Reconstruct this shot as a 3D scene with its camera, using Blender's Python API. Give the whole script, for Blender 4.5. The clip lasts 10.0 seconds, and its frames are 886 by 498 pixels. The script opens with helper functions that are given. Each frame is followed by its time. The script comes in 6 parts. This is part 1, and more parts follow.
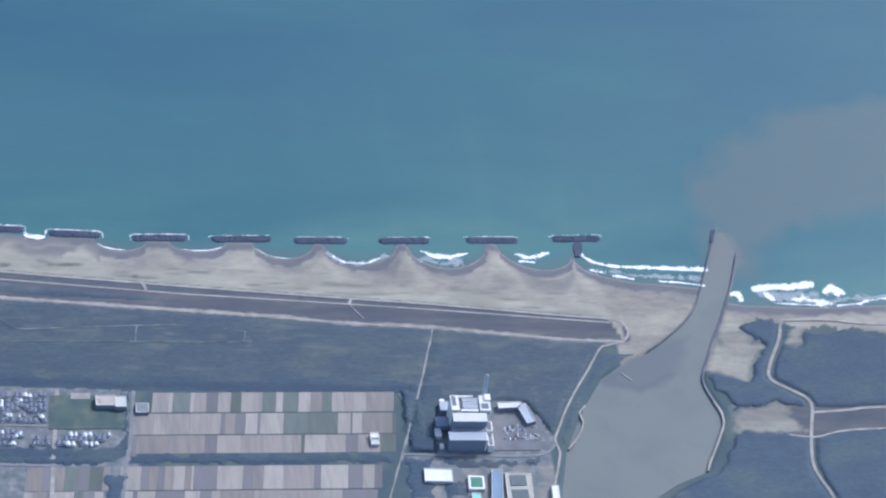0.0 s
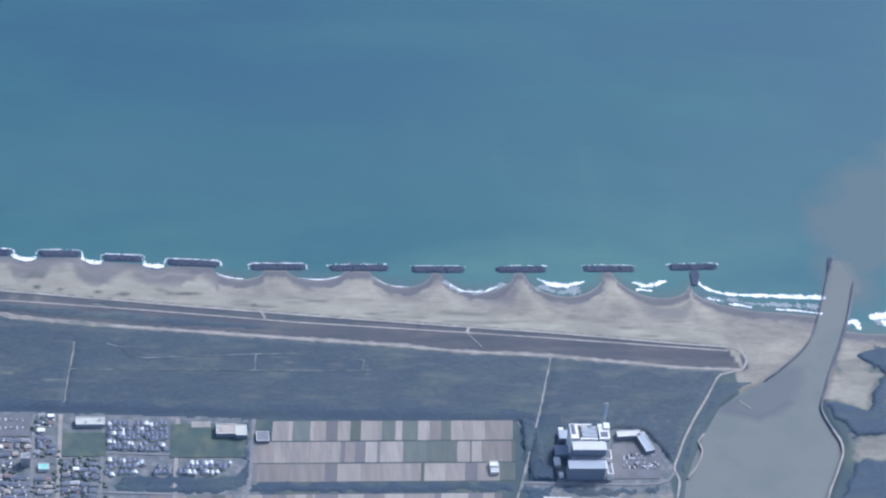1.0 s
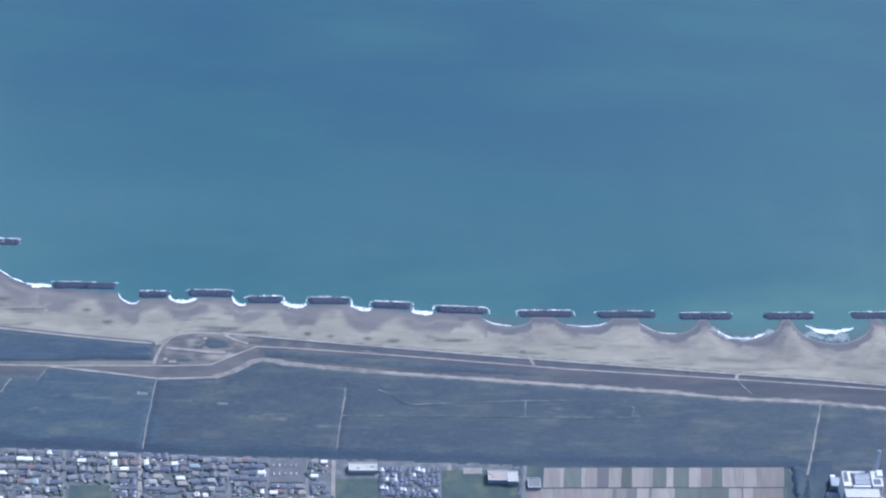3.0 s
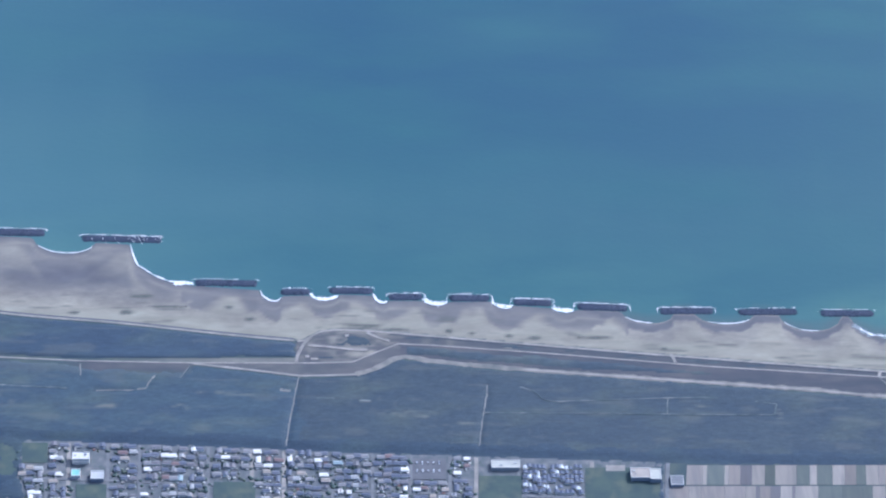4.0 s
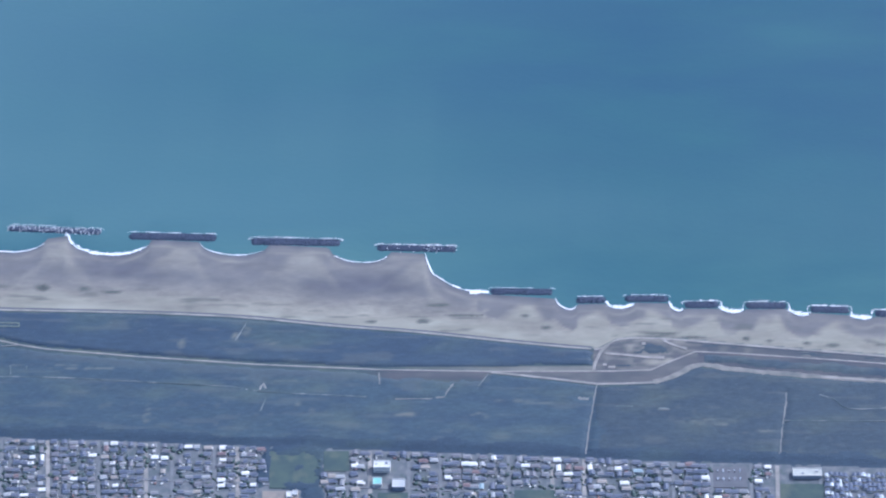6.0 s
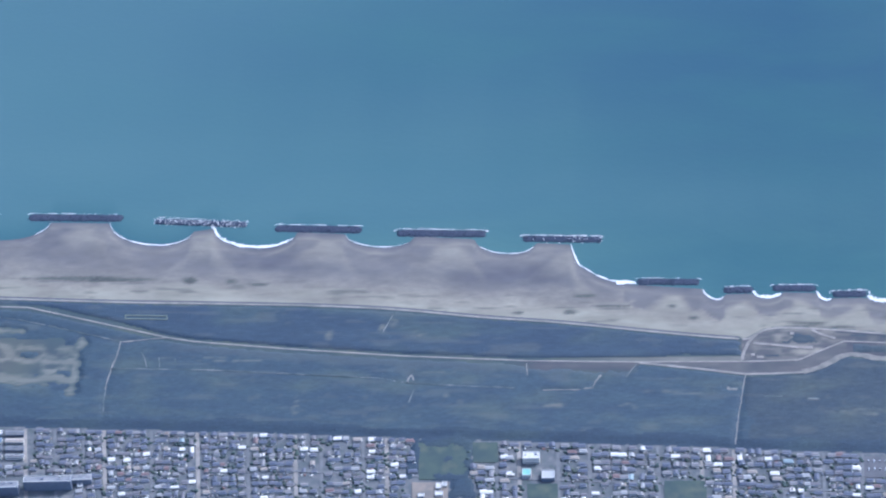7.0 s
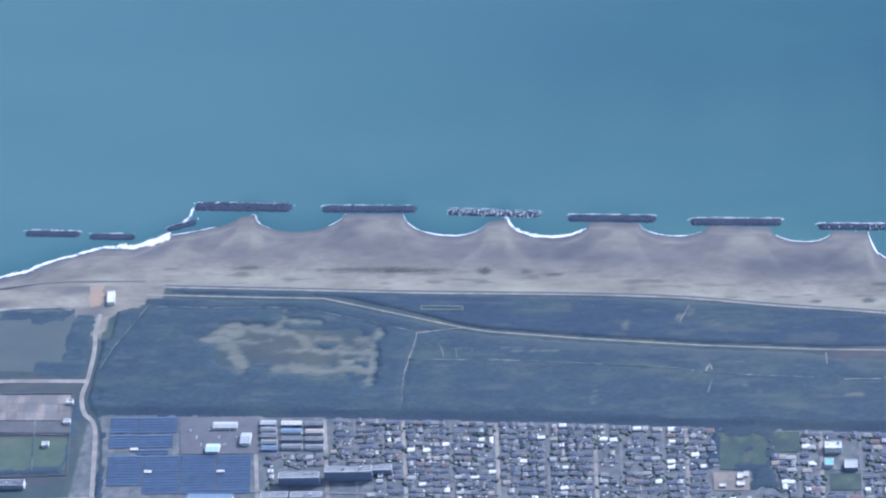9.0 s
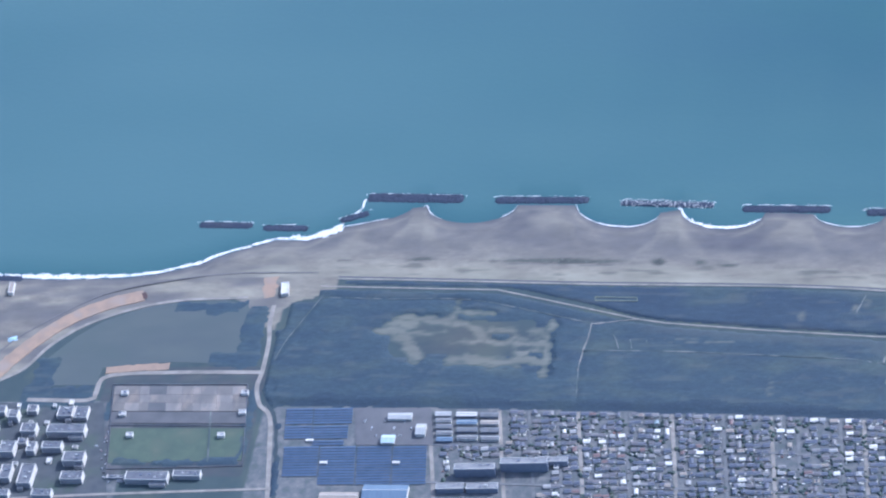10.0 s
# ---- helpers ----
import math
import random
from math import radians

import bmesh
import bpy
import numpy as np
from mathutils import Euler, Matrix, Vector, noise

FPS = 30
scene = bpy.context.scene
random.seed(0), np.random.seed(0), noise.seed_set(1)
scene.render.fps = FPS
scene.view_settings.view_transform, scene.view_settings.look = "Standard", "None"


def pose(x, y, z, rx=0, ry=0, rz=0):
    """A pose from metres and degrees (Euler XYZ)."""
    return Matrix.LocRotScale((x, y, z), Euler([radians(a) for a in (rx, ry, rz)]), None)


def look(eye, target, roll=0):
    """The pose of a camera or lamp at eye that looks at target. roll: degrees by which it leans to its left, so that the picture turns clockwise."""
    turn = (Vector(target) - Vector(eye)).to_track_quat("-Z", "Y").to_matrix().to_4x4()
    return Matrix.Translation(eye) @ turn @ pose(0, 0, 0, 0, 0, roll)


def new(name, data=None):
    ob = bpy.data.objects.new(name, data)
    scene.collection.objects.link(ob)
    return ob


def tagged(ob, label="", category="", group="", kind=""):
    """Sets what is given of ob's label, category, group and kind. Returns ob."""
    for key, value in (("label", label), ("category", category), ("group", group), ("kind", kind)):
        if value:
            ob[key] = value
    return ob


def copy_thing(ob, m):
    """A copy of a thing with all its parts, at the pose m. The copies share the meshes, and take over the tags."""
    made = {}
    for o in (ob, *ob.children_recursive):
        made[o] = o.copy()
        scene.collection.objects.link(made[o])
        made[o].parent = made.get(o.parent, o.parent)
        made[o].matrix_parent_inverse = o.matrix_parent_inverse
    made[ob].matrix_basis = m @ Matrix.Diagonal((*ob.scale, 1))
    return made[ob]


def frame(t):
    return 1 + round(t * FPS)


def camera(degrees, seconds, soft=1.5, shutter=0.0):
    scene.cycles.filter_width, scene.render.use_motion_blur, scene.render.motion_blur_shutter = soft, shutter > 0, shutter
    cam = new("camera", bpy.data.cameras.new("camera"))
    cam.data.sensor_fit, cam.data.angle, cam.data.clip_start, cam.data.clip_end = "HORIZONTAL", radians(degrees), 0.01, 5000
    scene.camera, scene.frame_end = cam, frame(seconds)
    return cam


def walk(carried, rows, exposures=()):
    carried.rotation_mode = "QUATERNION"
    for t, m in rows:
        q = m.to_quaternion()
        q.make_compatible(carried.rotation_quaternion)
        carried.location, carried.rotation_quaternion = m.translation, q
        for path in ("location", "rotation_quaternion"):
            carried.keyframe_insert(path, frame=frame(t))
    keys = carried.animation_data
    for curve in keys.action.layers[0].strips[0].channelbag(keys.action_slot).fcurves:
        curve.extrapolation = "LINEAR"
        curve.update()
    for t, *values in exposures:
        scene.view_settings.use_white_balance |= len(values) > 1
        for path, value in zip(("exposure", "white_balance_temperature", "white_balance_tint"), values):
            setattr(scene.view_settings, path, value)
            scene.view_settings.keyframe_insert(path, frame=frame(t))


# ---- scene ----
cam = camera(16.225, 10.0, soft=2.2)
# seconds, place, turn (Euler, degrees): an aircraft passing the coast, panning with it
PATH = [
    (0.0, 192.50, -3121.21, 2810.35, 46.9473, -6.8549, -6.9574),
    (0.5, 173.25, -3121.21, 2810.35, 47.1918, -6.2271, -6.4525),
    (1.0, 154.00, -3121.21, 2810.35, 47.3486, -5.6682, -5.8237),
    (1.5, 134.75, -3121.21, 2810.35, 47.5093, -5.1455, -5.2161),
    (2.0, 115.50, -3121.21, 2810.35, 47.7831, -4.4481, -4.5479),
    (2.5, 96.25, -3121.21, 2810.35, 47.9769, -3.7085, -3.7474),
    (2.7, 88.55, -3121.21, 2810.35, 48.0246, -3.4216, -3.4542),
    (3.8, 46.20, -3121.21, 2810.35, 47.9199, -1.8453, -1.8616),
    (4.0, 38.50, -3121.21, 2810.35, 47.8872, -1.5574, -1.5454),
    (4.5, 19.25, -3121.21, 2810.35, 47.8934, -0.7006, -0.7066),
    (5.0, 0.00, -3121.21, 2810.35, 48.0000, -0.0000, 0.0000),
    (5.5, -19.25, -3121.21, 2810.35, 48.0494, 0.7847, 0.7560),
    (5.7, -26.95, -3121.21, 2810.35, 48.0500, 1.1243, 1.0414),
    (6.8, -69.30, -3121.21, 2810.35, 47.9671, 2.9909, 2.5659),
    (7.0, -77.00, -3121.21, 2810.35, 47.9397, 3.3304, 2.8421),
    (7.5, -96.25, -3121.21, 2810.35, 47.9694, 4.0978, 3.6132),
    (8.0, -115.50, -3121.21, 2810.35, 47.9861, 4.9034, 4.2724),
    (8.5, -134.75, -3121.21, 2810.35, 48.0038, 5.7616, 5.1298),
    (9.0, -154.00, -3121.21, 2810.35, 48.0204, 6.5453, 5.8493),
    (9.5, -173.25, -3121.21, 2810.35, 48.1256, 7.4641, 6.7757),
    (10.0, -192.50, -3121.21, 2810.35, 48.1213, 8.3711, 7.8277),
]
walk(cam, [(t, pose(x, y, z, a, b, c)) for t, x, y, z, a, b, c in PATH], [(0.0, 0.42, 5240.0, 12.0), (2.5, 0.40, 5090.0, 13.0), (5.0, 0.40, 4940.0, 14.0), (10.0, 0.42, 4940.0, 14.0)])

# ---- light ----
SUN_AZ, SUN_EL = 52.0, 44.0      # degrees clockwise from the seaward direction, and above the horizon
world = bpy.data.worlds.new("daylight")
scene.world = world
world.use_nodes = True
wn = world.node_tree.nodes
sky = wn.new("ShaderNodeTexSky")
sky.sky_type, sky.sun_disc = "NISHITA", False
sky.sun_elevation, sky.sun_rotation = radians(SUN_EL), radians(SUN_AZ)
sky.altitude, sky.air_density, sky.dust_density = 100, 1.0, 3.0
wn["Background"].inputs["Strength"].default_value = 0.15
world.node_tree.links.new(sky.outputs[0], wn["Background"].inputs["Color"])
sun = new("sun", bpy.data.lights.new("sun", "SUN"))
sun.data.energy, sun.data.angle, sun.data.color = 2.0, radians(0.5), (1.0, 0.96, 0.9)
_a, _e = radians(SUN_AZ), radians(SUN_EL)
sun.matrix_world = look((math.sin(_a) * math.cos(_e) * 900, math.cos(_a) * math.cos(_e) * 900, math.sin(_e) * 900), (0, 0, 0))

rng = np.random.default_rng(7)


# ---- materials ----
def mat(name, a, b=None, scale=0.1, rough=0.85, stretch=(1, 1, 1), c=None, scale2=None, bump=0.0, metal=0.0, island=0.0, obrand=0.0, spec=0.3, grain=0.0):
    """Two-tone noise of colours a and b (scale in 1/m), a second stain noise towards c, fine relief, and a spread by island or by object."""
    m = bpy.data.materials.new(name)
    m.use_nodes = True
    nt = m.node_tree
    bs = nt.nodes["Principled BSDF"]
    bs.inputs["Roughness"].default_value, bs.inputs["Metallic"].default_value = rough, metal
    bs.inputs["Specular IOR Level"].default_value = spec
    b = b or tuple(v * 0.75 for v in a)
    pos = nt.nodes.new("ShaderNodeNewGeometry")
    mp = nt.nodes.new("ShaderNodeMapping")
    mp.inputs["Scale"].default_value = stretch
    nt.links.new(pos.outputs["Position"], mp.inputs["Vector"])

    def noise_node(sc, detail=6):
        n = nt.nodes.new("ShaderNodeTexNoise")
        n.inputs["Scale"].default_value, n.inputs["Detail"].default_value = sc, detail
        nt.links.new(mp.outputs[0], n.inputs["Vector"])
        return n

    def mix(fac, x, y, lo=0.35, hi=0.65):
        r = nt.nodes.new("ShaderNodeMapRange")
        r.inputs["From Min"].default_value, r.inputs["From Max"].default_value = lo, hi
        nt.links.new(fac, r.inputs["Value"])
        k = nt.nodes.new("ShaderNodeMix")
        k.data_type = "RGBA"
        nt.links.new(r.outputs[0], k.inputs["Factor"])
        for src, slot in ((x, "A"), (y, "B")):
            sock = [q for q in k.inputs if q.name == slot and q.type == "RGBA"][0]
            if isinstance(src, tuple):
                sock.default_value = (*src, 1)
            else:
                nt.links.new(src, sock)
        return [q for q in k.outputs if q.type == "RGBA"][0]

    col = mix(noise_node(scale).outputs["Fac"], a, b)
    if c:
        col = mix(noise_node(scale2 or scale * 0.15, 4).outputs["Fac"], col, c, 0.5, 0.7)
    if grain:
        g = noise_node(scale * 4.5, 5).outputs["Fac"]
        r = nt.nodes.new("ShaderNodeMapRange")
        r.inputs["From Min"].default_value, r.inputs["From Max"].default_value = 0.3, 0.7
        r.inputs["To Min"].default_value, r.inputs["To Max"].default_value = 1 - grain, 1 + grain
        nt.links.new(g, r.inputs["Value"])
        hs = nt.nodes.new("ShaderNodeHueSaturation")
        nt.links.new(r.outputs[0], hs.inputs["Value"])
        nt.links.new(col, hs.inputs["Color"])
        col = hs.outputs[0]
    spread = island or obrand
    if spread:
        if island:
            src = pos.outputs["Random Per Island"]
        else:
            src = nt.nodes.new("ShaderNodeObjectInfo").outputs["Random"]
        r = nt.nodes.new("ShaderNodeMapRange")
        r.inputs["To Min"].default_value, r.inputs["To Max"].default_value = 1 - spread, 1 + spread
        nt.links.new(src, r.inputs["Value"])
        h = nt.nodes.new("ShaderNodeHueSaturation")
        nt.links.new(r.outputs[0], h.inputs["Value"])
        nt.links.new(col, h.inputs["Color"])
        col = h.outputs[0]
    nt.links.new(col, bs.inputs["Base Color"])
    if bump:
        bp = nt.nodes.new("ShaderNodeBump")
        bp.inputs["Strength"].default_value, bp.inputs["Distance"].default_value = min(1, bump), max(1, bump)
        nt.links.new(noise_node(scale * 4, 4).outputs["Fac"], bp.inputs["Height"])
        nt.links.new(bp.outputs[0], bs.inputs["Normal"])
    return m


def palette(name, stops, rough=0.6, island=False):
    """One of several plain colours for each object or island, weathered by a noise."""
    m = mat(name, (0.5, 0.5, 0.5), (0.42, 0.42, 0.42), 0.6, rough)
    nt = m.node_tree
    bs = nt.nodes["Principled BSDF"]
    link = bs.inputs["Base Color"].links[0]
    weather = link.from_socket
    src = nt.nodes.new("ShaderNodeNewGeometry").outputs["Random Per Island"] if island else nt.nodes.new("ShaderNodeObjectInfo").outputs["Random"]
    ramp = nt.nodes.new("ShaderNodeValToRGB")
    ramp.color_ramp.interpolation = "CONSTANT"
    el = ramp.color_ramp.elements
    while len(el) < len(stops):
        el.new(0.5)
    for e, (p, col) in zip(el, stops):
        e.position, e.color = p, (*col, 1)
    nt.links.new(src, ramp.inputs[0])
    k = nt.nodes.new("ShaderNodeMix")
    k.data_type, k.blend_type = "RGBA", "MULTIPLY"
    k.inputs["Factor"].default_value = 1
    ia, ib = [q for q in k.inputs if q.type == "RGBA"]
    h = nt.nodes.new("ShaderNodeBrightContrast")
    h.inputs["Bright"].default_value = 0.5
    nt.links.new(weather, h.inputs[0])
    nt.links.new(ramp.outputs[0], ia)
    nt.links.new(h.outputs[0], ib)
    nt.links.new([q for q in k.outputs if q.type == "RGBA"][0], bs.inputs["Base Color"])
    return m


M_ROAD = mat("pale_road", (0.41, 0.365, 0.31), (0.30, 0.27, 0.234), 0.08, 0.9, c=(0.25, 0.232, 0.2), scale2=0.02)
M_RIDE = mat("sandy_ride", (0.33, 0.305, 0.265), (0.19, 0.19, 0.175), 0.06, 0.95)
M_PATH = mat("gravel_path", (0.25, 0.255, 0.235), (0.095, 0.12, 0.12), 0.05, 0.95, c=(0.085, 0.11, 0.115), scale2=0.02)
M_STREET = mat("street_asphalt", (0.24, 0.235, 0.23), (0.19, 0.19, 0.185), 0.1, 0.9)
M_TREES = mat("pine_canopy", (0.0575, 0.089, 0.108), (0.0455, 0.072, 0.098), 0.05, 0.75, stretch=(0.45, 1, 1), c=(0.080, 0.108, 0.106), scale2=0.024, island=0.05, spec=0.5, grain=0.13)
M_DENSE = mat("dense_pine_canopy", (0.055, 0.076, 0.090), (0.043, 0.063, 0.082), 0.05, 0.75, stretch=(0.45, 1, 1), c=(0.072, 0.092, 0.089), scale2=0.026, island=0.05, spec=0.5, grain=0.15)
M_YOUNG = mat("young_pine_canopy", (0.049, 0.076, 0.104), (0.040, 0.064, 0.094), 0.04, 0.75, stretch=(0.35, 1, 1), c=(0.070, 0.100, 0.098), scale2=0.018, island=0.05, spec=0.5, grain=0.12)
M_DARKPINE = mat("dark_pine_canopy", (0.044, 0.070, 0.096), (0.036, 0.058, 0.085), 0.05, 0.75, stretch=(0.5, 1, 1), c=(0.056, 0.083, 0.09), scale2=0.02, island=0.05, spec=0.5, grain=0.14)
M_CONC = mat("weathered_concrete", (0.58, 0.57, 0.54), (0.48, 0.47, 0.45), 0.25, 0.85, c=(0.36, 0.355, 0.34))
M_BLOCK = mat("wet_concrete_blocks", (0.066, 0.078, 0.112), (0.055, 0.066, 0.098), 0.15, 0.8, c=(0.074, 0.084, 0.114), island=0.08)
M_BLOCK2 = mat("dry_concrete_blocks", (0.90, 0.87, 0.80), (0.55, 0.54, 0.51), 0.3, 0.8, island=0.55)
M_FOAM = mat("surf_foam", (0.97, 0.945, 0.88), (0.90, 0.88, 0.83), 0.3, 0.9)
M_LACE = mat("thin_foam", (0.38, 0.40, 0.38), (0.25, 0.29, 0.29), 0.3, 0.9)


# ---- mesh helpers ----
def part(name, bm, material, parent=None, label=""):
    me = bpy.data.meshes.new(name)
    bm.to_mesh(me)
    bm.free()
    me.materials.append(material)
    ob = new(name, me)
    if parent:
        ob.parent = parent
    if label:
        ob["label"] = label
    return ob


def bulk(name, verts, faces, material, parent=None):
    """A mesh from arrays: verts (n, 3), faces (m, 3 or 4)."""
    verts, faces = np.asarray(verts, np.float32), np.asarray(faces, np.int32)
    me = bpy.data.meshes.new(name)
    k = faces.shape[1]
    me.vertices.add(len(verts))
    me.vertices.foreach_set("co", verts.ravel())
    me.loops.add(faces.size)
    me.loops.foreach_set("vertex_index", faces.ravel())
    me.polygons.add(len(faces))
    me.polygons.foreach_set("loop_start", np.arange(0, faces.size, k, dtype=np.int32))
    me.update(calc_edges=True)
    me.shade_flat()
    me.materials.append(material)
    ob = new(name, me)
    if parent:
        ob.parent = parent
    return ob


def strew(base_v, base_f, place, size, turn):
    """Many copies of one small shape, joined: place (n, 3), size (n, 3), turn (n,) about z or (n, 3, 3)."""
    n = len(place)
    if turn.ndim == 1:
        c, q = np.cos(turn), np.sin(turn)
        rot = np.zeros((n, 3, 3))
        rot[:, 0, 0], rot[:, 0, 1], rot[:, 1, 0], rot[:, 1, 1], rot[:, 2, 2] = c, -q, q, c, 1
    else:
        rot = turn
    v = np.einsum("nij,nkj->nki", rot, base_v[None] * size[:, None, :]) + place[:, None, :]
    f = base_f[None] + (np.arange(n) * len(base_v))[:, None, None]
    return v.reshape(-1, 3), f.reshape(-1, base_f.shape[1])


def bm_arrays(bm):
    bmesh.ops.triangulate(bm, faces=bm.faces)
    bm.verts.ensure_lookup_table()
    v = np.array([x.co for x in bm.verts])
    f = np.array([[x.index for x in q.verts] for q in bm.faces])
    bm.free()
    return v, f


def box(bm, x0, y0, z0, x1, y1, z1):
    r = bmesh.ops.create_cube(bm, size=1.0, matrix=Matrix.Translation(((x0 + x1) / 2, (y0 + y1) / 2, (z0 + z1) / 2)) @ Matrix.Diagonal((abs(x1 - x0), abs(y1 - y0), abs(z1 - z0), 1)))
    return r["verts"]


def smooth(line, step=6.0):
    """Catmull-Rom through a short line, at even steps."""
    p = np.array(line, float)
    p = np.vstack([2 * p[0] - p[1], p, 2 * p[-1] - p[-2]])
    out = []
    for a, b, c, d in zip(p[:-3], p[1:-2], p[2:-1], p[3:]):
        n = max(2, int(np.linalg.norm(c - b) / step))
        u = np.linspace(0, 1, n, endpoint=False)[:, None]
        out.append(0.5 * (2 * b + (c - a) * u + (2 * a - 5 * b + 4 * c - d) * u ** 2 + (3 * b - a - 3 * c + d) * u ** 3))
    return np.vstack([*out, p[-2][None]])


def ribbon(line, width, z, thick=0.3, wobble=0.0, curved=True, step=6.0):
    """A slab along a line: verts and quads with top and both sides. z: a number or a function of x, y."""
    if curved:
        p = smooth(line, step)
    else:
        q = np.array(line, float)
        p = np.vstack([a + (b - a) * np.linspace(0, 1, max(2, int(np.linalg.norm(b - a) / step)), endpoint=False)[:, None] for a, b in zip(q[:-1], q[1:])] + [q[-1:]])
    t = np.gradient(p, axis=0)
    nrm = np.stack([-t[:, 1], t[:, 0]], 1) / (np.linalg.norm(t, axis=1)[:, None] + 1e-9)
    w = width / 2 * (1 + wobble * rng.normal(size=(len(p), 2)).clip(-2, 2))
    a, b = p + nrm * w[:, :1], p - nrm * w[:, 1:]
    za = z(a[:, 0], a[:, 1]) if callable(z) else np.full(len(p), z)
    zb = z(b[:, 0], b[:, 1]) if callable(z) else np.full(len(p), z)
    n = len(p)
    v = np.vstack([np.c_[a, za], np.c_[b, zb], np.c_[a, za - thick], np.c_[b, zb - thick]])
    k = np.arange(n - 1)
    f = np.vstack([np.c_[k, k + n, k + n + 1, k + 1], np.c_[k + 1, k + 1 + 2 * n, k + 2 * n, k], np.c_[k + n, k + 3 * n, k + 3 * n + 1, k + n + 1]])
    return v, f


def joined(pieces):
    vs, fs, o = [], [], 0
    for v, f in pieces:
        vs.append(v)
        fs.append(f + o)
        o += len(v)
    return np.vstack(vs), np.vstack(fs)


def away(x, y, line):
    """Distance of points from a line."""
    p = np.array(line, float)
    best = np.full(np.shape(x), 1e9)
    for a, b in zip(p[:-1], p[1:]):
        d = b - a
        u = np.clip(((x - a[0]) * d[0] + (y - a[1]) * d[1]) / (d @ d + 1e-9), 0, 1)
        best = np.minimum(best, np.hypot(x - a[0] - u * d[0], y - a[1] - u * d[1]))
    return best


def inside(x, y, poly):
    p = np.array(poly, float)
    r = np.zeros(np.shape(x), bool)
    for (x0, y0), (x1, y1) in zip(p, np.roll(p, -1, 0)):
        if y0 != y1:
            r ^= ((y0 > y) != (y1 > y)) & (x < (x1 - x0) * (y - y0) / (y1 - y0) + x0)
    return r


def value_noise(x, y, size, seed):
    """Smooth random field in -1..1 with features of that size."""
    g = np.random.default_rng(seed).uniform(-1, 1, (256, 256))
    u, v = np.asarray(x) / size, np.asarray(y) / size
    i, j = np.floor(u).astype(int), np.floor(v).astype(int)
    fu, fv = u - i, v - j
    fu, fv = fu * fu * (3 - 2 * fu), fv * fv * (3 - 2 * fv)
    a, b, c, d = g[i % 256, j % 256], g[(i + 1) % 256, j % 256], g[i % 256, (j + 1) % 256], g[(i + 1) % 256, (j + 1) % 256]
    return (a * (1 - fu) + b * fu) * (1 - fv) + (c * (1 - fu) + d * fu) * fv


# ---- plan, in metres: x along the coast, y out to sea ----
# spits and bays of the shore: x, y, and how far the bay that follows towards the west bites inland
SHORE_EAST = [(1240, -230, 0), (1190, -223, 0), (1144, -218, 0), (1100, -205, 0), (1083, -195, 0), (1073, -184, 0), (1068, -166, 38), (967, -144, 0), (955, -144, 47), (846, -145, 0), (834, -145, 38), (734, -146, 0), (722, -146, 29), (640, -144, 0), (606, -143, 19), (530, -142, 0),
              (500, -142, 20), (431, -137, 0), (370, -134, 7), (340, -131, 0), (288, -126, 9), (260, -118, 0), (203, -119, 7), (171, -117, 0),
              (122, -117, 9), (104, -107, 0), (58, -105, 10), (22, -107, 0), (-18, -108, 15), (-46, -97, 0), (-136, -88, 0)]
SHORE_WEST = [(-168, -80, 0), (-187, -70, 0), (-208, -51, 7), (-222, -7, 0), (-270, -3, 26), (-353, 6, 0), (-435, 13, 25), (-530, 19, 0), (-596, 24, 36),
              (-712, 33, 0), (-740, 27, 36), (-858, 46, 0), (-940, 49, 36), (-1068, 50, 0), (-1088, 47, 4), (-1120, 26, 0), (-1180, 10, 0), (-1228, -17, 0), (-1273, -15, 0),
              (-1341, -42, 0), (-1377, -64, 0), (-1430, -80, 0), (-1478, -88, 0), (-1576, -89, 0), (-1660, -82, 0), (-2100, -60, 0)]
SHORE = SHORE_EAST + SHORE_WEST


def _shore_curve():
    xs, ys = [], []
    for (x0, y0, d), (x1, y1, _) in zip(SHORE[:-1], SHORE[1:]):
        u = np.linspace(0, 1, 24, endpoint=False)
        xs.append(x0 + (x1 - x0) * u)
        ys.append(y0 + (y1 - y0) * u - d * np.sin(np.pi * u) ** 0.48)
    xs, ys = np.concatenate(xs)[::-1], np.concatenate(ys)[::-1]
    east = np.array([(1245, -236), (1262, -256), (1291, -262), (1384, -266), (1485, -261), (2100, -250)], float)
    return np.concatenate([xs, east[:, 0]]), np.concatenate([ys, east[:, 1]])


SHORE_X, SHORE_Y = _shore_curve()
RIVER_WEST = [(1278, -118), (1262, -155), (1246, -199), (1234, -232), (1218, -269), (1194, -301), (1167, -327), (1136, -353), (1107, -369), (1072, -398), (1043, -446), (1030, -474), (1008, -522), (990, -602), (960, -760)]
RIVER_EAST = [(1283, -118), (1295, -171), (1274, -232), (1250, -291), (1233, -327), (1218, -364), (1205, -398), (1207, -420), (1216, -450), (1217, -480), (1209, -500), (1198, -524), (1181, -562), (1140, -581), (1108, -605), (1040, -760)]
SEA_ROAD = [(-1171, -98), (-986, -107.5), (-829, -116), (-679, -121.5), (-560, -126.5), (-452, -135), (-337, -151), (-227, -163.5), (-120, -180), (-46, -190.5), (0, -196)]
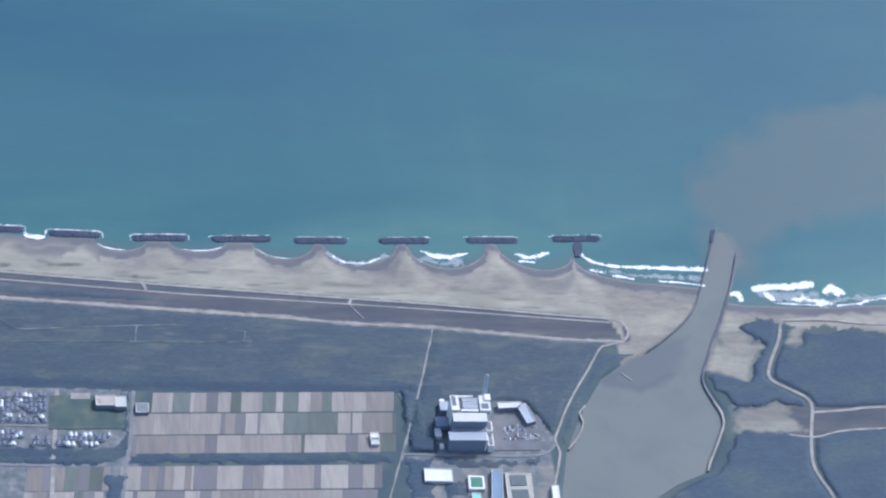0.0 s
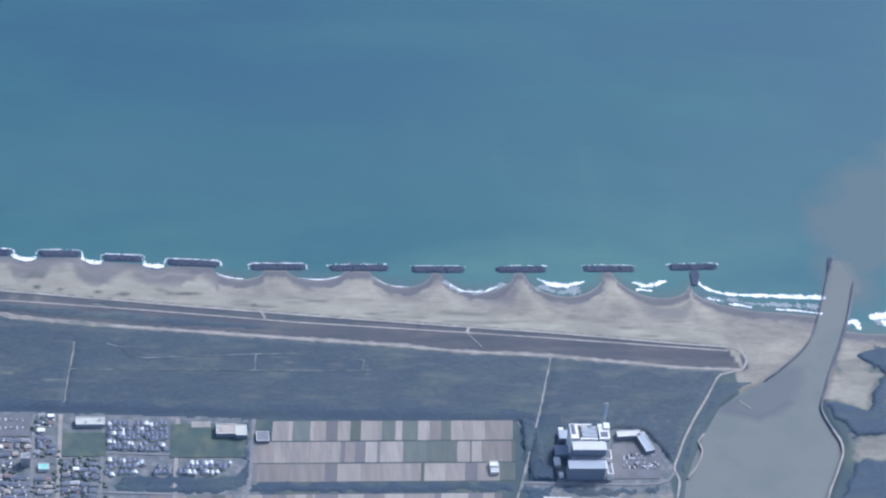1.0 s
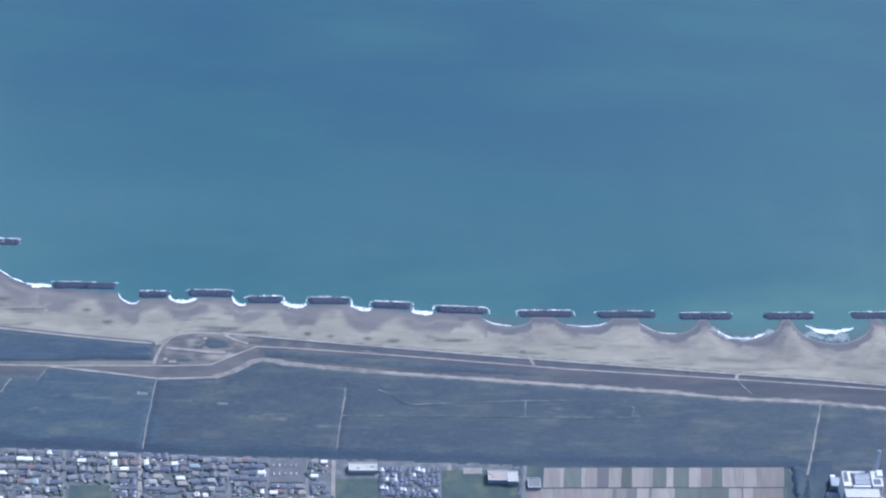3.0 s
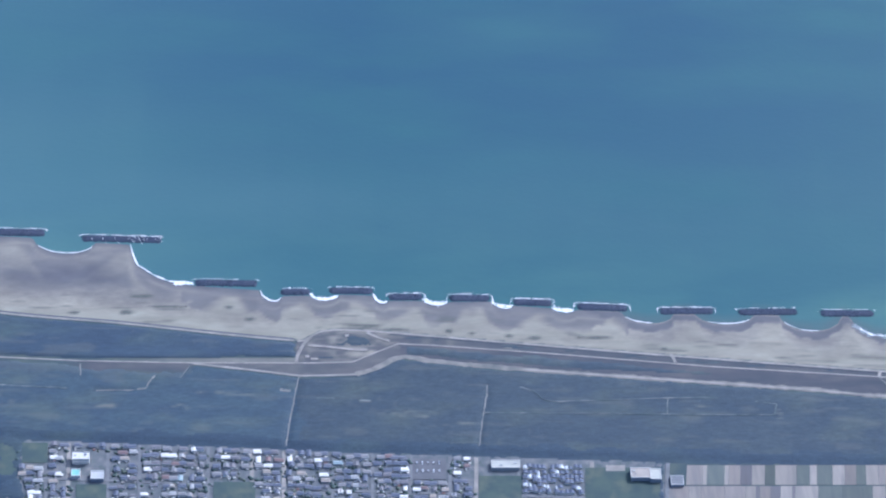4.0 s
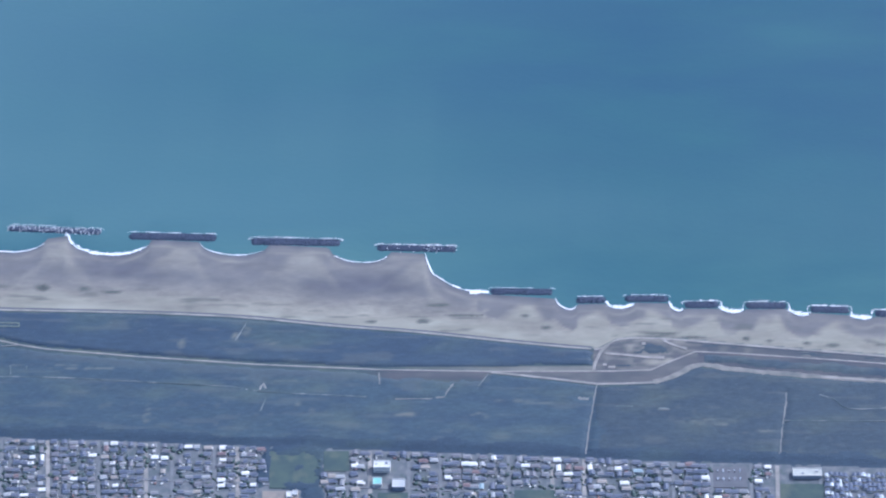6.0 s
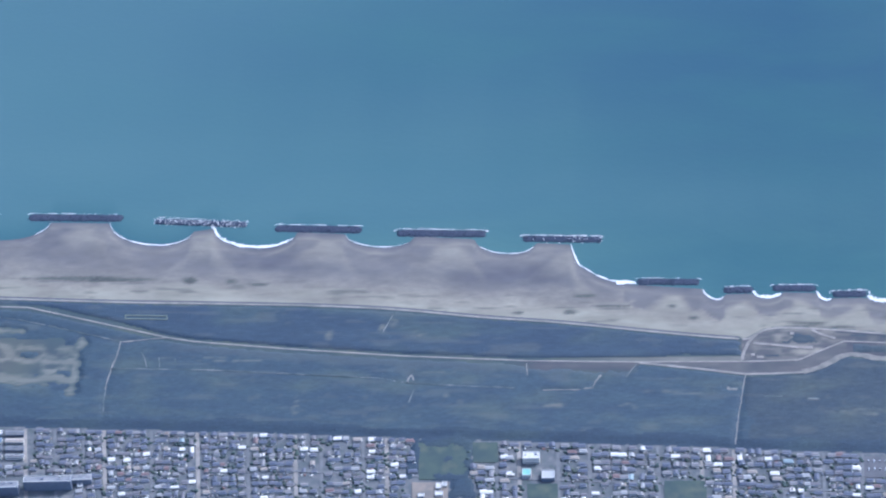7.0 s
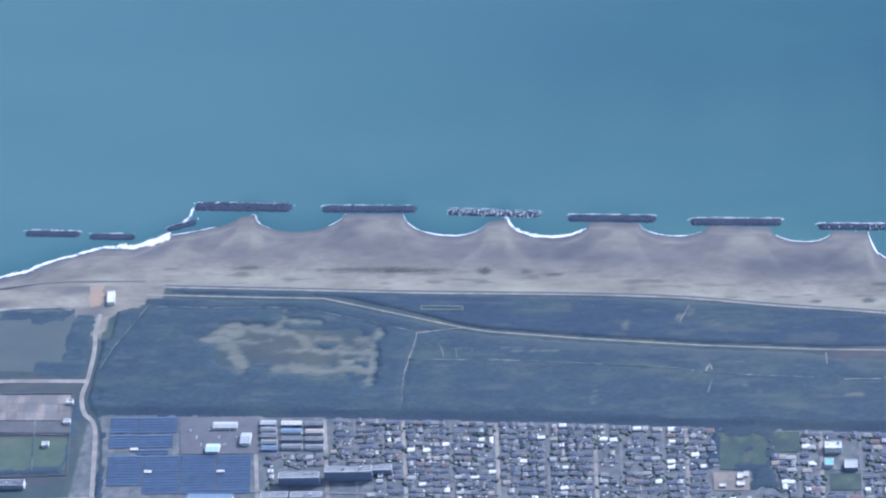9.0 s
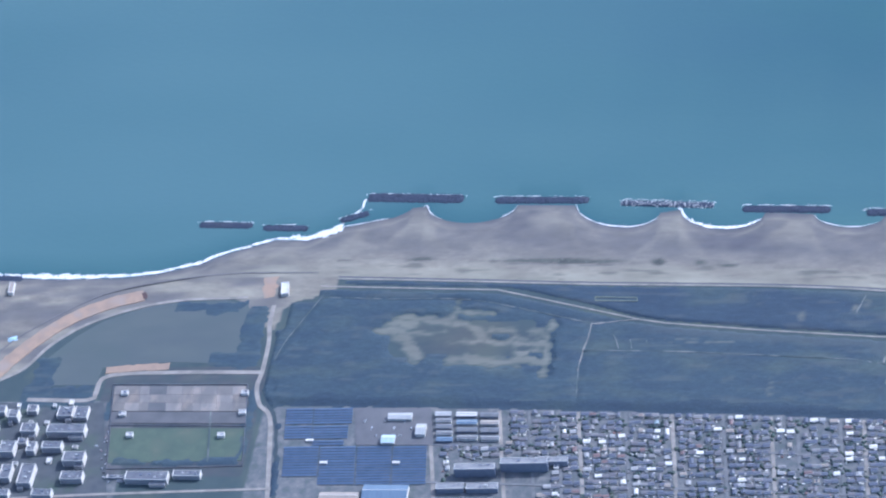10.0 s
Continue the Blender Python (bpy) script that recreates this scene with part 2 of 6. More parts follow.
INNER_ROAD = [(-1192, -113), (-1025, -121.5), (-947, -125), (-899, -139.5), (-820, -164), (-749, -186), (-714, -193.5), (-595, -208), (-437, -223.5), (-276, -234), (-130, -238), (28, -238), (76, -236), (101, -221), (135, -202), (181, -205), (322, -219), (540, -244), (759, -263), (866, -273), (1100, -297)]
LOW_ROAD = [(-130, -239), (-45, -252.5), (7, -261.5), (42, -261), (80, -259), (108, -246.5), (138, -227), (174, -233), (218, -240), (295, -249.5), (488, -269), (660, -286), (742, -297), (863, -306), (1034, -328), (1088, -331), (1112, -332)]
UPPER_ROAD = [(4, -197), (12, -196), (20, -190), (31, -181), (46, -177), (72, -176.5), (124, -181), (182, -188), (278, -199.5), (490, -224), (760, -252.5), (868, -263), (1041, -284), (1097, -289.5), (1117, -299), (1121, -316), (1112, -332)]
TOWN_EDGE = [(-1700, -332), (-1207, -341), (-1000, -346), (-830, -352), (-600, -361.5), (-420, -371.5), (-225, -380.5), (-8, -392.5), (95, -399.5), (240, -404.5), (370, -411), (478, -416), (621, -419), (801, -424), (860, -431), (1000, -440)]
EAST_TRACK = [(1335, -290), (1329, -303), (1322, -328), (1303, -369), (1295, -394), (1301, -407), (1319, -420), (1338, -436), (1341, -453), (1330, -500), (1322, -548), (1327, -578), (1336, -607), (1350, -700)]
BANK_TRACK = [(1112, -332), (1088, -339), (1078, -345), (1056, -384), (1035, -419), (1015, -457), (1004, -483), (995, -506), (998, -527), (991, -556), (978, -605), (960, -720)]
FOREST_PATHS = {
    "east_ride": [(863, -306), (836, -405), (798, -527), (775, -599), (750, -680)],
    "middle_ride": [(7, -262), (3, -287), (-4, -340), (-9, -388)],
    "short_ride": [(249, -278), (245, -312), (241, -336), (234, -388)],
    "cross_ride": [(243, -330), (330, -331), (478, -333)],
    "faint_cross_ride": [(478, -333), (540, -334), (615, -334)],
    "upper_cross_ride": [(290, -284), (308, -292), (326, -309), (380, -308), (475, -304), (555, -304), (618, -315)],
    "west_ride": [(-749, -186), (-812, -194), (-814, -220), (-818, -243), (-820.5, -266), (-821, -282)],
    "west_ride_end": [(-821, -282), (-820, -305), (-818, -332)],
    "long_cross_ride": [(-818, -245), (-690, -249), (-560, -259), (-467, -266), (-436, -274), (-378, -280), (-290, -286)],
    "spur_track": [(-252, -289), (-204, -288), (-189, -285), (-186, -275), (-179, -262)],
    "west_track": [(-1186, -132), (-1200, -165), (-1222, -218), (-1232, -256)],
    "junction_spur": [(-131, -240), (-140, -254), (-146, -266)],
    "small_spur": [(-275, -240), (-274, -262)],
    "forked_spur": [(-424, -259), (-420, -270)],
    "forked_branch": [(-424, -259), (-428, -272)],
    "faint_spur": [(-418, -285), (-424, -312)],
    "strip_spur": [(-452, -140), (-458, -158), (-466, -180)],
    "clearing_track": [(-1186, -136), (-1090, -141), (-1010, -142), (-955, -150), (-880, -172), (-812, -193)],
    "bare_strip": [(30, -304), (52, -304)],
    "bare_strip_low": [(84, -308), (98, -309)],
    "link_ride": [(479, -305), (476, -334)],
    "far_link_ride": [(618, -315), (614, -334)],
    "landing_pad": [(-18, -287), (-4, -289)],
    "old_plot_edge": [(-782, -215), (-776, -226), (-771, -243)],
    "old_plot_side": [(-757, -226), (-754, -243)],
    "old_plot_corner": [(-736, -228), (-733, -243)],
}
FAINT_RIDES = ("cross_ride", "faint_cross_ride", "upper_cross_ride", "link_ride", "far_link_ride", "long_cross_ride", "faint_spur", "bare_strip", "bare_strip_low", "old_plot_edge", "old_plot_side", "old_plot_corner", "strip_spur")
BREAKWATERS_EAST = [(1045, -135, 1113, -133), (927, -138, 999, -138), (809, -140, 878, -139), (695, -140, 768, -140), (586, -138, 666, -137), (482, -136, 554, -136),
                    (372, -127, 441, -131), (288, -119, 341, -121), (204, -111, 259, -112), (123, -110, 170, -109), (45, -97, 104, -98)]
BREAKWATERS_WEST = [(-20, -100, 21, -100), (-134, -82, -49, -84), (-289, 6, -180, 2), (-461, 20, -337, 16), (-629, 32, -507, 27), (-797, 49, -666, 40), (-974, 60, -840, 56),
                    (-1157, 71, -1017, 64), (-1189, 22, -1148, 39), (-1298, 11, -1231, 8), (-1392, 20, -1312, 16), (-1672, -84, -1624, -87)]


def across(line):
    """y of a line as a function of x."""
    p = np.array(sorted(line), float)
    return lambda x: np.interp(x, p[:, 0], p[:, 1])


def along(line):
    """x of a line as a function of y."""
    p = np.array(sorted(line, key=lambda q: q[1]), float)
    return lambda y: np.interp(y, p[:, 1], p[:, 0])


shore_y = lambda x: np.interp(x, SHORE_X, SHORE_Y)
river_w, river_e = along(RIVER_WEST), along(RIVER_EAST)
road_in, road_low, road_up, road_sea, town_y = across(INNER_ROAD), across(LOW_ROAD), across(UPPER_ROAD), across(SEA_ROAD), across(TOWN_EDGE)
LAND = 3.0
DIKE_IN = [(-1680, -330), (-1615, -294), (-1579, -268), (-1552, -224), (-1513, -186), (-1455, -156), (-1386, -138), (-1291, -134)]
DIKE_OUT = [(-1670, -310), (-1645, -272), (-1610, -217), (-1584, -190), (-1537, -150), (-1487, -119), (-1410, -98), (-1316, -85), (-1200, -86)]
dike_in = across(DIKE_IN)
YARD_ROAD = [(-1252, -150), (-1251, -188), (-1246, -223), (-1245, -276), (-1247, -308), (-1237, -340), (-1220, -361), (-1209, -422), (-1195, -520)]
YARD_X = along(YARD_ROAD)
EAST_SAND = [(1297, -343), (1276, -374), (1261, -402), (1237, -398), (1221, -384), (1222, -357), (1236, -332), (1250, -290), (1278, -286), (1268, -310), (1285, -327)]
EAST_SAND_LOW = [(1240, -450), (1291, -446), (1314, -451), (1308, -470), (1320, -492), (1303, -501), (1267, -492), (1231, -488)]
EAST_SAND_TOP = [(1343, -302), (1360, -304), (1351, -333), (1330, -336)]
EAST_FALLOW = [(1312, -450), (1335, -452), (1388, -452), (1441, -448), (1700, -440), (1700, -485), (1431, -490), (1372, -494), (1336, -504), (1303, -501)]
WEST_YARD = [(-1305, -137), (-1287, -154), (-1274, -169), (-1271, -193), (-1256, -191), (-1241, -202), (-1240, -183), (-1237, -158), (-1222, -141), (-1198, -138), (-1199, -108), (-1300, -105)]
PLANT_LOT = [(846, -470), (858, -440), (900, -452), (925, -438), (964, -440), (980, -470), (996, -509), (978, -530), (842, -530)]
CLEARING = [([(-1066, -176), (-1048, -180), (-1030, -182)], 5), ([(-1078, -185), (-1062, -190), (-1050, -186)], 7), ([(-1096, -202), (-1084, -197), (-1066, -204)], 4.5), ([(-1069, -214), (-1056, -224), (-1047, -240), (-1042, -250)], 7.5),
            ([(-1040, -186), (-1010, -187), (-980, -191), (-962, -202)], 2.2), ([(-1062, -206), (-1030, -210), (-1008, -206)], 1.6), ([(-999, -148), (-997, -165), (-1000, -180)], 2.2), ([(-1000, -166), (-970, -170), (-950, -172)], 1.2),
            ([(-863, -188), (-868, -206), (-869, -230), (-866, -262), (-867, -284)], 3.0), ([(-890, -208), (-878, -206), (-870, -212)], 3.5), ([(-874, -228), (-892, -231), (-908, -226)], 5.5),
            ([(-868, -262), (-890, -258), (-915, -262), (-944, -262), (-975, -256), (-992, -260)], 5.5), ([(-900, -250), (-880, -240)], 6), ([(-1005, -228), (-975, -226), (-950, -222)], 1.8),
            ([(-955, -212), (-948, -204), (-932, -202), (-917, -206), (-911, -216), (-918, -226), (-932, -230), (-946, -226), (-955, -212)], 2.6), ([(-962, -202), (-956, -212)], 5)]


# dark low scrub on the sand: x, y and half sizes
BEACH_SCRUB = [(-201, -112, 15, 4), (-165, -132, 22, 2), (-86, -133, 6, 4), (-59, -156, 7, 3), (-219, -143, 10, 5), (-290, -143, 9, 3), (87, -168, 30, 2.5), (133, -175, 26, 2), (202, -178, 5, 4), (280, -187, 6, 4), (232, -182, 4, 3),
               (314, -191, 8, 4), (391, -190, 22, 3), (482, -212, 8, 4), (-1060, -62, 20, 4), (-900, -68, 75, 3.5), (-840, -72, 60, 4), (-733, -75, 12, 6), (-677, -78, 9, 5), (-640, -84, 14, 3)]
FORK_SCRUB = [(83, -172, 26, 1.5), (140, -177.5, 22, 1.5), (153, -192, 28, 3), (83, -195, 20, 11), (34, -196, 11, 3.5), (60, -203, 9, 3.5), (40, -227, 12, 5), (62, -226, 8, 3), (187, -200, 10, 6), (225, -202, 17, 6), (256, -209, 15, 6)]
CLEARING_SCRUB = [(-898, -238, 6, 5), (-884, -249, 7, 5), (-874, -256, 5, 5), (-932, -216, 11, 6)]


def smudge(x, y, spots):
    """Share of scrub cover from a few soft-edged ellipses."""
    s = np.zeros(np.shape(x))
    wob = 0.35 * value_noise(x * 0.5, y, 6, 65) + 0.2 * value_noise(x, y, 3, 66)
    for cx, cy, rx, ry in spots:
        s = np.maximum(s, np.clip(1.6 - 1.2 * np.hypot((x - cx) / rx, (y - cy) / ry) + wob, 0, 1))
    return s


def sand_depth(x, y):
    """How far inside the bare sandy patches among the pines a place lies."""
    near = np.full(np.shape(x), -1e3)
    box_ = (x > -1140) & (x < -840) & (y > -300) & (y < -110)
    xb, yb = x[box_], y[box_]
    best = np.full(xb.shape, -1e3)
    for line, w in CLEARING:
        best = np.maximum(best, 1.25 * w + 0.5 - away(xb, yb, line))
    near[box_] = best + 3.0 * value_noise(xb * 0.6, yb, 14, 21) + 4.0 * value_noise(xb * 0.45, yb, 7, 22) + 3.4 * value_noise(xb * 0.5, yb, 3.5, 23) - 14 * smudge(xb, yb, CLEARING_SCRUB)
    return near


def east_sand(x, y):
    """Share of bare sand in the patches east of the river, with ragged edges."""
    best = np.full(np.shape(x), -1e3)
    b = (x > 1180) & (y < -270) & (y > -520)
    xb, yb = x[b], y[b]
    e = np.full(xb.shape, -1e3)
    for p in (EAST_SAND, EAST_SAND_LOW, EAST_SAND_TOP):
        e = np.maximum(e, np.where(inside(xb, yb, p), 1, -1) * away(xb, yb, p + p[:1]))
    best[b] = e + 7 * value_noise(xb, yb, 16, 41) + 4 * value_noise(xb, yb, 6, 42)
    return np.clip(0.45 + best / 9, 0, 1)


def height(x, y):
    """Height of the ground over the sea's level."""
    d = shore_y(x) - y
    z = np.where(d < 0, np.maximum(-5, d * 0.08), np.minimum(LAND, d * 0.075))
    bank = np.minimum(x - river_w(y), river_e(y) - x)
    return np.where((bank > -8) & (y < -110), np.minimum(z, np.clip(-bank * 0.5, -4, LAND)), z)


def seaside(x):
    """The landward edge of the beach."""
    return np.where(x < 3, road_sea(x), road_up(x))


# ---- ground ----
def zones(x, y):
    """Shares of beach sand, dry brown grass, and built-up soil."""
    edge = np.where(x < -1171, np.where(x < -1290, dike_in(x), -136), seaside(x))
    beach = (y > edge + 2) & (x < 1300)
    beach |= (x > 1101) & (x < 1240) & (y > -385) & ((x > 1121) | (y < -331)) & (x > along(BANK_TRACK)(y) + 6)
    beach |= (x >= 1225) & (y > np.interp(x, [1231, 1300, 1344, 1405, 1470, 1700], [-288, -290, -301, -306, -318, -330]) + 5 * value_noise(x, y, 17, 90) + 3 * value_noise(x, y, 6, 91))
    beach |= inside(x, y, WEST_YARD)
    low = np.where(x > -130, road_low(x), road_in(x))
    brown = (x > -130) & (x < 1123) & (y < road_in(x) + 1) & (y > low - 1)
    brown = np.maximum(brown, (x <= -130) * np.clip((y - road_in(x) + 26 + 7 * value_noise(x, y, 18, 64)) / 10, 0, 1) * np.clip((x + 300) / 40, 0, 1) * (y < road_in(x)))
    scrub = (x > 2) & (x < 150) & (y < seaside(x)) & (y > road_in(x))
    brown = np.maximum(brown, 0.85 * ((x >= 128) & (x < 1120) & (y < seaside(x)) & (y > road_in(x))))
    brown = np.maximum(brown, 1.0 * scrub)
    brown = np.maximum(brown, 0.55 * np.clip(1.2 - np.hypot((x + 972) / 105, (y + 219) / 46) + 0.25 * value_noise(x, y, 20, 46), 0, 1))
    brown = np.maximum(brown, 0.75 * ((x < -1238) & (x > -1460) & (y < -268) & (y > -470)) * np.clip(0.8 + 0.5 * value_noise(x, y, 12, 76), 0, 1))
    beach = np.maximum(1.0 * beach, 0.85 * east_sand(x, y))
    soft = np.where(x > -130, 1.0 * (y > road_low(x) - 1), np.clip((y - road_in(x) + 18 + 7 * value_noise(x, y, 18, 64)) / 10, 0, 1))
    beach = np.maximum(beach, np.interp(x, [-300, -200, -130, -60], [0, 0.12, 0.17, 0.22]) * ((x < 140) & (y < road_in(x) + 1)) * soft * (0.8 + 0.5 * value_noise(x * 0.5, y, 9, 102)))
    beach = np.maximum(beach, 0.6 * ((x < 4) & (y > road_in(x)) & (y < road_in(x) + 11)) * np.clip((x + 250) / 160, 0, 1))
    beach = np.maximum(beach, np.clip(0.25 + 0.5 * value_noise(x, y, 16, 98), 0, 0.6) * ((y < -548) & (x > 800) & (x < 985) & (y > -640)))
    beach = np.maximum(beach, scrub * np.clip(0.36 + 0.5 * value_noise(x * 0.4, y, 11, 43) + 0.5 * value_noise(x * 0.5, y, 5, 44), 0.1, 1))
    pale_gap = np.maximum(np.clip(1.5 - np.abs(x - 172) / 6, 0, 1), np.maximum(np.clip(1.5 - np.abs(x - 203) / 5, 0, 1), np.clip(1.5 - np.abs(x - 281) / 8, 0, 1)))
    beach = np.maximum(beach, 0.3 * pale_gap * ((y < seaside(x)) & (y > road_in(x))))
    brown = np.maximum(brown, 0.9 * inside(x, y, EAST_FALLOW))
    town = ((y < town_y(x)) & (x < 470) & (x > -1230)) | inside(x, y, PLANT_LOT) | ((x < -1400) & (y < -330) & (x > -1900)) | ((y < -527) & (x > 800) & (x < 985))
    beach = np.maximum(beach, 0.45 * np.clip(0.45 + sand_depth(x, y) / 8, 0, 1))
    return beach, brown, town


def ground_material():
    m = mat("coastal_ground", (0.086, 0.112, 0.112), (0.072, 0.097, 0.100), 0.02, 0.95, c=(0.12, 0.138, 0.112), scale2=0.012)
    nt = m.node_tree
    bs = nt.nodes["Principled BSDF"]
    soil = bs.inputs["Base Color"].links[0].from_socket
    at = nt.nodes.new("ShaderNodeAttribute")
    at.attribute_name = "zone"
    sep = nt.nodes.new("ShaderNodeSeparateColor")
    nt.links.new(at.outputs["Color"], sep.inputs[0])
    geo = nt.nodes.new("ShaderNodeNewGeometry")

    def tone(sx, sy, scale, detail, stops):
        mp = nt.nodes.new("ShaderNodeMapping")
        mp.inputs["Scale"].default_value = (sx, sy, 1)
        nt.links.new(geo.outputs["Position"], mp.inputs["Vector"])
        n = nt.nodes.new("ShaderNodeTexNoise")
        n.inputs["Scale"].default_value, n.inputs["Detail"].default_value, n.inputs["Roughness"].default_value = scale, detail, 0.6
        nt.links.new(mp.outputs[0], n.inputs["Vector"])
        r = nt.nodes.new("ShaderNodeValToRGB")
        el = r.color_ramp.elements
        while len(el) < len(stops):
            el.new(0.5)
        for e, (p, c) in zip(el, stops):
            e.position, e.color = p, (*c, 1)
        nt.links.new(n.outputs["Fac"], r.inputs[0])
        return r.outputs[0]

    def blend(fac, a, b, kind="MIX"):
        k = nt.nodes.new("ShaderNodeMix")
        k.data_type, k.blend_type = "RGBA", kind
        if isinstance(fac, float):
            k.inputs["Factor"].default_value = fac
        else:
            nt.links.new(fac, k.inputs["Factor"])
        ia, ib = [q for q in k.inputs if q.type == "RGBA"]
        nt.links.new(a, ia)
        nt.links.new(b, ib)
        return [q for q in k.outputs if q.type == "RGBA"][0]

    sand = tone(0.45, 1.0, 0.02, 9, [(0.3, (0.239, 0.214, 0.175)), (0.47, (0.281, 0.252, 0.201)), (0.52, (0.323, 0.290, 0.227)), (0.60, (0.343, 0.307, 0.238)), (0.70, (0.396, 0.354, 0.269))])
    fine = tone(0.5, 1.0, 0.14, 8, [(0.3, (0.85, 0.85, 0.86)), (0.5, (0.97, 0.97, 0.97)), (0.68, (1.06, 1.06, 1.05))])
    crest = tone(0.3, 1.0, 0.045, 8, [(0.44, (1.0, 1.0, 1.0)), (0.49, (1.05, 1.05, 1.05)), (0.515, (1.05, 1.05, 1.05)), (0.56, (0.985, 0.985, 0.985))])
    fine = blend(1.0, fine, crest, "MULTIPLY")
    sand = blend(1.0, sand, fine, "MULTIPLY")
    wet = tone(0.5, 1.0, 0.05, 6, [(0.3, (0.125, 0.120, 0.126)), (0.7, (0.160, 0.153, 0.157))])
    at2 = nt.nodes.new("ShaderNodeAttribute")
    at2.attribute_name = "dune"
    sep2 = nt.nodes.new("ShaderNodeSeparateColor")
    nt.links.new(at2.outputs["Color"], sep2.inputs[0])
    dune = tone(0.25, 1.0, 0.05, 6, [(0.3, (0.261, 0.240, 0.185)), (0.5, (0.336, 0.309, 0.235)), (0.7, (0.419, 0.383, 0.290))])
    sand = blend(sep2.outputs[0], sand, dune)
    sand = blend(at.outputs["Alpha"], sand, wet)
    tuft = tone(0.4, 1.0, 0.15, 4, [(0.3, (0.092, 0.096, 0.088)), (0.7, (0.145, 0.145, 0.124))])
    sand = blend(sep2.outputs[1], sand, tuft)
    grass = tone(0.25, 1.0, 0.05, 8, [(0.3, (0.080, 0.088, 0.098)), (0.5, (0.104, 0.103, 0.110)), (0.72, (0.150, 0.138, 0.130))])
    yard = tone(1.0, 1.0, 0.09, 8, [(0.3, (0.115, 0.135, 0.125)), (0.5, (0.165, 0.172, 0.172)), (0.7, (0.26, 0.245, 0.225))])
    col = blend(sep.outputs[2], soil, yard)
    col = blend(sep.outputs[1], col, grass)
    col = blend(sep.outputs[0], col, sand)
    nt.links.new(col, bs.inputs["Base Color"])
    return m


def build_ground():
    xs = np.concatenate([[-9000, -4000, -2600], np.arange(-1900, 1752, 4.0), [2600, 4000, 9000]])
    ys = np.concatenate([[-9000, -3000, -1200], np.arange(-680, 122, 3.0), [400, 2000, 9000]])
    gx, gy = np.meshgrid(xs, ys)
    z = height(gx, gy)
    d = shore_y(gx) - gy
    z = z + np.where((d > 12) & (z > 1), 0.5 * value_noise(gx, gy, 25, 3) * (gy > seaside(gx) + 8), 0)
    n, mrows = len(xs), len(ys)
    k = (np.arange(mrows - 1)[:, None] * n + np.arange(n - 1)[None]).ravel()
    ob = bulk("ground", np.c_[gx.ravel(), gy.ravel(), z.ravel()], np.c_[k, k + 1, k + n + 1, k + n], ground_material())
    beach, brown, town = zones(gx, gy)
    damp = np.clip(1 - (d + 4 * value_noise(gx, gy, 18, 5)) / 17, 0, 1) ** 0.6
    flat = np.clip(value_noise(gx * 0.35, gy, 40, 9) * 1.2 + 0.1, 0, 1) * np.clip(d / 20, 0, 1) * np.clip((gy - seaside(gx) - 30) / 30, 0, 1) * 0.65
    flat = np.maximum(flat, (0.74 + 0.25 * value_noise(gx * 0.5, gy, 35, 14) + 0.12 * value_noise(gx * 0.5, gy, 9, 84)) * np.clip((gy - seaside(gx) - 28) / 46, 0, 1) * np.clip(d / 14, 0, 1) * np.clip((-130 - gx) / 40, 0, 1))
    wob = value_noise(gx, gy, 20, 8)
    flat = np.maximum(flat, np.where(gx < 440, 0.75, 0.2) * np.clip((44 - d + 12 * wob + 7 * value_noise(gx, gy, 8, 83)) / 5, 0, 1) * ((gx > -150) & (gx < 1080)))
    strand = np.clip(0.45 + 0.6 * value_noise(gx * 0.25, gy - 0.12 * gx, 13, 89), 0, 0.75) * np.clip((-1215 - gx) / 40, 0, 1) * np.clip(d / 10, 0, 1)
    flat = np.maximum(flat, strand)
    # pale fans of dry sand open landward behind each breakwater
    fan = np.zeros_like(gx)
    for xa, ya, xb, yb in BREAKWATERS_EAST + BREAKWATERS_WEST[:-1]:
        c = (xa + xb) / 2 + 0.12 * (xb - xa)
        w = 4 + 0.10 * (xb - xa) + 0.011 * np.clip(d, 0, 60) ** 2
        fan = np.maximum(fan, np.clip((w - np.abs(gx - c + 9 * wob)) / 15, 0, 1) * np.clip((d - 8) / 10, 0, 1) * np.clip((75 - d) / 35, 0, 1))
    up = gy - seaside(gx)
    pale = np.clip((34 - up + 14 * value_noise(gx * 0.4, gy, 30, 67)) / 22, 0, 1) * (up > 4) * np.clip(0.75 + 0.5 * value_noise(gx * 0.25, gy, 9, 68), 0, 1)
    pale = np.maximum(pale, fan * np.where(gx > 440, 0.3, np.where(gx > -140, 0.7, 0.35))) * (gx < 1120)
    berm = np.exp(-((d - 15 - 5 * value_noise(gx * 0.5, gy, 30, 72)) / 3.2) ** 2) * np.clip(0.35 + 0.9 * value_noise(gx * 0.4, gy, 22, 73), 0, 1)
    pale = np.maximum(pale, berm * 0.8 * (gx < 1120))
    ridge = np.clip(value_noise(gx * 0.15, gy + 0.05 * gx, 5, 69) * 2.2 - 0.85, 0, 1) * np.clip((50 - up) / 14, 0, 1) * (up > 7) * (gx > -1180) * (gx < 1090)
    cover = np.maximum(np.maximum(smudge(gx, gy, BEACH_SCRUB), 0.7 * ridge), 0.9 * smudge(gx, gy, FORK_SCRUB))
    edge_ = np.clip((19 - d + 4 * value_noise(gx, gy, 12, 96) + 2 * value_noise(gx, gy, 5, 97)) / 5, 0, 1)
    damp = np.where(gx > 400, 0.95 * edge_ * np.clip(d / 3, 0, 1), damp)
    wet = np.maximum(damp, flat * (1 - np.where(gx > -140, 0.85, 0.3) * fan) * (1 - 0.8 * pale))
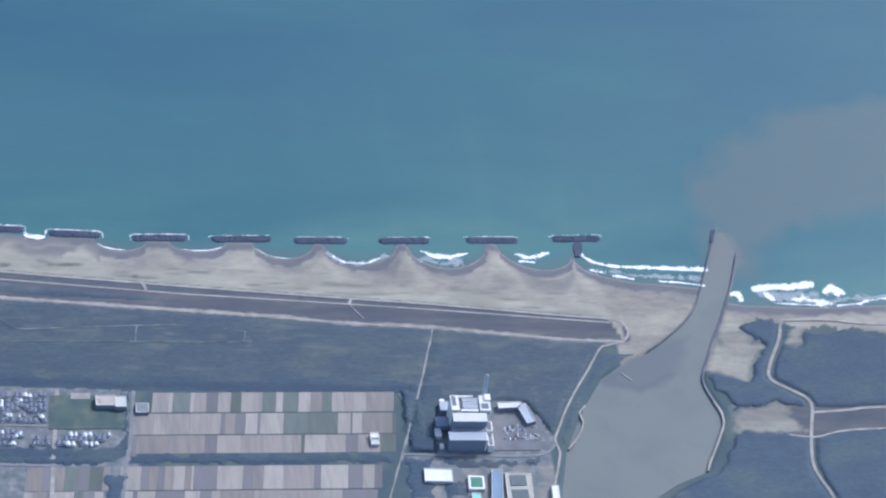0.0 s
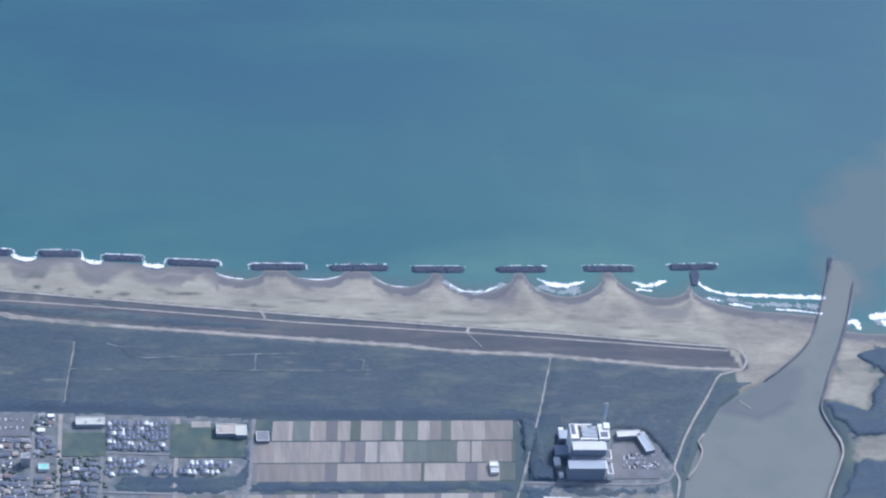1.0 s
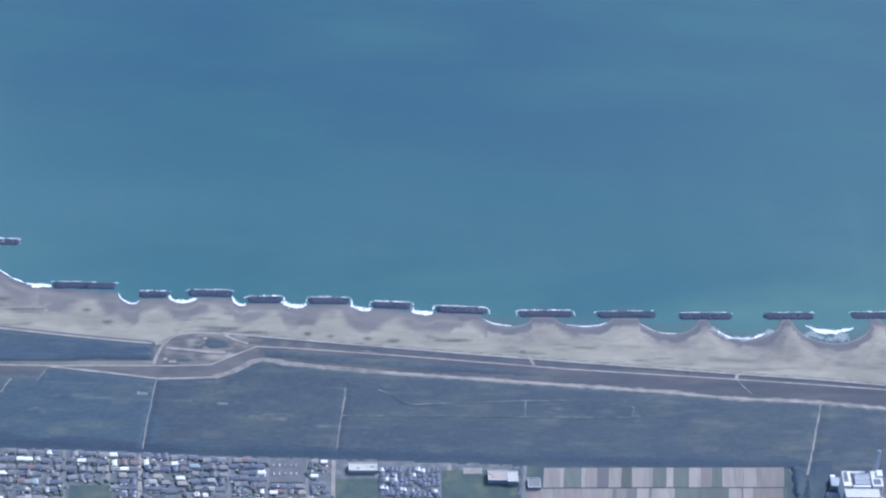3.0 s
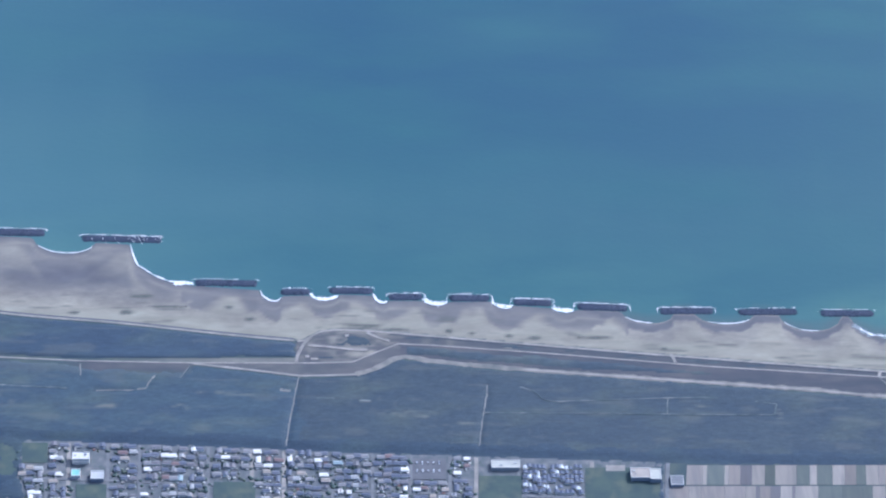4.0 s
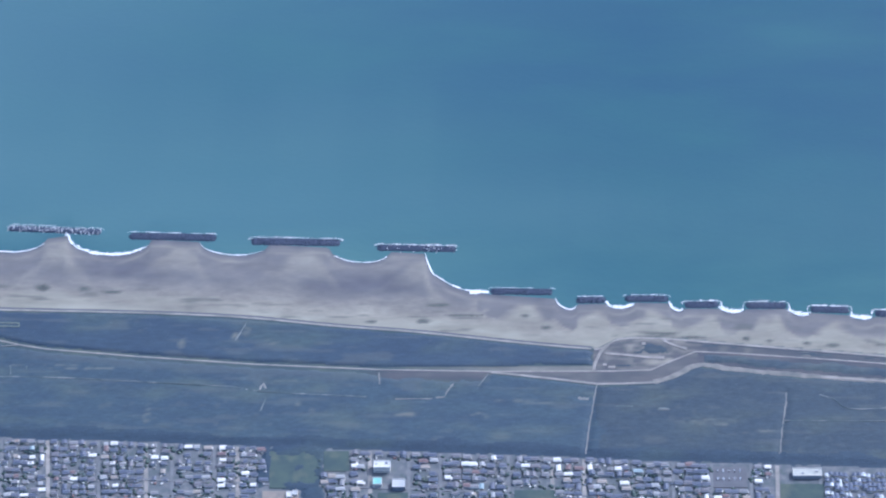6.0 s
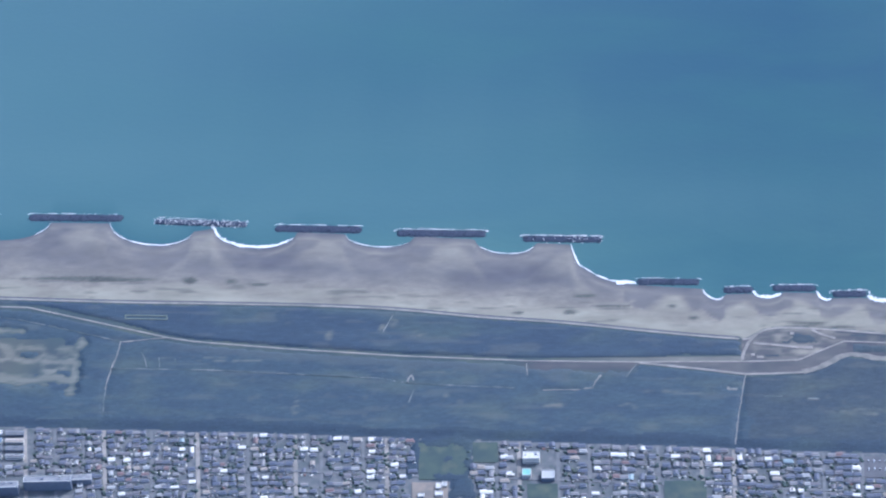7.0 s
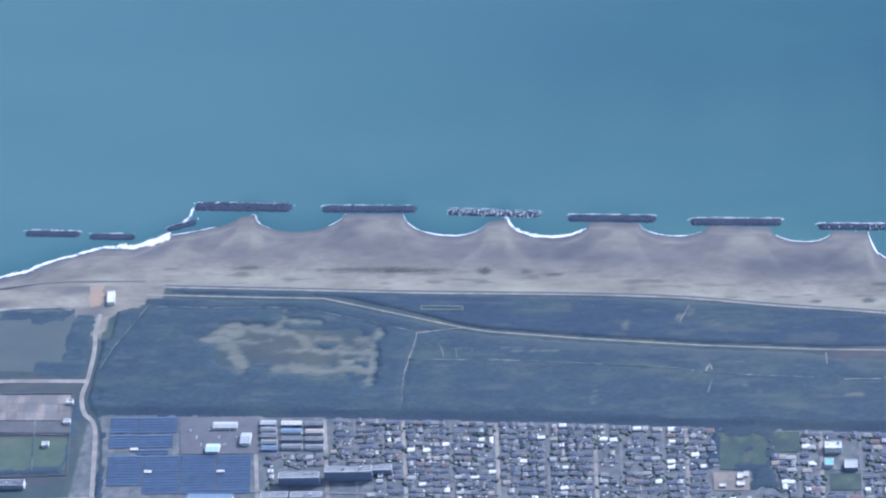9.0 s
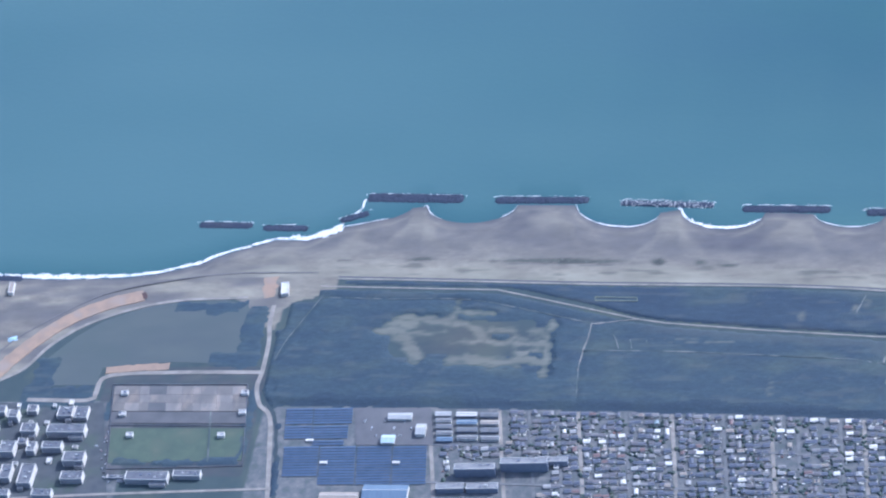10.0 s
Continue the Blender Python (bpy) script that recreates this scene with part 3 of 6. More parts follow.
    pale = np.maximum(pale, np.clip(sand_depth(gx, gy) / 4 + 1.2, 0, 1))
    a2 = ob.data.color_attributes.new("dune", "FLOAT_COLOR", "POINT")
    a2.data.foreach_set("color", np.stack([pale, cover, cover, np.ones_like(gx)], -1).astype(np.float32).ravel())
    at = ob.data.color_attributes.new("zone", "FLOAT_COLOR", "POINT")
    at.data.foreach_set("color", np.stack([beach, brown, town, wet], -1).astype(np.float32).ravel())
    ob.data.shade_smooth()
    return tagged(ob, "flat coastal land with a wide grey sand beach", "ground", kind="structure")


build_ground()


# ---- sea ----
def water_material():
    m = bpy.data.materials.new("sea_water")
    m.use_nodes = True
    nt = m.node_tree
    bs = nt.nodes["Principled BSDF"]
    bs.inputs["Roughness"].default_value, bs.inputs["IOR"].default_value = 0.35, 1.33
    geo = nt.nodes.new("ShaderNodeNewGeometry")
    at = nt.nodes.new("ShaderNodeAttribute")
    at.attribute_name = "water"
    sep = nt.nodes.new("ShaderNodeSeparateColor")
    nt.links.new(at.outputs["Color"], sep.inputs[0])

    def nz(sx, sy, scale, detail):
        mp = nt.nodes.new("ShaderNodeMapping")
        mp.inputs["Scale"].default_value, mp.inputs["Rotation"].default_value = (sx, sy, 1), (0, 0, 0.12)
        nt.links.new(geo.outputs["Position"], mp.inputs["Vector"])
        n = nt.nodes.new("ShaderNodeTexNoise")
        n.inputs["Scale"].default_value, n.inputs["Detail"].default_value = scale, detail
        nt.links.new(mp.outputs[0], n.inputs["Vector"])
        return n.outputs["Fac"]

    def blend(fac, a, b):
        k = nt.nodes.new("ShaderNodeMix")
        k.data_type = "RGBA"
        nt.links.new(fac, k.inputs["Factor"])
        for src, sock in zip((a, b), [q for q in k.inputs if q.type == "RGBA"]):
            if isinstance(src, tuple):
                sock.default_value = (*src, 1)
            else:
                nt.links.new(src, sock)
        return [q for q in k.outputs if q.type == "RGBA"][0]

    def span(fac, lo, hi):
        r = nt.nodes.new("ShaderNodeMapRange")
        r.inputs["From Min"].default_value, r.inputs["From Max"].default_value = lo, hi
        nt.links.new(fac, r.inputs["Value"])
        return r.outputs[0]

    col = blend(sep.outputs[0], (0.037, 0.097, 0.135), (0.087, 0.185, 0.159))     # deep, shallow
    col = blend(span(nz(0.35, 1, 0.006, 4), 0.42, 0.66), col, (0.050, 0.129, 0.140))
    r = nt.nodes.new("ShaderNodeMapRange")
    r.inputs["From Min"].default_value, r.inputs["From Max"].default_value, r.inputs["To Max"].default_value = 0.40, 0.72, 0.2
    nt.links.new(nz(0.5, 1, 0.02, 6), r.inputs["Value"])
    col = blend(r.outputs[0], col, (0.040, 0.104, 0.132))                             # darker ripples
    col = blend(sep.outputs[2], col, (0.113, 0.200, 0.203))                           # milky water in the west
    add = nt.nodes.new("ShaderNodeMath")
    add.operation = "MULTIPLY_ADD"
    add.inputs[1].default_value = 0.25
    nt.links.new(nz(0.6, 1, 0.03, 5), add.inputs[0])
    nt.links.new(sep.outputs[1], add.inputs[2])
    col = blend(span(add.outputs[0], 0.28, 1.0), col, (0.097, 0.135, 0.132))       # silt
    col = blend(span(sep.outputs[1], 0.86, 1.0), col, (0.134, 0.150, 0.142))
    nt.links.new(col, bs.inputs["Base Color"])
    bp = nt.nodes.new("ShaderNodeBump")
    bp.inputs["Strength"].default_value, bp.inputs["Distance"].default_value = 0.2, 1.0
    nt.links.new(nz(0.7, 1, 0.12, 5), bp.inputs["Height"])
    nt.links.new(bp.outputs[0], bs.inputs["Normal"])
    return m


M_SEA = water_material()


def build_sea():
    xs = np.concatenate([[-9000, -4000], np.arange(-2200, 2001, 6.0), [4000, 9000]])
    ys = np.concatenate([[-800, -500], np.arange(-300, 121, 5.0), np.arange(140, 801, 20.0), [1600, 4000, 9000]])
    gx, gy = np.meshgrid(xs, ys)
    n, mrows = len(xs), len(ys)
    k = (np.arange(mrows - 1)[:, None] * n + np.arange(n - 1)[None]).ravel()
    ob = bulk("sea", np.c_[gx.ravel(), gy.ravel(), np.zeros(gx.size)], np.c_[k, k + 1, k + n + 1, k + n], M_SEA)
    d = gy - shore_y(gx)
    shallow = np.exp(-np.clip(d, 0, None) / 240) * (0.92 + 0.2 * value_noise(gx * 0.4, gy, 120, 11))
    # a tongue of deeper, darker water lies off the middle of the beach
    edge_y = np.interp(gx, [-600, -350, -100, 100, 250, 450, 650, 800, 950], [620, 430, 310, 215, 180, 180, 225, 320, 620])
    off = np.clip((gy - edge_y + 45 * value_noise(gx * 0.4, gy, 90, 15) + 22 * value_noise(gx * 0.4, gy, 35, 16)) / 170 + 0.5, 0, 1)
    off = off * off * (3 - 2 * off)
    shallow = shallow * (1 - 0.45 * off) + 0.06 * (1 - off) * np.clip((gx - 600) / 300, 0, 1)
    # the river's silt drifts out of its mouth and bends east
    p = [(1290, -170), (1278, -116), (1262, -86), (1258, -44), (1277, 9), (1332, 63), (1397, 110), (1478, 138), (1583, 161), (2100, 260), (2100, 40), (1528, -70), (1434, -98), (1362, -132), (1308, -164)]
    edge = 15 * value_noise(gx, gy, 60, 51) + 11 * value_noise(gx, gy, 22, 52)
    silt = np.clip((np.where(inside(gx, gy, p), 1, -1) * away(gx, gy, p + p[:1]) + edge) / 48 + 0.5, 0, 1)
    silt = np.maximum(0.85 * silt, np.clip(1.15 - away(gx, gy, [(1292, -175), (1288, -135)]) / 55, 0, 1))
    # churned grey water inside the bays
    silt = np.maximum(silt, (0.66 + 0.15 * value_noise(gx, gy, 15, 57)) * np.clip(1.3 - d / 22, 0, 1) * ((gx > 380) & (gx < 1500)))
    milky = np.clip((120 - gx) / 500, 0, 1) * 0.5 + np.clip((-gx - 350) / 900, 0, 1) * 0.38 + 0.12 * value_noise(gx * 0.3, gy, 90, 12)
    milky = milky * (1 - 0.5 * np.clip((d - 120) / 260, 0, 1) * np.clip((gx + 850) / 350, 0, 1))
    inner = np.clip((-gx - 450) / 250, 0, 1) * np.clip(1 - d / 55, 0, 1)      # clear dark water inside the western bays
    milky = np.clip(milky, 0, 1) * (1 - 0.75 * inner)
    shallow = shallow * (1 - 0.6 * inner)
    at = ob.data.color_attributes.new("water", "FLOAT_COLOR", "POINT")
    at.data.foreach_set("color", np.stack([shallow, silt, milky, np.ones_like(gx)], -1).astype(np.float32).ravel())
    return tagged(ob, "calm blue-green sea with a brown river plume", "sea", kind="structure")


build_sea()


# ---- roads ----
ROADS = []


def build_road(name, line, width, material, label, z=LAND + 0.25, wobble=0.04, curved=True, thick=0.6):
    ROADS.append(name)
    z += 0.006 * len(ROADS)
    v, f = ribbon(line, width, z, thick, wobble, curved)
    return tagged(bulk(name, v, f, material), label, "road", kind="structure")


build_road("seaside_road", SEA_ROAD, 3.0, M_ROAD, "pale concrete sea-wall road along the beach")
# dark flat strip that paints the shadow line of the sea wall beside the road
build_road("sea_wall", [(x, y + 3.4) for x, y in SEA_ROAD], 2.4, mat("sea_wall_shadow_grey", (0.15, 0.15, 0.16), (0.12, 0.12, 0.13), 0.1, 0.8), "dark strip painted as the sea wall shadow above the beach", LAND + 0.1)
build_road("inner_road", INNER_ROAD, 2.3, M_ROAD, "pale levee road behind the beach", curved=False)
build_road("lower_road", LOW_ROAD[:5], 3.4, M_ROAD, "pale track along the forest edge", curved=False)
build_road("lower_road_east", LOW_ROAD[9:], 3.2, M_ROAD, "pale track along the forest edge", curved=False)
build_road("dry_verge", LOW_ROAD[4:], 8, mat("dry_pale_grass", (0.31, 0.28, 0.235), (0.2, 0.19, 0.165), 0.08, 0.95, c=(0.15, 0.155, 0.14), scale2=0.03), "pale dry grass verge along the forest edge", LAND + 0.05, 0.2, True)
build_road("upper_road", UPPER_ROAD, 3.2, M_ROAD, "pale track at the top of the beach")
# flat dark strip: the shade of the levee side is put into its colour
build_road("levee_wall", [(x, y - 2.9) for x, y in UPPER_ROAD[6:13]], 1.8, mat("shaded_levee_wall", (0.11, 0.115, 0.125), (0.085, 0.09, 0.10), 0.1, 0.85), "dark strip painted as the shaded levee side below the beach track", LAND + 0.15)
build_road("east_track", EAST_TRACK, 4.2, M_ROAD, "pale sandy track through scrub")
build_road("bank_track", BANK_TRACK, 2.8, M_ROAD, "pale track along the river bank")
for path_name, path_line in FOREST_PATHS.items():
    wide = 5.0 if path_name == "landing_pad" else 1.95 if path_name in ("west_ride", "forked_spur", "forked_branch") else 2.0 if path_name in ("east_ride", "middle_ride", "short_ride") else 2.2 if path_name in ("small_spur", "spur_track") else 1.5
    shallow_ride = path_name in FAINT_RIDES
    build_road(path_name, path_line, wide, M_RIDE if wide > 1.9 else M_PATH, "narrow pale ride cut through the pine forest", LAND + (2.12 if shallow_ride else 0.95), 0.45, path_name in ("upper_cross_ride", "clearing_track"), 2.6 if shallow_ride else 0.6)


# ---- breakwaters ----


def tetrapod():
    """A four-legged concrete armour block, about 1 m across its legs."""
    bm = bmesh.new()
    for d in ((0, 0, 1), (0.94, 0, -0.33), (-0.47, 0.82, -0.33), (-0.47, -0.82, -0.33)):
        q = Vector(d).to_track_quat("Z", "Y").to_matrix().to_4x4()
        bmesh.ops.create_cone(bm, cap_ends=True, segments=5, radius1=0.3, radius2=0.19, depth=0.62, matrix=q @ Matrix.Translation((0, 0, 0.31)))
    return bm_arrays(bm)


TETRA_V, TETRA_F = tetrapod()


def random_turns(n):
    q = rng.normal(size=(n, 4))
    q /= np.linalg.norm(q, axis=1)[:, None]
    w, x, y, z = q.T
    return np.stack([1 - 2 * (y * y + z * z), 2 * (x * y - z * w), 2 * (x * z + y * w), 2 * (x * y + z * w), 1 - 2 * (x * x + z * z), 2 * (y * z - x * w),
                     2 * (x * z - y * w), 2 * (y * z + x * w), 1 - 2 * (x * x + y * y)], -1).reshape(n, 3, 3)


def breakwater(x0, y0, x1, y1, width=11.0, crest=1.9, material=M_BLOCK, label="low detached breakwater of dark concrete tetrapods", dry=0.0):
    L, ang = math.hypot(x1 - x0, y1 - y0), math.atan2(y1 - y0, x1 - x0)
    base = new("breakwater")
    base.matrix_world = pose((x0 + x1) / 2, (y0 + y1) / 2, 0, 0, 0, math.degrees(ang))
    tagged(base, label, "breakwater", "breakwaters along the beach")
    nx, ny = int(L / 3) + 2, 7
    u, w = np.meshgrid(np.linspace(-1, 1, nx), np.linspace(-1, 1, ny))
    end = np.clip((1 - np.abs(u)) * L / 2 / 6, 0, 1)
    z = crest * 0.95 * np.clip(1.5 * (1 - w * w), 0, 1) * np.sqrt(end) - 0.6 + rng.normal(size=u.shape) * 0.2
    v = np.c_[(u * L / 2).ravel(), (w * width / 2 * (0.55 + 0.4 * np.sqrt(end)) * (1 + 0.08 * rng.normal(size=u.shape))).ravel(), z.ravel()]
    k = (np.arange(ny - 1)[:, None] * nx + np.arange(nx - 1)[None]).ravel()
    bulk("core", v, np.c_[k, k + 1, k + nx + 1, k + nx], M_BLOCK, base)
    n = int(L * width / 5)
    px, py = rng.uniform(-1.01, 1.01, n), rng.uniform(-1.08, 1.08, n)
    e = np.clip((1 - np.abs(px)) * L / 2 / 6, 0, 1)
    pz = crest * np.clip(1.2 * (1 - py * py), 0, 1) * np.sqrt(e) - 0.95
    sz = rng.uniform(1.1, 2.1, n)[:, None] * np.ones((1, 3))
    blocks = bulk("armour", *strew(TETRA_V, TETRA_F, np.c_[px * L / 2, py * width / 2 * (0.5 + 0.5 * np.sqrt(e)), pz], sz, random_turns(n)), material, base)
    tagged(blocks, kind="stuff")
    if dry:
        q = rng.random(n) < dry
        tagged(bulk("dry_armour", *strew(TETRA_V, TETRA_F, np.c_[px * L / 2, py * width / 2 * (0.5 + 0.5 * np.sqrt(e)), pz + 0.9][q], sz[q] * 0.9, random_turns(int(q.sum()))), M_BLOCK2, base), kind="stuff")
    return base


for row in BREAKWATERS_EAST + BREAKWATERS_WEST:
    big = row[2] - row[0] > 118
    if row[0] == -797:
        breakwater(*row, 14, 2.6, M_BLOCK2, "detached breakwater of pale new concrete tetrapods")
    else:
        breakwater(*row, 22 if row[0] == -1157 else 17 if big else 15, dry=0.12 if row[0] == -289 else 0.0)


# ---- forest ----
ICO = bmesh.new()
bmesh.ops.create_icosphere(ICO, subdivisions=1, radius=1.0)
ICO_V, ICO_F = bm_arrays(ICO)
# bushes and small groups of trees: x0, y0, x1, y1 and height
BUSHES = [((-1395, -162, -1288, -140), 1.0), ((-1350, -172, -1295, -148), 0.9), ((-1290, -272, -1254, -150), 1.1), ((-1325, -270, -1268, -236), 1.0), ((-1562, -322, -1528, -242), 1.0), ((-1640, -350, -1468, -300), 1.0),
          ((-1419, -446, -1366, -434), 1.7), ((-1366, -448, -1307, -436), 1.7), ((-1298, -446, -1246, -432), 1.7), ((-421, -446, -402, -374), 1.7), ((-408, -392, -348, -372), 1.7), ((-353, -449, -335, -374), 1.7), ((-393, -451, -336, -432), 1.7),
          ((-379, -420, -356, -402), 1.5), ((-366, -480, -333, -448), 1.7), ((806, -527, 850, -430), 1.7), ((798, -602, 832, -538), 1.7), ((845, -602, 872, -576), 1.5), ((298, -534, 450, -512), 1.6),
          ((452, -530, 464, -424), 1.5), ((459, -542, 609, -526), 1.7), ((613, -543, 786, -527), 1.7), ((298, -543, 447, -528), 1.7), ((428, -602, 454, -558), 1.5), ((-1446, -372, -1434, -300), 1.0), ((-1258, -440, -1240, -300), 1.0), ((868, -550, 965, -540), 1.7), ((846, -545, 880, -536), 1.4), ((828, -526, 846, -440), 2.2), ((838, -462, 858, -438), 1.8)]


def forest_height(x, y):
    """Height of the trees at a place, 0 where none grow."""
    h = np.zeros_like(x)
    lower = np.where(x > -130, road_low(x), road_in(x) - np.where(x < -133 - 0.55 * (road_in(x) - y), np.interp(x, [-300, -255, -200], [0, 9, 15]) * (1 + 0.35 * value_noise(x, y, 18, 64) + 0.25 * value_noise(x, y, 6, 70)), 0))
    lower = np.where(x < -1192, np.where(x < -1230, -190, -138), lower)
    wood = (y < lower - np.where(x > -130, 4, 6) + 2.2 * value_noise(x, y, 5, 94) * (x > 130)) & (y > town_y(x) - 3 - 2 * value_noise(x, y, 8, 95)) & (x < 868) & (x > YARD_X(y) + 8)
    h = np.where(wood, 2.6 * np.clip(0.25 + (y - town_y(x)) / 16, 0.25, 1), h)
    h = np.where((x > 806) & (x < 868) & (y <= town_y(x) + 2) & (y > -526), 4, h)
    h = np.where((x >= 830) & (x < 1120) & (y < road_low(x) - 3) & (y > -505) & (x < along(BANK_TRACK)(y) - 3), 2.6 * np.clip(0.25 + (y + 505) / 15, 0.25, 1), h)
    strip = (x > -1160) & (x < 2 + 4 * value_noise(x, y, 7, 92)) & (y < road_sea(x) - 3.5 - 1.5 * value_noise(x, y, 8, 93)) & (y > road_in(x) + 3.5 + np.interp(x, [-260, -170, -60, 0], [0, 3, 7, 7]) * (1 + 0.4 * value_noise(x, y, 14, 101)) * (x < 1))
    h = np.where(strip & ~((x < -740) & (y < -121) & (y > road_in(x)) & (y < road_in(x) + np.interp(x, [-830, -750], [8, 3]))), 2.2, h)
    h = np.where((x > 180) & (x < 1085) & (y < road_up(x) - 4) & (y > road_in(x) + 4) & (value_noise(x, y, 30, 47) > 0.2), 0.8, h)
    mid = np.minimum(road_in(x) - 4 - y, y - road_low(x) - 5) / 6 + 0.5 * value_noise(x * 0.5, y, 12, 54) - np.clip((x - 380) / 140, 0, 3)
    h = np.where((x > 143) & (x < 640) & (y < road_in(x) - 4) & (y > road_low(x) + 4), 1.4 * np.clip(mid, 0, 1), h)
    ye = y + 7 * value_noise(x, y, 24, 48) + 4 * value_noise(x, y, 9, 49)
    east = ((x > 1190) | (y < -540)) & (x > 1000) & (ye < np.interp(x, [1231, 1300, 1344, 1405, 1470, 1700], [-296, -298, -308, -312, -324, -336])) & ~inside(x, y, EAST_FALLOW) & (x < 1900) & (y > -720)
    h = np.where(east & (east_sand(x, y) < 0.25) & (x > river_e(y) + np.where(y < -425, 19, 7) + 4 * value_noise(x, y, 9, 50)), 2.6, h)
    h = np.where((away(x, y, [(1287, -306), (1316, -303)]) + 4 * value_noise(x, y, 8, 53) < 12), 2.4, h)
    edge = np.minimum(np.abs(y - road_in(x)), np.abs(y - road_sea(x)))
    h = np.where((x < 0) & (x > -1190) & (h > 0), np.maximum(0.6, h * np.clip(0.3 + (edge - 3) / 6, 0.3, 1)), h)
    h = h * (1 + 0.16 * value_noise(x * 0.6, y, 22, 31) + 0.12 * value_noise(x * 0.5, y, 60, 32))
    for line, clear in [(q, 2.8 if k in ("east_ride", "middle_ride", "west_ride") else 1.7) for k, q in FOREST_PATHS.items() if k not in FAINT_RIDES] + [(EAST_TRACK, 5), (BANK_TRACK, 4.5)]:
        d = np.minimum(away(x, y, line), away(x, y + 3, line))
        if clear > 4:
            h = np.where(d < clear * 0.8, 0, h)
            continue
        low = np.where(d < clear * 0.8, 1.35, np.maximum(1.5, h * np.clip(0.75 + (d - clear) / 26, 0.75, 1)))
        h = np.where((h > 0) & (d < 12), np.minimum(h, low), h)
    h = np.where(inside(x, y, PLANT_LOT), 0, h)
    bank = np.minimum(x - along(BANK_TRACK)(y) - 4, river_w(y) - 6 - x)
    h = np.where((y < -352) & (y > -600) & (bank > 0) & (x > 900), 1.3 * np.clip(bank / 4 + 0.8 * value_noise(x, y, 9, 74), 0, 1), h)
    fork = (x > 2) & (x < 170) & (y < seaside(x) - 4) & (y > road_in(x) + 4)
    h = np.where(fork, np.where(smudge(x, y, FORK_SCRUB) > 0.5, 1.2, 0), h)
    verge = (away(x, y, [(-1228, -300), (-1222, -345), (-1205, -380), (-1190, -500)]) < 6) | (away(x, y, [(-1415, -447), (-1250, -445)]) < 4)
    h = np.where(verge & (value_noise(x, y, 9, 45) > -0.35), 2.0, h)
    for (x0, y0, x1, y1), tall in BUSHES:
        d = np.minimum(np.minimum(x - x0, x1 - x), np.minimum(y - y0, y1 - y))
        grow = np.clip(d / 7 + 0.75 * value_noise(x, y, 11, 57) + 0.35 * value_noise(x, y, 5, 58) + 0.4, 0, 1) * (d > -9)
        h = np.maximum(h, np.where(inside(x, y, PLANT_LOT), 0, tall * grow))
    deep = sand_depth(x, y)
    low = np.clip(np.hypot(np.maximum(np.abs(x + 980) - 82, 0), np.maximum(np.abs(y + 219) - 18, 0)) / 30 + 0.2 * value_noise(x, y, 20, 46), 0.3, 1)
    low = np.where(low < 0.4, 0, low)
    low = np.where(away(x, y, [(-937, -216), (-927, -216)]) < 8.5, 0.8, low)
    return np.where(deep > -1.5, 0, h * np.minimum(low, np.clip(0.25 - deep / 14, 0.25, 1)))


# places where the pines stand thin over dry grass: x, y and half sizes
THIN_PINES = [(145, -333, 30, 6), (160, -337, 14, 2.5), (90, -310, 9, 1.6), (-66, -297, 22, 1.6), (-148, -321, 14, 6), (-108, -294, 30, 2), (-358, -308, 4, 9), (210, -350, 18, 3), (-240, -318, 20, 4), (620, -330, 5, 10), (520, -318, 16, 2)] + [
    (-466, -174, 5, 10), (-453, -163, 8, 9), (-536, -184, 5, 12), (-593, -159, 10, 4), (-419, -185, 12, 6), (-778, -218, 6, 10), (-715, -226, 40, 2), (-640, -232, 60, 2), (-377, -306, 4, 10), (-569, -315, 5, 14), (-390, -257, 26, 2)]


def thin_pines(x, y):
    """How far dry grass shows between the crowns."""
    streak = np.clip(1.7 * value_noise(x * 0.18, y + 0.03 * x, 7, 103) - 0.75 + 0.5 * value_noise(x * 0.3, y, 30, 104), 0, 0.5)
    speck = np.clip(2.0 * value_noise(x * 0.6, y, 6, 105) - 1.1, 0, 0.45) * np.clip(0.3 + value_noise(x * 0.5, y, 45, 106), 0, 1)
    heath = 0.24 * np.clip((27 - (road_in(x) - y) + 5 * value_noise(x, y, 14, 107)) / 8, 0, 1) * (y < road_in(x)) * np.clip((x + 770) / 60, 0, 1) * (x < -130)
    ragged = np.clip(0.3 + 0.9 * value_noise(x * 0.5, y, 4, 108) + 0.6 * value_noise(x * 0.5, y, 9, 109), 0, 1)
    patches = np.maximum(smudge(x, y, THIN_PINES) * ragged, heath)
    return np.clip(np.maximum(patches, 0.5 * np.maximum(streak, speck)), 0, 1)


def show_thin(m):
    """Let the dry undergrowth show in a canopy material where the trees stand thin."""
    nt = m.node_tree
    bs = nt.nodes["Principled BSDF"]
    at = nt.nodes.new("ShaderNodeAttribute")
    at.attribute_name = "thin"
    k = nt.nodes.new("ShaderNodeMix")
    k.data_type = "RGBA"
    ia, ib = [q for q in k.inputs if q.type == "RGBA"]
    ib.default_value = (0.155, 0.157, 0.133, 1)
    nt.links.new(at.outputs["Fac"], k.inputs["Factor"])
    nt.links.new(bs.inputs["Base Color"].links[0].from_socket, ia)
    nt.links.new([q for q in k.outputs if q.type == "RGBA"][0], bs.inputs["Base Color"])


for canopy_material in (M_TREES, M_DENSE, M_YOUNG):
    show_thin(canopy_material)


def mark_thin(ob, x, y):
    at = ob.data.color_attributes.new("thin", "FLOAT_COLOR", "POINT")
    at.data.foreach_set("color", np.repeat(thin_pines(x, y).astype(np.float32), 4))


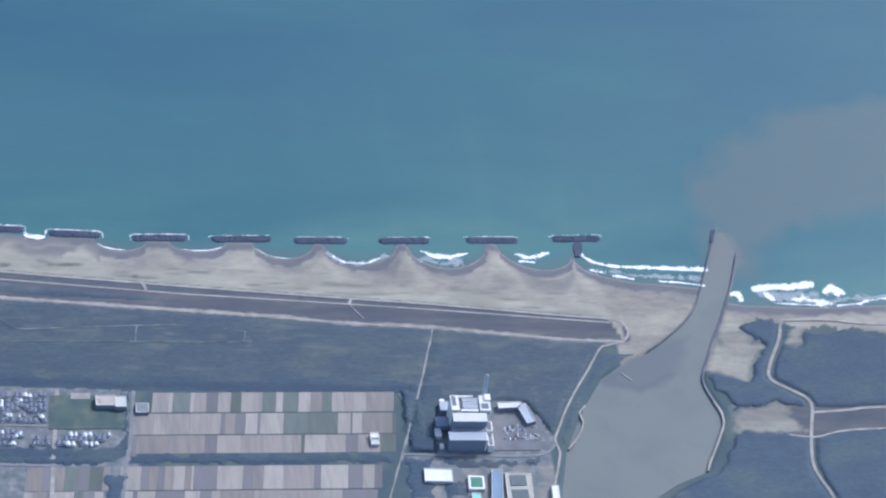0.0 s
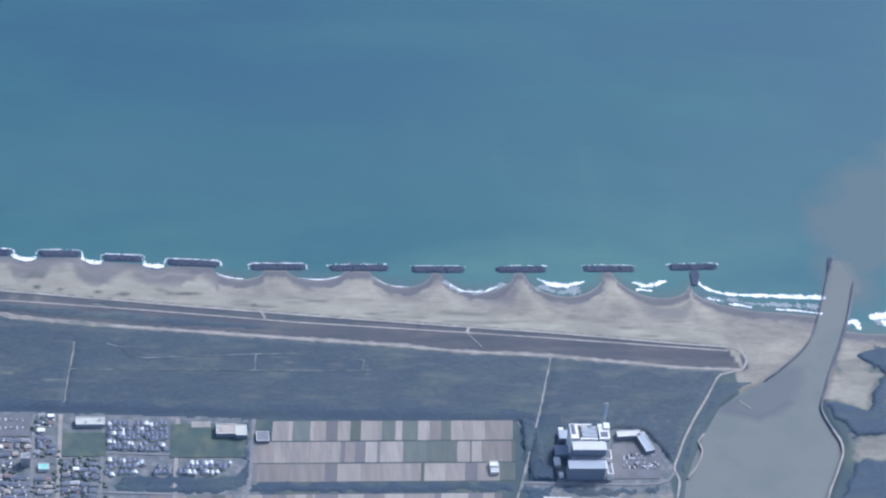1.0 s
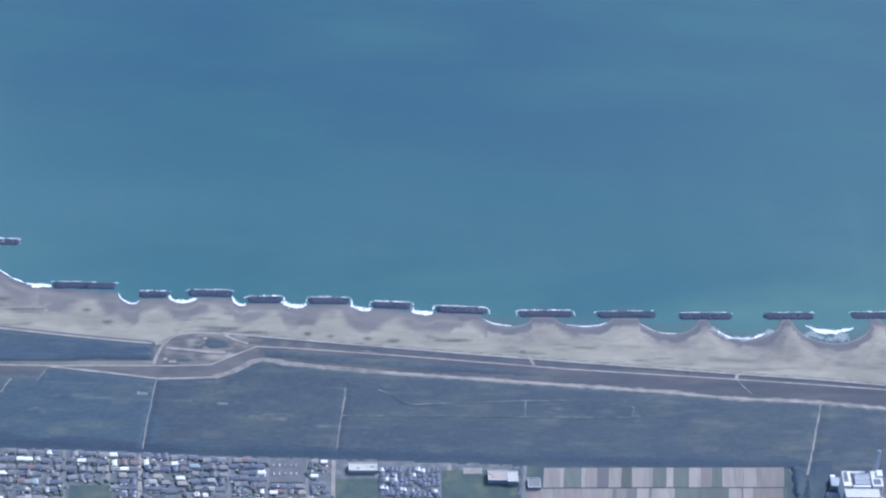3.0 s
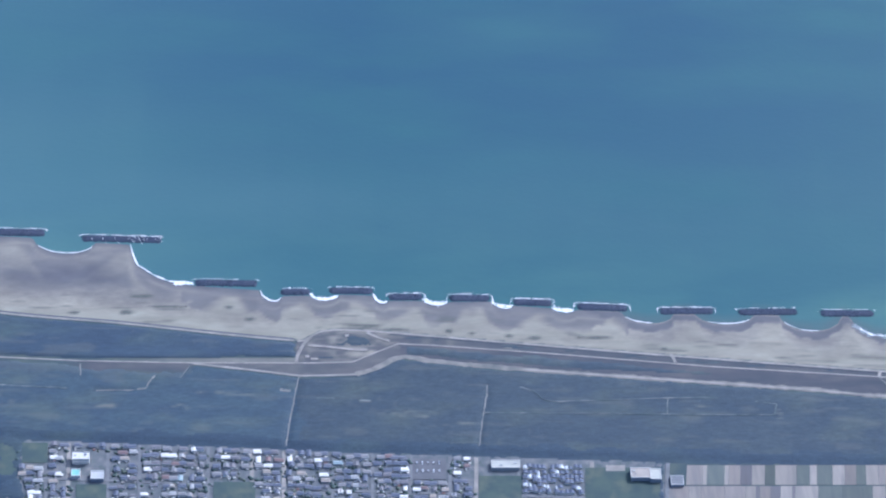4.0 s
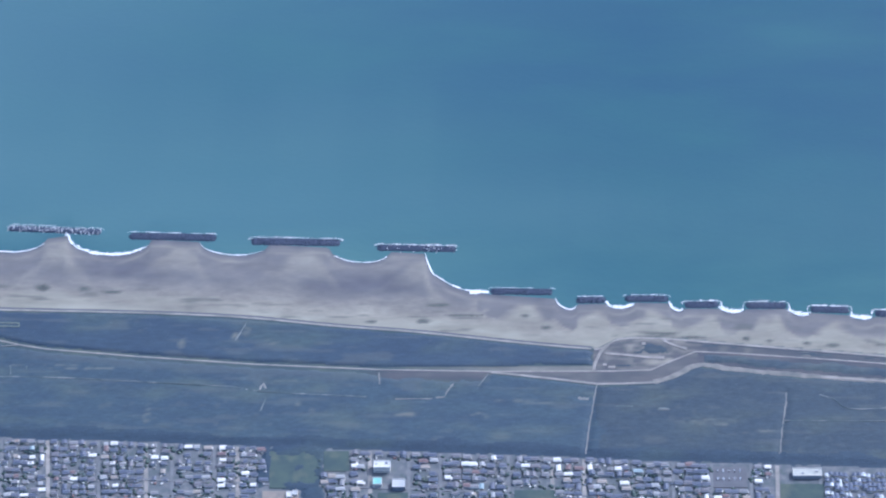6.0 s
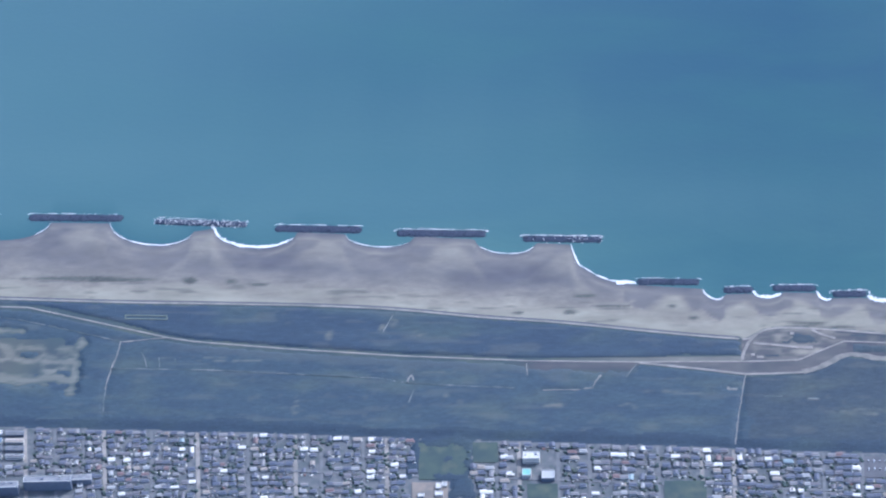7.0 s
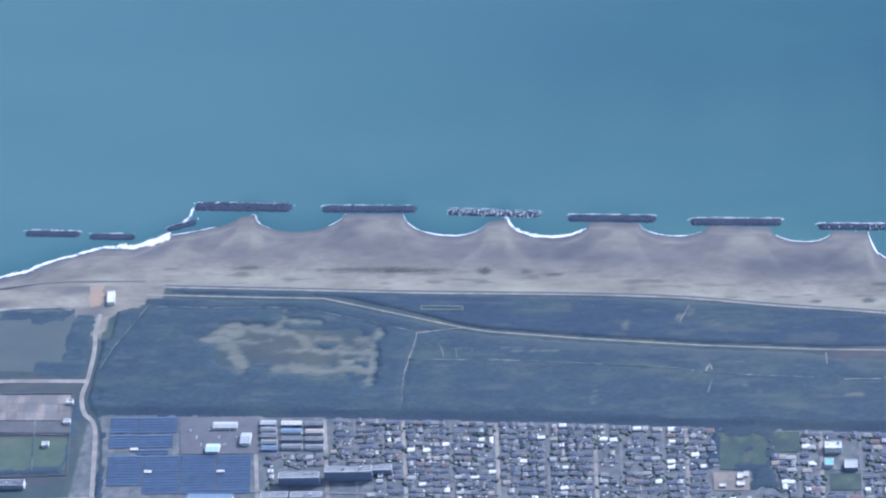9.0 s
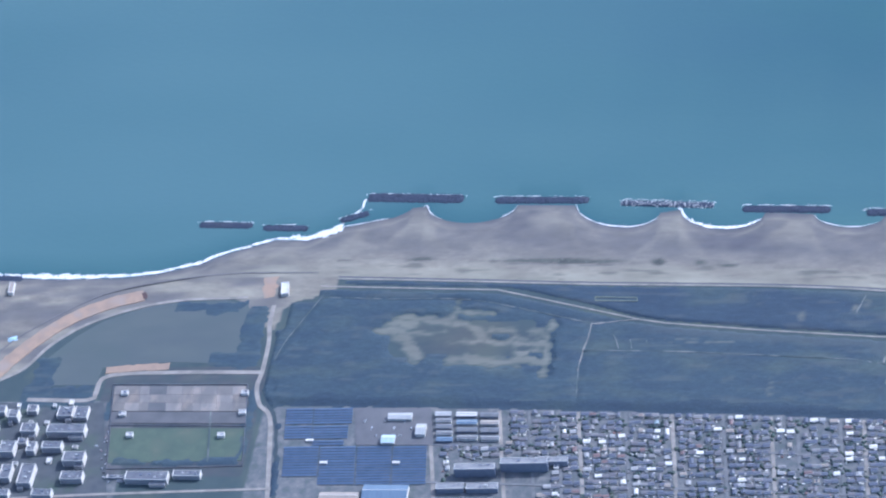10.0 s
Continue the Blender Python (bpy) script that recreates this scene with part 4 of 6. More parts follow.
def wood_kind(x, y):
    """0 western forest, 4 eastern forest, 1 the young strip between sea wall and levee road, 2 the belt along the town
    darkened for edge shade, 3 the wood east of the river.
    """
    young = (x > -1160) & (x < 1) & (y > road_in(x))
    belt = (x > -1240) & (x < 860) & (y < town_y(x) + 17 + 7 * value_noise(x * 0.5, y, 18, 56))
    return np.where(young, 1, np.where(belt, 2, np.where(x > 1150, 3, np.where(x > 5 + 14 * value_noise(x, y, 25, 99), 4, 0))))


def build_forest(name, label, material, kind):
    """A rolling canopy with many small crowns breaking out of it."""
    step = 3.0
    xs, ys = np.arange(-1570, 1700, step), np.arange(-700, -80, step)
    gx, gy = np.meshgrid(xs, ys)
    h = forest_height(gx, gy)
    # the canopy leans down to the ground at its edges
    near = (h > 0.5).astype(float)
    for _ in range(2):
        for axis in (0, 1):
            near = (np.roll(near, 1, axis) + near + np.roll(near, -1, axis)) / 3
    h = np.where(h > 0.5, np.maximum(0.6, h * np.clip(2.1 * near - 0.95, 0.1, 1)), 0)
    n = len(xs)
    k = (np.arange(len(ys) - 1)[:, None] * n + np.arange(n - 1)[None]).ravel()
    quads = np.c_[k, k + 1, k + n + 1, k + n]
    z = LAND - 0.5 + np.where(h > 0.5, h * 0.92 + 0.05 * rng.normal(size=h.shape) * np.clip(h - 1.3, 0, 1), 0)
    quads = quads[((h.ravel()[quads] > 0.5).sum(1) >= 3) & (wood_kind(gx, gy).ravel()[quads[:, 0]] == kind)]
    base = new(name)
    tagged(base, label, "forest", kind="stuff")
    sheet_ob = bulk("canopy", np.c_[gx.ravel(), gy.ravel(), z.ravel()], quads, material, base)
    sheet_ob.data.shade_smooth()
    mark_thin(sheet_ob, gx.ravel(), gy.ravel())
    tagged(sheet_ob, kind="stuff")
    step = 2.75
    cx, cy = np.meshgrid(np.arange(-1570, 1697, step), np.arange(-700, -86, step))
    cx = (cx + rng.uniform(-0.5, 0.5, cx.shape) * step).ravel()
    cy = (cy + rng.uniform(-0.5, 0.5, cy.shape) * step).ravel()
    i = np.clip(np.rint((cy + 700) / 3).astype(int), 0, h.shape[0] - 1), np.clip(np.rint((cx + 1570) / 3).astype(int), 0, h.shape[1] - 1)
    h = np.where(wood_kind(gx, gy)[i] == kind, h[i], 0)
    gx, gy = cx, cy
    keep = h > 1.45
    gx, gy, h = gx[keep], gy[keep], h[keep]
    n = len(gx)
    h = h * rng.uniform(0.99, 1.015, n)
    r = rng.uniform(1.4, 2.3, n) * np.clip(h / 5, 0.55, 1)
    size = np.c_[r * rng.uniform(0.9, 1.25, n), r, np.maximum(r * 0.24, 0.2)]
    v, f = strew(ICO_V * (1 + rng.normal(size=(12, 1)) * 0.10), ICO_F, np.c_[gx, gy, LAND - 0.5 + h * 0.92 - size[:, 2] * rng.uniform(0.62, 0.9, n)], size, rng.uniform(0, 6.28, n))
    crowns = bulk("crowns", v, f, material, base)
    crowns.data.shade_smooth()
    mark_thin(crowns, np.repeat(gx, len(ICO_V)), np.repeat(gy, len(ICO_V)))
    tagged(crowns, kind="stuff")


build_forest("pine_forest", "dense blue-green coastal pine forest behind the beach", M_TREES, 0)
build_forest("dense_pine_forest", "dense dark coastal pine forest behind the levee", M_DENSE, 4)
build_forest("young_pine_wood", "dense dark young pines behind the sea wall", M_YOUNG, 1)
# darker canopy colour carries the shade at the forest's town edge
build_forest("old_pine_belt", "belt of pines along the town, darkened for edge shade", M_DARKPINE, 2)
build_forest("river_wood", "dark pine wood east of the river mouth", M_DARKPINE, 3)


# ---- river, its jetties and banks ----
def build_river():
    ys = np.arange(-760, -117, 4.0)
    n = 41
    cols = np.linspace(0, 1, n)
    w, e = river_w(ys) - 3, river_e(ys) + 3
    gx = w[:, None] + (e - w)[:, None] * cols[None]
    gy = np.repeat(ys[:, None], n, 1)
    k = (np.arange(len(ys) - 1)[:, None] * n + np.arange(n - 1)[None]).ravel()
    m = mat("silty_river_water", (0.148, 0.159, 0.139), (0.136, 0.149, 0.132), 0.01, 0.4, c=(0.126, 0.141, 0.126), scale2=0.02, spec=0.35)
    ob = tagged(bulk("river", np.c_[gx.ravel(), gy.ravel(), np.full(gx.size, 0.12)], np.c_[k, k + 1, k + n + 1, k + n], m), "grey silty river water flowing to the sea", "river", kind="structure")
    # a muddy shoal just under the surface behind the western jetty
    p = [(1118, -352), (1172, -322), (1204, -318), (1186, -372), (1160, -406), (1120, -420), (1070, -412), (1062, -400), (1100, -372)]
    d = np.where(inside(gx, gy, p), 1, -1) * away(gx, gy, p + p[:1]) + 5 * value_noise(gx, gy, 16, 55)
    rim = np.clip(1 - np.abs(d - 6) / 9, 0, 1) * (gy < -385)
    shoal = np.clip(np.clip(d / 16 + 0.3, 0, 1) * 0.6 + rim * 0.4, 0, 1)
    at = ob.data.color_attributes.new("shoal", "FLOAT_COLOR", "POINT")
    at.data.foreach_set("color", np.repeat(shoal.astype(np.float32).ravel(), 4))
    nt = m.node_tree
    bs = nt.nodes["Principled BSDF"]
    col = bs.inputs["Base Color"].links[0].from_socket
    an = nt.nodes.new("ShaderNodeAttribute")
    an.attribute_name = "shoal"
    mx = nt.nodes.new("ShaderNodeMix")
    mx.data_type = "RGBA"
    ia, ib = [q for q in mx.inputs if q.type == "RGBA"]
    ib.default_value = (0.085, 0.095, 0.105, 1)
    nt.links.new(an.outputs["Fac"], mx.inputs["Factor"])
    nt.links.new(col, ia)
    nt.links.new([q for q in mx.outputs if q.type == "RGBA"][0], bs.inputs["Base Color"])


build_river()
M_WALL = mat("dark_wet_wall", (0.15, 0.155, 0.175), (0.11, 0.115, 0.135), 0.1, 0.8, c=(0.22, 0.22, 0.225))


def strip_thing(name, line, width, z, material, label, category, thick=4.0, wobble=0.08):
    v, f = ribbon(line, width, z, thick, wobble)
    return tagged(bulk(name, v, f, material), label, category, kind="structure")


strip_thing("west_jetty", [(1279, -113), (1262, -155), (1246, -199), (1234, -232), (1218, -269), (1194, -301), (1167, -327), (1140, -350)], 2.0, 2.8, M_WALL, "long dark concrete jetty curving along the river mouth", "jetty")
strip_thing("east_jetty", [(1297, -164), (1275, -232), (1251, -291), (1234, -327), (1219, -364), (1206, -398), (1208, -420), (1217, -450)], 2.8, 2.9, M_WALL, "long dark concrete jetty beside the river mouth", "jetty")
strip_thing("jetty_head", [(1274, -117), (1271, -126), (1267, -140)], 6, 2.0, M_BLOCK, "dark block mound at the jetty's seaward end", "jetty", wobble=0.08)
strip_thing("breakwater_stem", [(1080, -142), (1077, -170)], 9, 1.6, M_BLOCK, "dark rubble stem joining breakwater and spit", "groyne", wobble=0.2)
strip_thing("river_revetment", [(1213, -440), (1219, -458), (1219, -478), (1211, -499), (1200, -523), (1190, -543), (1183, -561)], 3.0, 3.15, M_ROAD, "pale concrete revetment on the river bank", "revetment")
strip_thing("west_revetment", [(1043, -446), (1033, -460), (1036, -474), (1027, -498), (1010, -522)], 2.0, 3.1, M_ROAD, "pale concrete revetment on the river bank", "revetment")
strip_thing("landing_stage", [(1099, -386), (1112, -400)], 1.8, 0.8, M_ROAD, "pale concrete landing stage in the river", "landing stage", 2.0)
build_road("east_beach_road", [(1336, -292), (1400, -292), (1470, -300), (1700, -306)], 4, M_ROAD, "pale sandy track at the top of the beach")
build_road("east_cross_road", [(1341, -461), (1388, -457), (1441, -452), (1700, -445)], 4, M_ROAD, "pale sandy track beside a clearing")
build_road("east_cross_road_low", [(1290, -499), (1336, -504), (1372, -494), (1431, -490), (1700, -482)], 3, M_ROAD, "pale sandy track beside a clearing")


# ---- surf ----
def foam(name, line, width, off=0.0, cover=0.5, on_shore=True, seed=1, cell=0.85, material=None, crescent=False):
    """Ragged white foam along a line of points, or along the shore between two x."""
    if on_shore:
        xs = np.arange(line[0], line[1], 4.0)
        line = np.c_[xs, shore_y(xs) + off]
    p = np.array(line, float)
    x0, y0 = p.min(0) - width - 2
    x1, y1 = p.max(0) + width + 2
    gx, gy = np.meshgrid(np.arange(x0, x1, cell), np.arange(y0, y1, cell))
    gx, gy = gx.ravel(), gy.ravel()
    d = away(gx, gy, p)
    run = 0.5 + 0.5 * value_noise(gx, gy, 26, seed + 70)
    if crescent:
        run = 1.15 * np.clip(1 - ((gx - p[:, 0].mean()) / (np.ptp(p[:, 0]) / 2 + 2)) ** 2, 0, 1) - 0.3
    keep = (d < width) & (1 - d / np.maximum(width * (0.35 + 0.65 * run), 0.3) + 0.35 * value_noise(gx, gy, 2.2, seed) + 0.45 * value_noise(gx, gy, 7, seed + 33) + 0.16 * np.random.default_rng(seed).normal(size=len(gx)) > 1 - cover)
    gx, gy = gx[keep], gy[keep]
    n = len(gx)
    if n == 0:
        return None
    j = lambda: rng.uniform(-0.25, 0.25, n)
    h = cell * 0.56
    z = np.maximum(height(gx, gy), 0) + (0.2 if material else 0.3) + 0.004 * (seed % 17) + rng.uniform(0, 0.05, n)
    v = np.stack([np.c_[gx - h + j(), gy - h + j(), z], np.c_[gx + h + j(), gy - h + j(), z], np.c_[gx + h + j(), gy + h + j(), z], np.c_[gx - h + j(), gy + h + j(), z]], 1).reshape(-1, 3)
    ob = bulk(name, v, np.arange(4 * n).reshape(-1, 4), material or M_FOAM)
    return tagged(ob, "broken white surf foam on the water", "foam", "surf along the shore", "stuff")


SHORE_FOAM = [(-222, -138, 4.5, 1.5), (-345, -272, 3, 1), (-530, -442, 2.4, 1), (-716, -600, 5, 1), (-860, -742, 3, 1), (-960, -938, 2.2, 1), (-1075, -1040, 2.2, 1),
              (-1186, -1120, 2.2, 1), (-1250, -1184, 9, 4), (-1480, -1250, 5, 3), (-1700, -1478, 8, 4), (341, 369, 9, 4), (262, 287, 5.6, 1.5), (172, 202, 7.6, 2),
              (104, 122, 5, 1), (22, 58, 5, 1), (-46, -18, 4.2, 1), (436, 472, 2.8, 1.5), (545, 600, 2.6, 1.5), (645, 690, 2.2, 1.5)]
for i, (xa, xb, w, off) in enumerate(SHORE_FOAM):
    xs = np.arange(xa, xb, 1.6)
    taper = np.sin(np.pi * (np.arange(len(xs)) + 0.5) / len(xs)) ** 0.4
    p = np.c_[xs, shore_y(xs) + off * 0.7 + 0.8 * value_noise(xs, xs * 0, 12, 300 + i)]
    t_ = np.gradient(p, axis=0)
    nrm = np.stack([-t_[:, 1], t_[:, 0]], 1) / np.linalg.norm(t_, axis=1)[:, None]
    wid = w * 0.40 * taper * (0.75 + 0.45 * value_noise(xs, xs * 0, 9, 320 + i) + 0.25 * value_noise(xs, xs * 0, 3, 340 + i))
    aa, bb = p + nrm * wid[:, None], p - nrm * wid[:, None] * 0.8
    n = len(p)
    zz = lambda q: np.maximum(height(q[:, 0], q[:, 1]), 0) + 0.22
    k = np.arange(n - 1)
    tagged(bulk("swash", np.vstack([np.c_[aa, zz(aa)], np.c_[bb, zz(bb)]]), np.c_[k + n, k + n + 1, k + 1, k], M_FOAM), "thin white line of swash along the sand", "foam", "surf along the shore", "stuff")
    if w > 4.6:
        foam("surf", (xa, xb), w * 0.9, off + 1.5, 0.5, seed=100 + i)
foam("surf", [(740, -165), (752, -178), (775, -184), (800, -178), (815, -168)], 9, cover=0.5, on_shore=False, seed=131, material=M_LACE)
foam("surf", [(745, -170), (760, -182), (790, -183), (806, -174)], 3, cover=0.55, on_shore=False, seed=231)
foam("surf", [(864, -158), (880, -168), (900, -171), (927, -163)], 5.5, cover=0.75, on_shore=False, seed=132, crescent=True)
foam("surf", [(868, -174), (890, -184), (915, -178)], 12, cover=0.5, on_shore=False, seed=133, material=M_LACE)
foam("surf", [(992, -165), (1010, -172), (1038, -162)], 5.5, cover=0.75, on_shore=False, seed=134, crescent=True)
foam("surf", [(997, -178), (1014, -180)], 3.5, cover=0.8, on_shore=False, seed=135)
foam("surf", [(1079, -158), (1084, -170), (1097, -180), (1118, -187), (1172, -190), (1210, -193), (1246, -195)], 4.5, cover=0.75, on_shore=False, seed=136)
foam("surf", [(1170, -189), (1215, -190), (1247, -192)], 8, cover=0.55, on_shore=False, seed=239)
foam("surf", [(1092, -194), (1150, -205), (1236, -210)], 10, cover=0.36, on_shore=False, seed=137, material=M_LACE)
foam("surf", [(1120, -205), (1133, -208), (1146, -212)], 4.5, cover=0.6, on_shore=False, seed=237)
foam("surf", [(1180, -216), (1205, -218), (1240, -224)], 2.6, cover=0.7, on_shore=False, seed=240)
foam("surf", [(1091, -195), (1104, -199)], 2.4, cover=0.6, on_shore=False, seed=238)
foam("surf", [(1274, -240), (1285, -238), (1286, -250)], 9, cover=0.75, on_shore=False, seed=138)
foam("surf", [(1311, -229), (1330, -227), (1360, -227), (1388, -222)], 8, cover=0.85, on_shore=False, seed=139)
foam("surf", [(1318, -238), (1352, -240), (1392, -242)], 14, cover=0.55, on_shore=False, seed=140, material=M_LACE)
foam("surf", [(1330, -246), (1360, -250), (1398, -254)], 12, cover=0.6, on_shore=False, seed=254, material=M_LACE)
foam("surf", [(1360, -250), (1384, -252), (1400, -257)], 11, cover=0.55, on_shore=False, seed=143)
foam("surf", [(1330, -257), (1360, -260), (1388, -261)], 4, cover=0.5, on_shore=False, seed=255)
foam("surf", [(1322, -240), (1330, -250)], 6, cover=0.5, on_shore=False, seed=256)
foam("surf", [(1404, -236), (1417, -230), (1432, -238)], 10, cover=1.0, on_shore=False, seed=141, crescent=True)
foam("surf", [(1400, -260), (1420, -252), (1440, -248), (1500, -245), (1700, -242)], 11, cover=0.5, on_shore=False, seed=142, material=M_LACE)
foam("surf", [(1418, -262), (1450, -258), (1462, -252), (1500, -246), (1700, -243)], 4, cover=0.45, on_shore=False, seed=144)
for i, (xa, ya, xb, yb) in enumerate(BREAKWATERS_EAST + BREAKWATERS_WEST):
    side = 8.4 if xb - xa > 118 else 7.4
    strong = 5 <= i <= 9 or i in (13, 14)
    rim = [(xa - 3, ya - 4), (xa - 2, ya + 5), (xa + 3, ya + side), (xb - 3, yb + side), (xb + 2, yb + 5), (xb + 3, yb - 4)]
    foam("wash", rim if strong and i < 12 else rim[1:-1], 2.0 if strong else 1.9, cover=0.22 if strong else 0.10, on_shore=False, seed=160 + i, cell=0.7)
    if strong:
        foam("wash", rim[1:-1], 4.0, cover=0.34, on_shore=False, seed=190 + i, cell=0.7, material=M_LACE)
foam("surf", [(-1232, -11), (-1206, -6), (-1187, 5)], 7, cover=0.8, on_shore=False, seed=252)
foam("surf", [(-1187, 5), (-1182, 20), (-1166, 38), (-1160, 52), (-1159, 66)], 3, cover=0.6, on_shore=False, seed=253)
foam("surf", [(-156, -84), (-146, -82), (-137, -84)], 5, cover=1.0, on_shore=False, seed=251)


# ---- scrub on the beach ----
def build_dune_scrub():
    n = 60000
    x, y = rng.uniform(-1180, 1090, n), rng.uniform(-300, 20, n)
    keep = (smudge(x, y, BEACH_SCRUB) > 0.6) & (shore_y(x) - y > 15)
    x, y = x[keep], y[keep]
    m = len(x)
    r = rng.uniform(0.5, 1.0, m)
    v, f = strew(ICO_V, ICO_F, np.c_[x, y, height(x, y) + 0.1], np.c_[r * 2.2, r * 0.9, r * 0.25], rng.normal(0, 0.1, m))
    tagged(bulk("dune_scrub", v, f, mat("dry_dune_grass", (0.165, 0.165, 0.14), (0.13, 0.133, 0.118), 0.1, 0.9, island=0.25)), "sparse dry dune grass on the beach", "scrub", kind="stuff")


build_dune_scrub()

# ---- western shore: dike, soil works, basin ----
build_road("dike_road_inner", DIKE_IN, 5, M_ROAD, "pale dike road round the basin", LAND + 0.3)
build_road("dike_road_outer", DIKE_OUT, 2.2, mat("grey_gravel", (0.22, 0.205, 0.195), (0.17, 0.162, 0.157), 0.1, 0.95), "grey gravel track on the dike", LAND + 0.3)
M_SOIL = mat("orange_subsoil", (0.45, 0.315, 0.22), (0.37, 0.27, 0.20), 0.08, 0.95, c=(0.40, 0.315, 0.25), scale2=0.04)
strip_thing("soil_bank", [(-1634, -312), (-1602, -252), (-1568, -206), (-1530, -168), (-1482, -141), (-1440, -127)], 22, LAND + 0.9, M_SOIL, "fresh orange soil on the dike works", "earthworks", 1.5, 0.05)
strip_thing("soil_heap", [(-1462, -273), (-1420, -269), (-1375, -266)], 13, LAND + 0.8, M_SOIL, "levelled strip of orange soil", "earthworks", 1.5, 0.1)
strip_thing("soil_patch", [(-1269, -94), (-1266, -114), (-1260, -134)], 20, LAND + 0.2, M_SOIL, "patch of orange soil by the beach yard", "earthworks", 1.2, 0.25)


strip_thing("soil_cut", [(-1441, -122), (-1436, -133)], 6, LAND + 1.3, mat("damp_brown_soil", (0.16, 0.10, 0.09), (0.12, 0.085, 0.08), 0.1, 0.95), "damp dark end of the soil bank", "earthworks", 1.6, 0.15)


def sheet(name, outline, z, material, label, category, kind="structure", curved=False):
    p = smooth(list(outline) + [outline[0]], 8)[:-1] if curved else np.array(outline, float)
    bm = bmesh.new()
    top = [bm.verts.new((x, y, z)) for x, y in p]
    face = bm.faces.new(top)
    if face.normal.z < 0:
        face.normal_flip()
    r = bmesh.ops.extrude_face_region(bm, geom=[face])
    bmesh.ops.translate(bm, verts=[q for q in r["geom"] if isinstance(q, bmesh.types.BMVert)], vec=(0, 0, -0.8))
    bmesh.ops.recalc_face_normals(bm, faces=bm.faces)
    return tagged(part(name, bm, material), label, category, kind=kind)


M_BASIN = mat("marshy_basin", (0.130, 0.146, 0.136), (0.112, 0.130, 0.128), 0.02, 0.6, stretch=(0.5, 1, 1), c=(0.115, 0.14, 0.125), scale2=0.01)
sheet("reed_basin", [(-1431, -150), (-1402, -143), (-1323, -138), (-1289, -147), (-1280, -168), (-1268, -255), (-1278, -262), (-1374, -258), (-1468, -268), (-1470, -300), (-1541, -300), (-1552, -251), (-1520, -208), (-1488, -177)],
      LAND + 0.15, M_BASIN, "wide grey-green marshy basin behind the dike", "basin")
build_road("yard_road", YARD_ROAD, 6, M_ROAD, "pale gravel road to the beach yard")
build_road("ditch", [(-1236, -300), (-1229, -335), (-1213, -362), (-1201, -420), (-1187, -520)], 5, mat("wet_ditch", (0.075, 0.095, 0.10), (0.06, 0.078, 0.088), 0.1, 0.7), "dark reedy ditch beside the gravel road", LAND + 0.12, 0.15)
build_road("basin_road", [(-1560, -327), (-1476, -329), (-1467, -316), (-1457, -284), (-1374, -278), (-1245, -279)], 7, M_ROAD, "pale road round the basin")
build_road("south_road", [(-1600, -512), (-1486, -503), (-1366, -497), (-1195, -490)], 4, M_ROAD, "pale road behind the depot")
for gap_line in ([(490, -221), (495, -237)], [(761, -251), (757, -264)], [(22, -189), (12, -203), (8, -214), (4, -226), (3, -236)], [(18, -205), (50, -209), (75, -213), (87, -214)], [(94, -181), (109, -191), (124, -197)]):
    build_road("ramp", gap_line, 4, M_ROAD, "short pale ramp between the levee roads", LAND + 0.32)


build_road("thin_ramp", [(757, -264), (765, -276), (774, -290)], 1.6, M_RIDE, "thin worn track down the levee slope", LAND + 0.3)


# ---- town: streets and houses ----
def tilt(x):
    """How far the cross streets lean."""
    return 0.00017 * x


def street_x(x, y):
    return x + tilt(x) * (y - town_y(x))


MAIN_STREETS = [-1009, -916, -813, -692, -566, -449, -281, -51, -11, 230, 375]
LANES = [-970, -877, -840, -752, -627, -533, -479, -309, -232, -192, -106, 50, 100, 148, 197, 283]
for sx in MAIN_STREETS + LANES:
    wide = 5.0 if sx in MAIN_STREETS else 4.0
    top = float(town_y(sx)) - 4
    build_road("street", [(sx, top), (street_x(sx, top - 90), top - 90), (street_x(sx, top - 240), top - 240)], wide, M_ROAD if sx in MAIN_STREETS else M_STREET, "straight grey street between houses", LAND + 0.2, 0.03, False)
for ty in (62, 128, 196):
    line = [(x, float(town_y(x)) - 5 - ty) for x in (-995, -831, -600, -417, -200, 84, 200, 372)]
    build_road("cross_street", line, 4.0, M_STREET, "grey street along the rows of houses", LAND + 0.26, 0.03)

# open plots in the town: corners in metres, and what covers them
GREENS = [(-408, -382, -346, -446), (-339, -382, -307, -417), (-268, -454, -230, -482), (232, -440, 286, -480), (366, -426, 460, -483)]
GREENS.append((-98, -450, -46, -484))
CARPARKS = [(150, -410, 192, -446), (-1108, -348, -1006, -414)]
BIG_LOTS = [(-1230, -335, -985, -560), (-980, -355, -900, -412), (-965, -440, -838, -480), (-414, -449, -335, -485), (-285, -400, -225, -455), (238, -415, 290, -438), (-985, -484, -850, -520), (286, -418, 366, -515), (366, -484, 450, -512), (176, -484, 217, -508)]
M_GRASS = mat("mown_grass", (0.128, 0.162, 0.118), (0.10, 0.135, 0.105), 0.06, 0.95, c=(0.155, 0.17, 0.125), scale2=0.03)
M_LOT = mat("parking_asphalt", (0.185, 0.18, 0.182), (0.15, 0.148, 0.152), 0.06, 0.9, c=(0.23, 0.225, 0.22))


def lot(name, x0, y0, x1, y1, material, label, category, z=LAND + 0.85):
    q = [(x0, y0), (x1, y0), (x1 + tilt(x1) * (y1 - y0), y1), (x0 + tilt(x0) * (y1 - y0), y1)]
    return sheet(name, q, z, material, label, category)


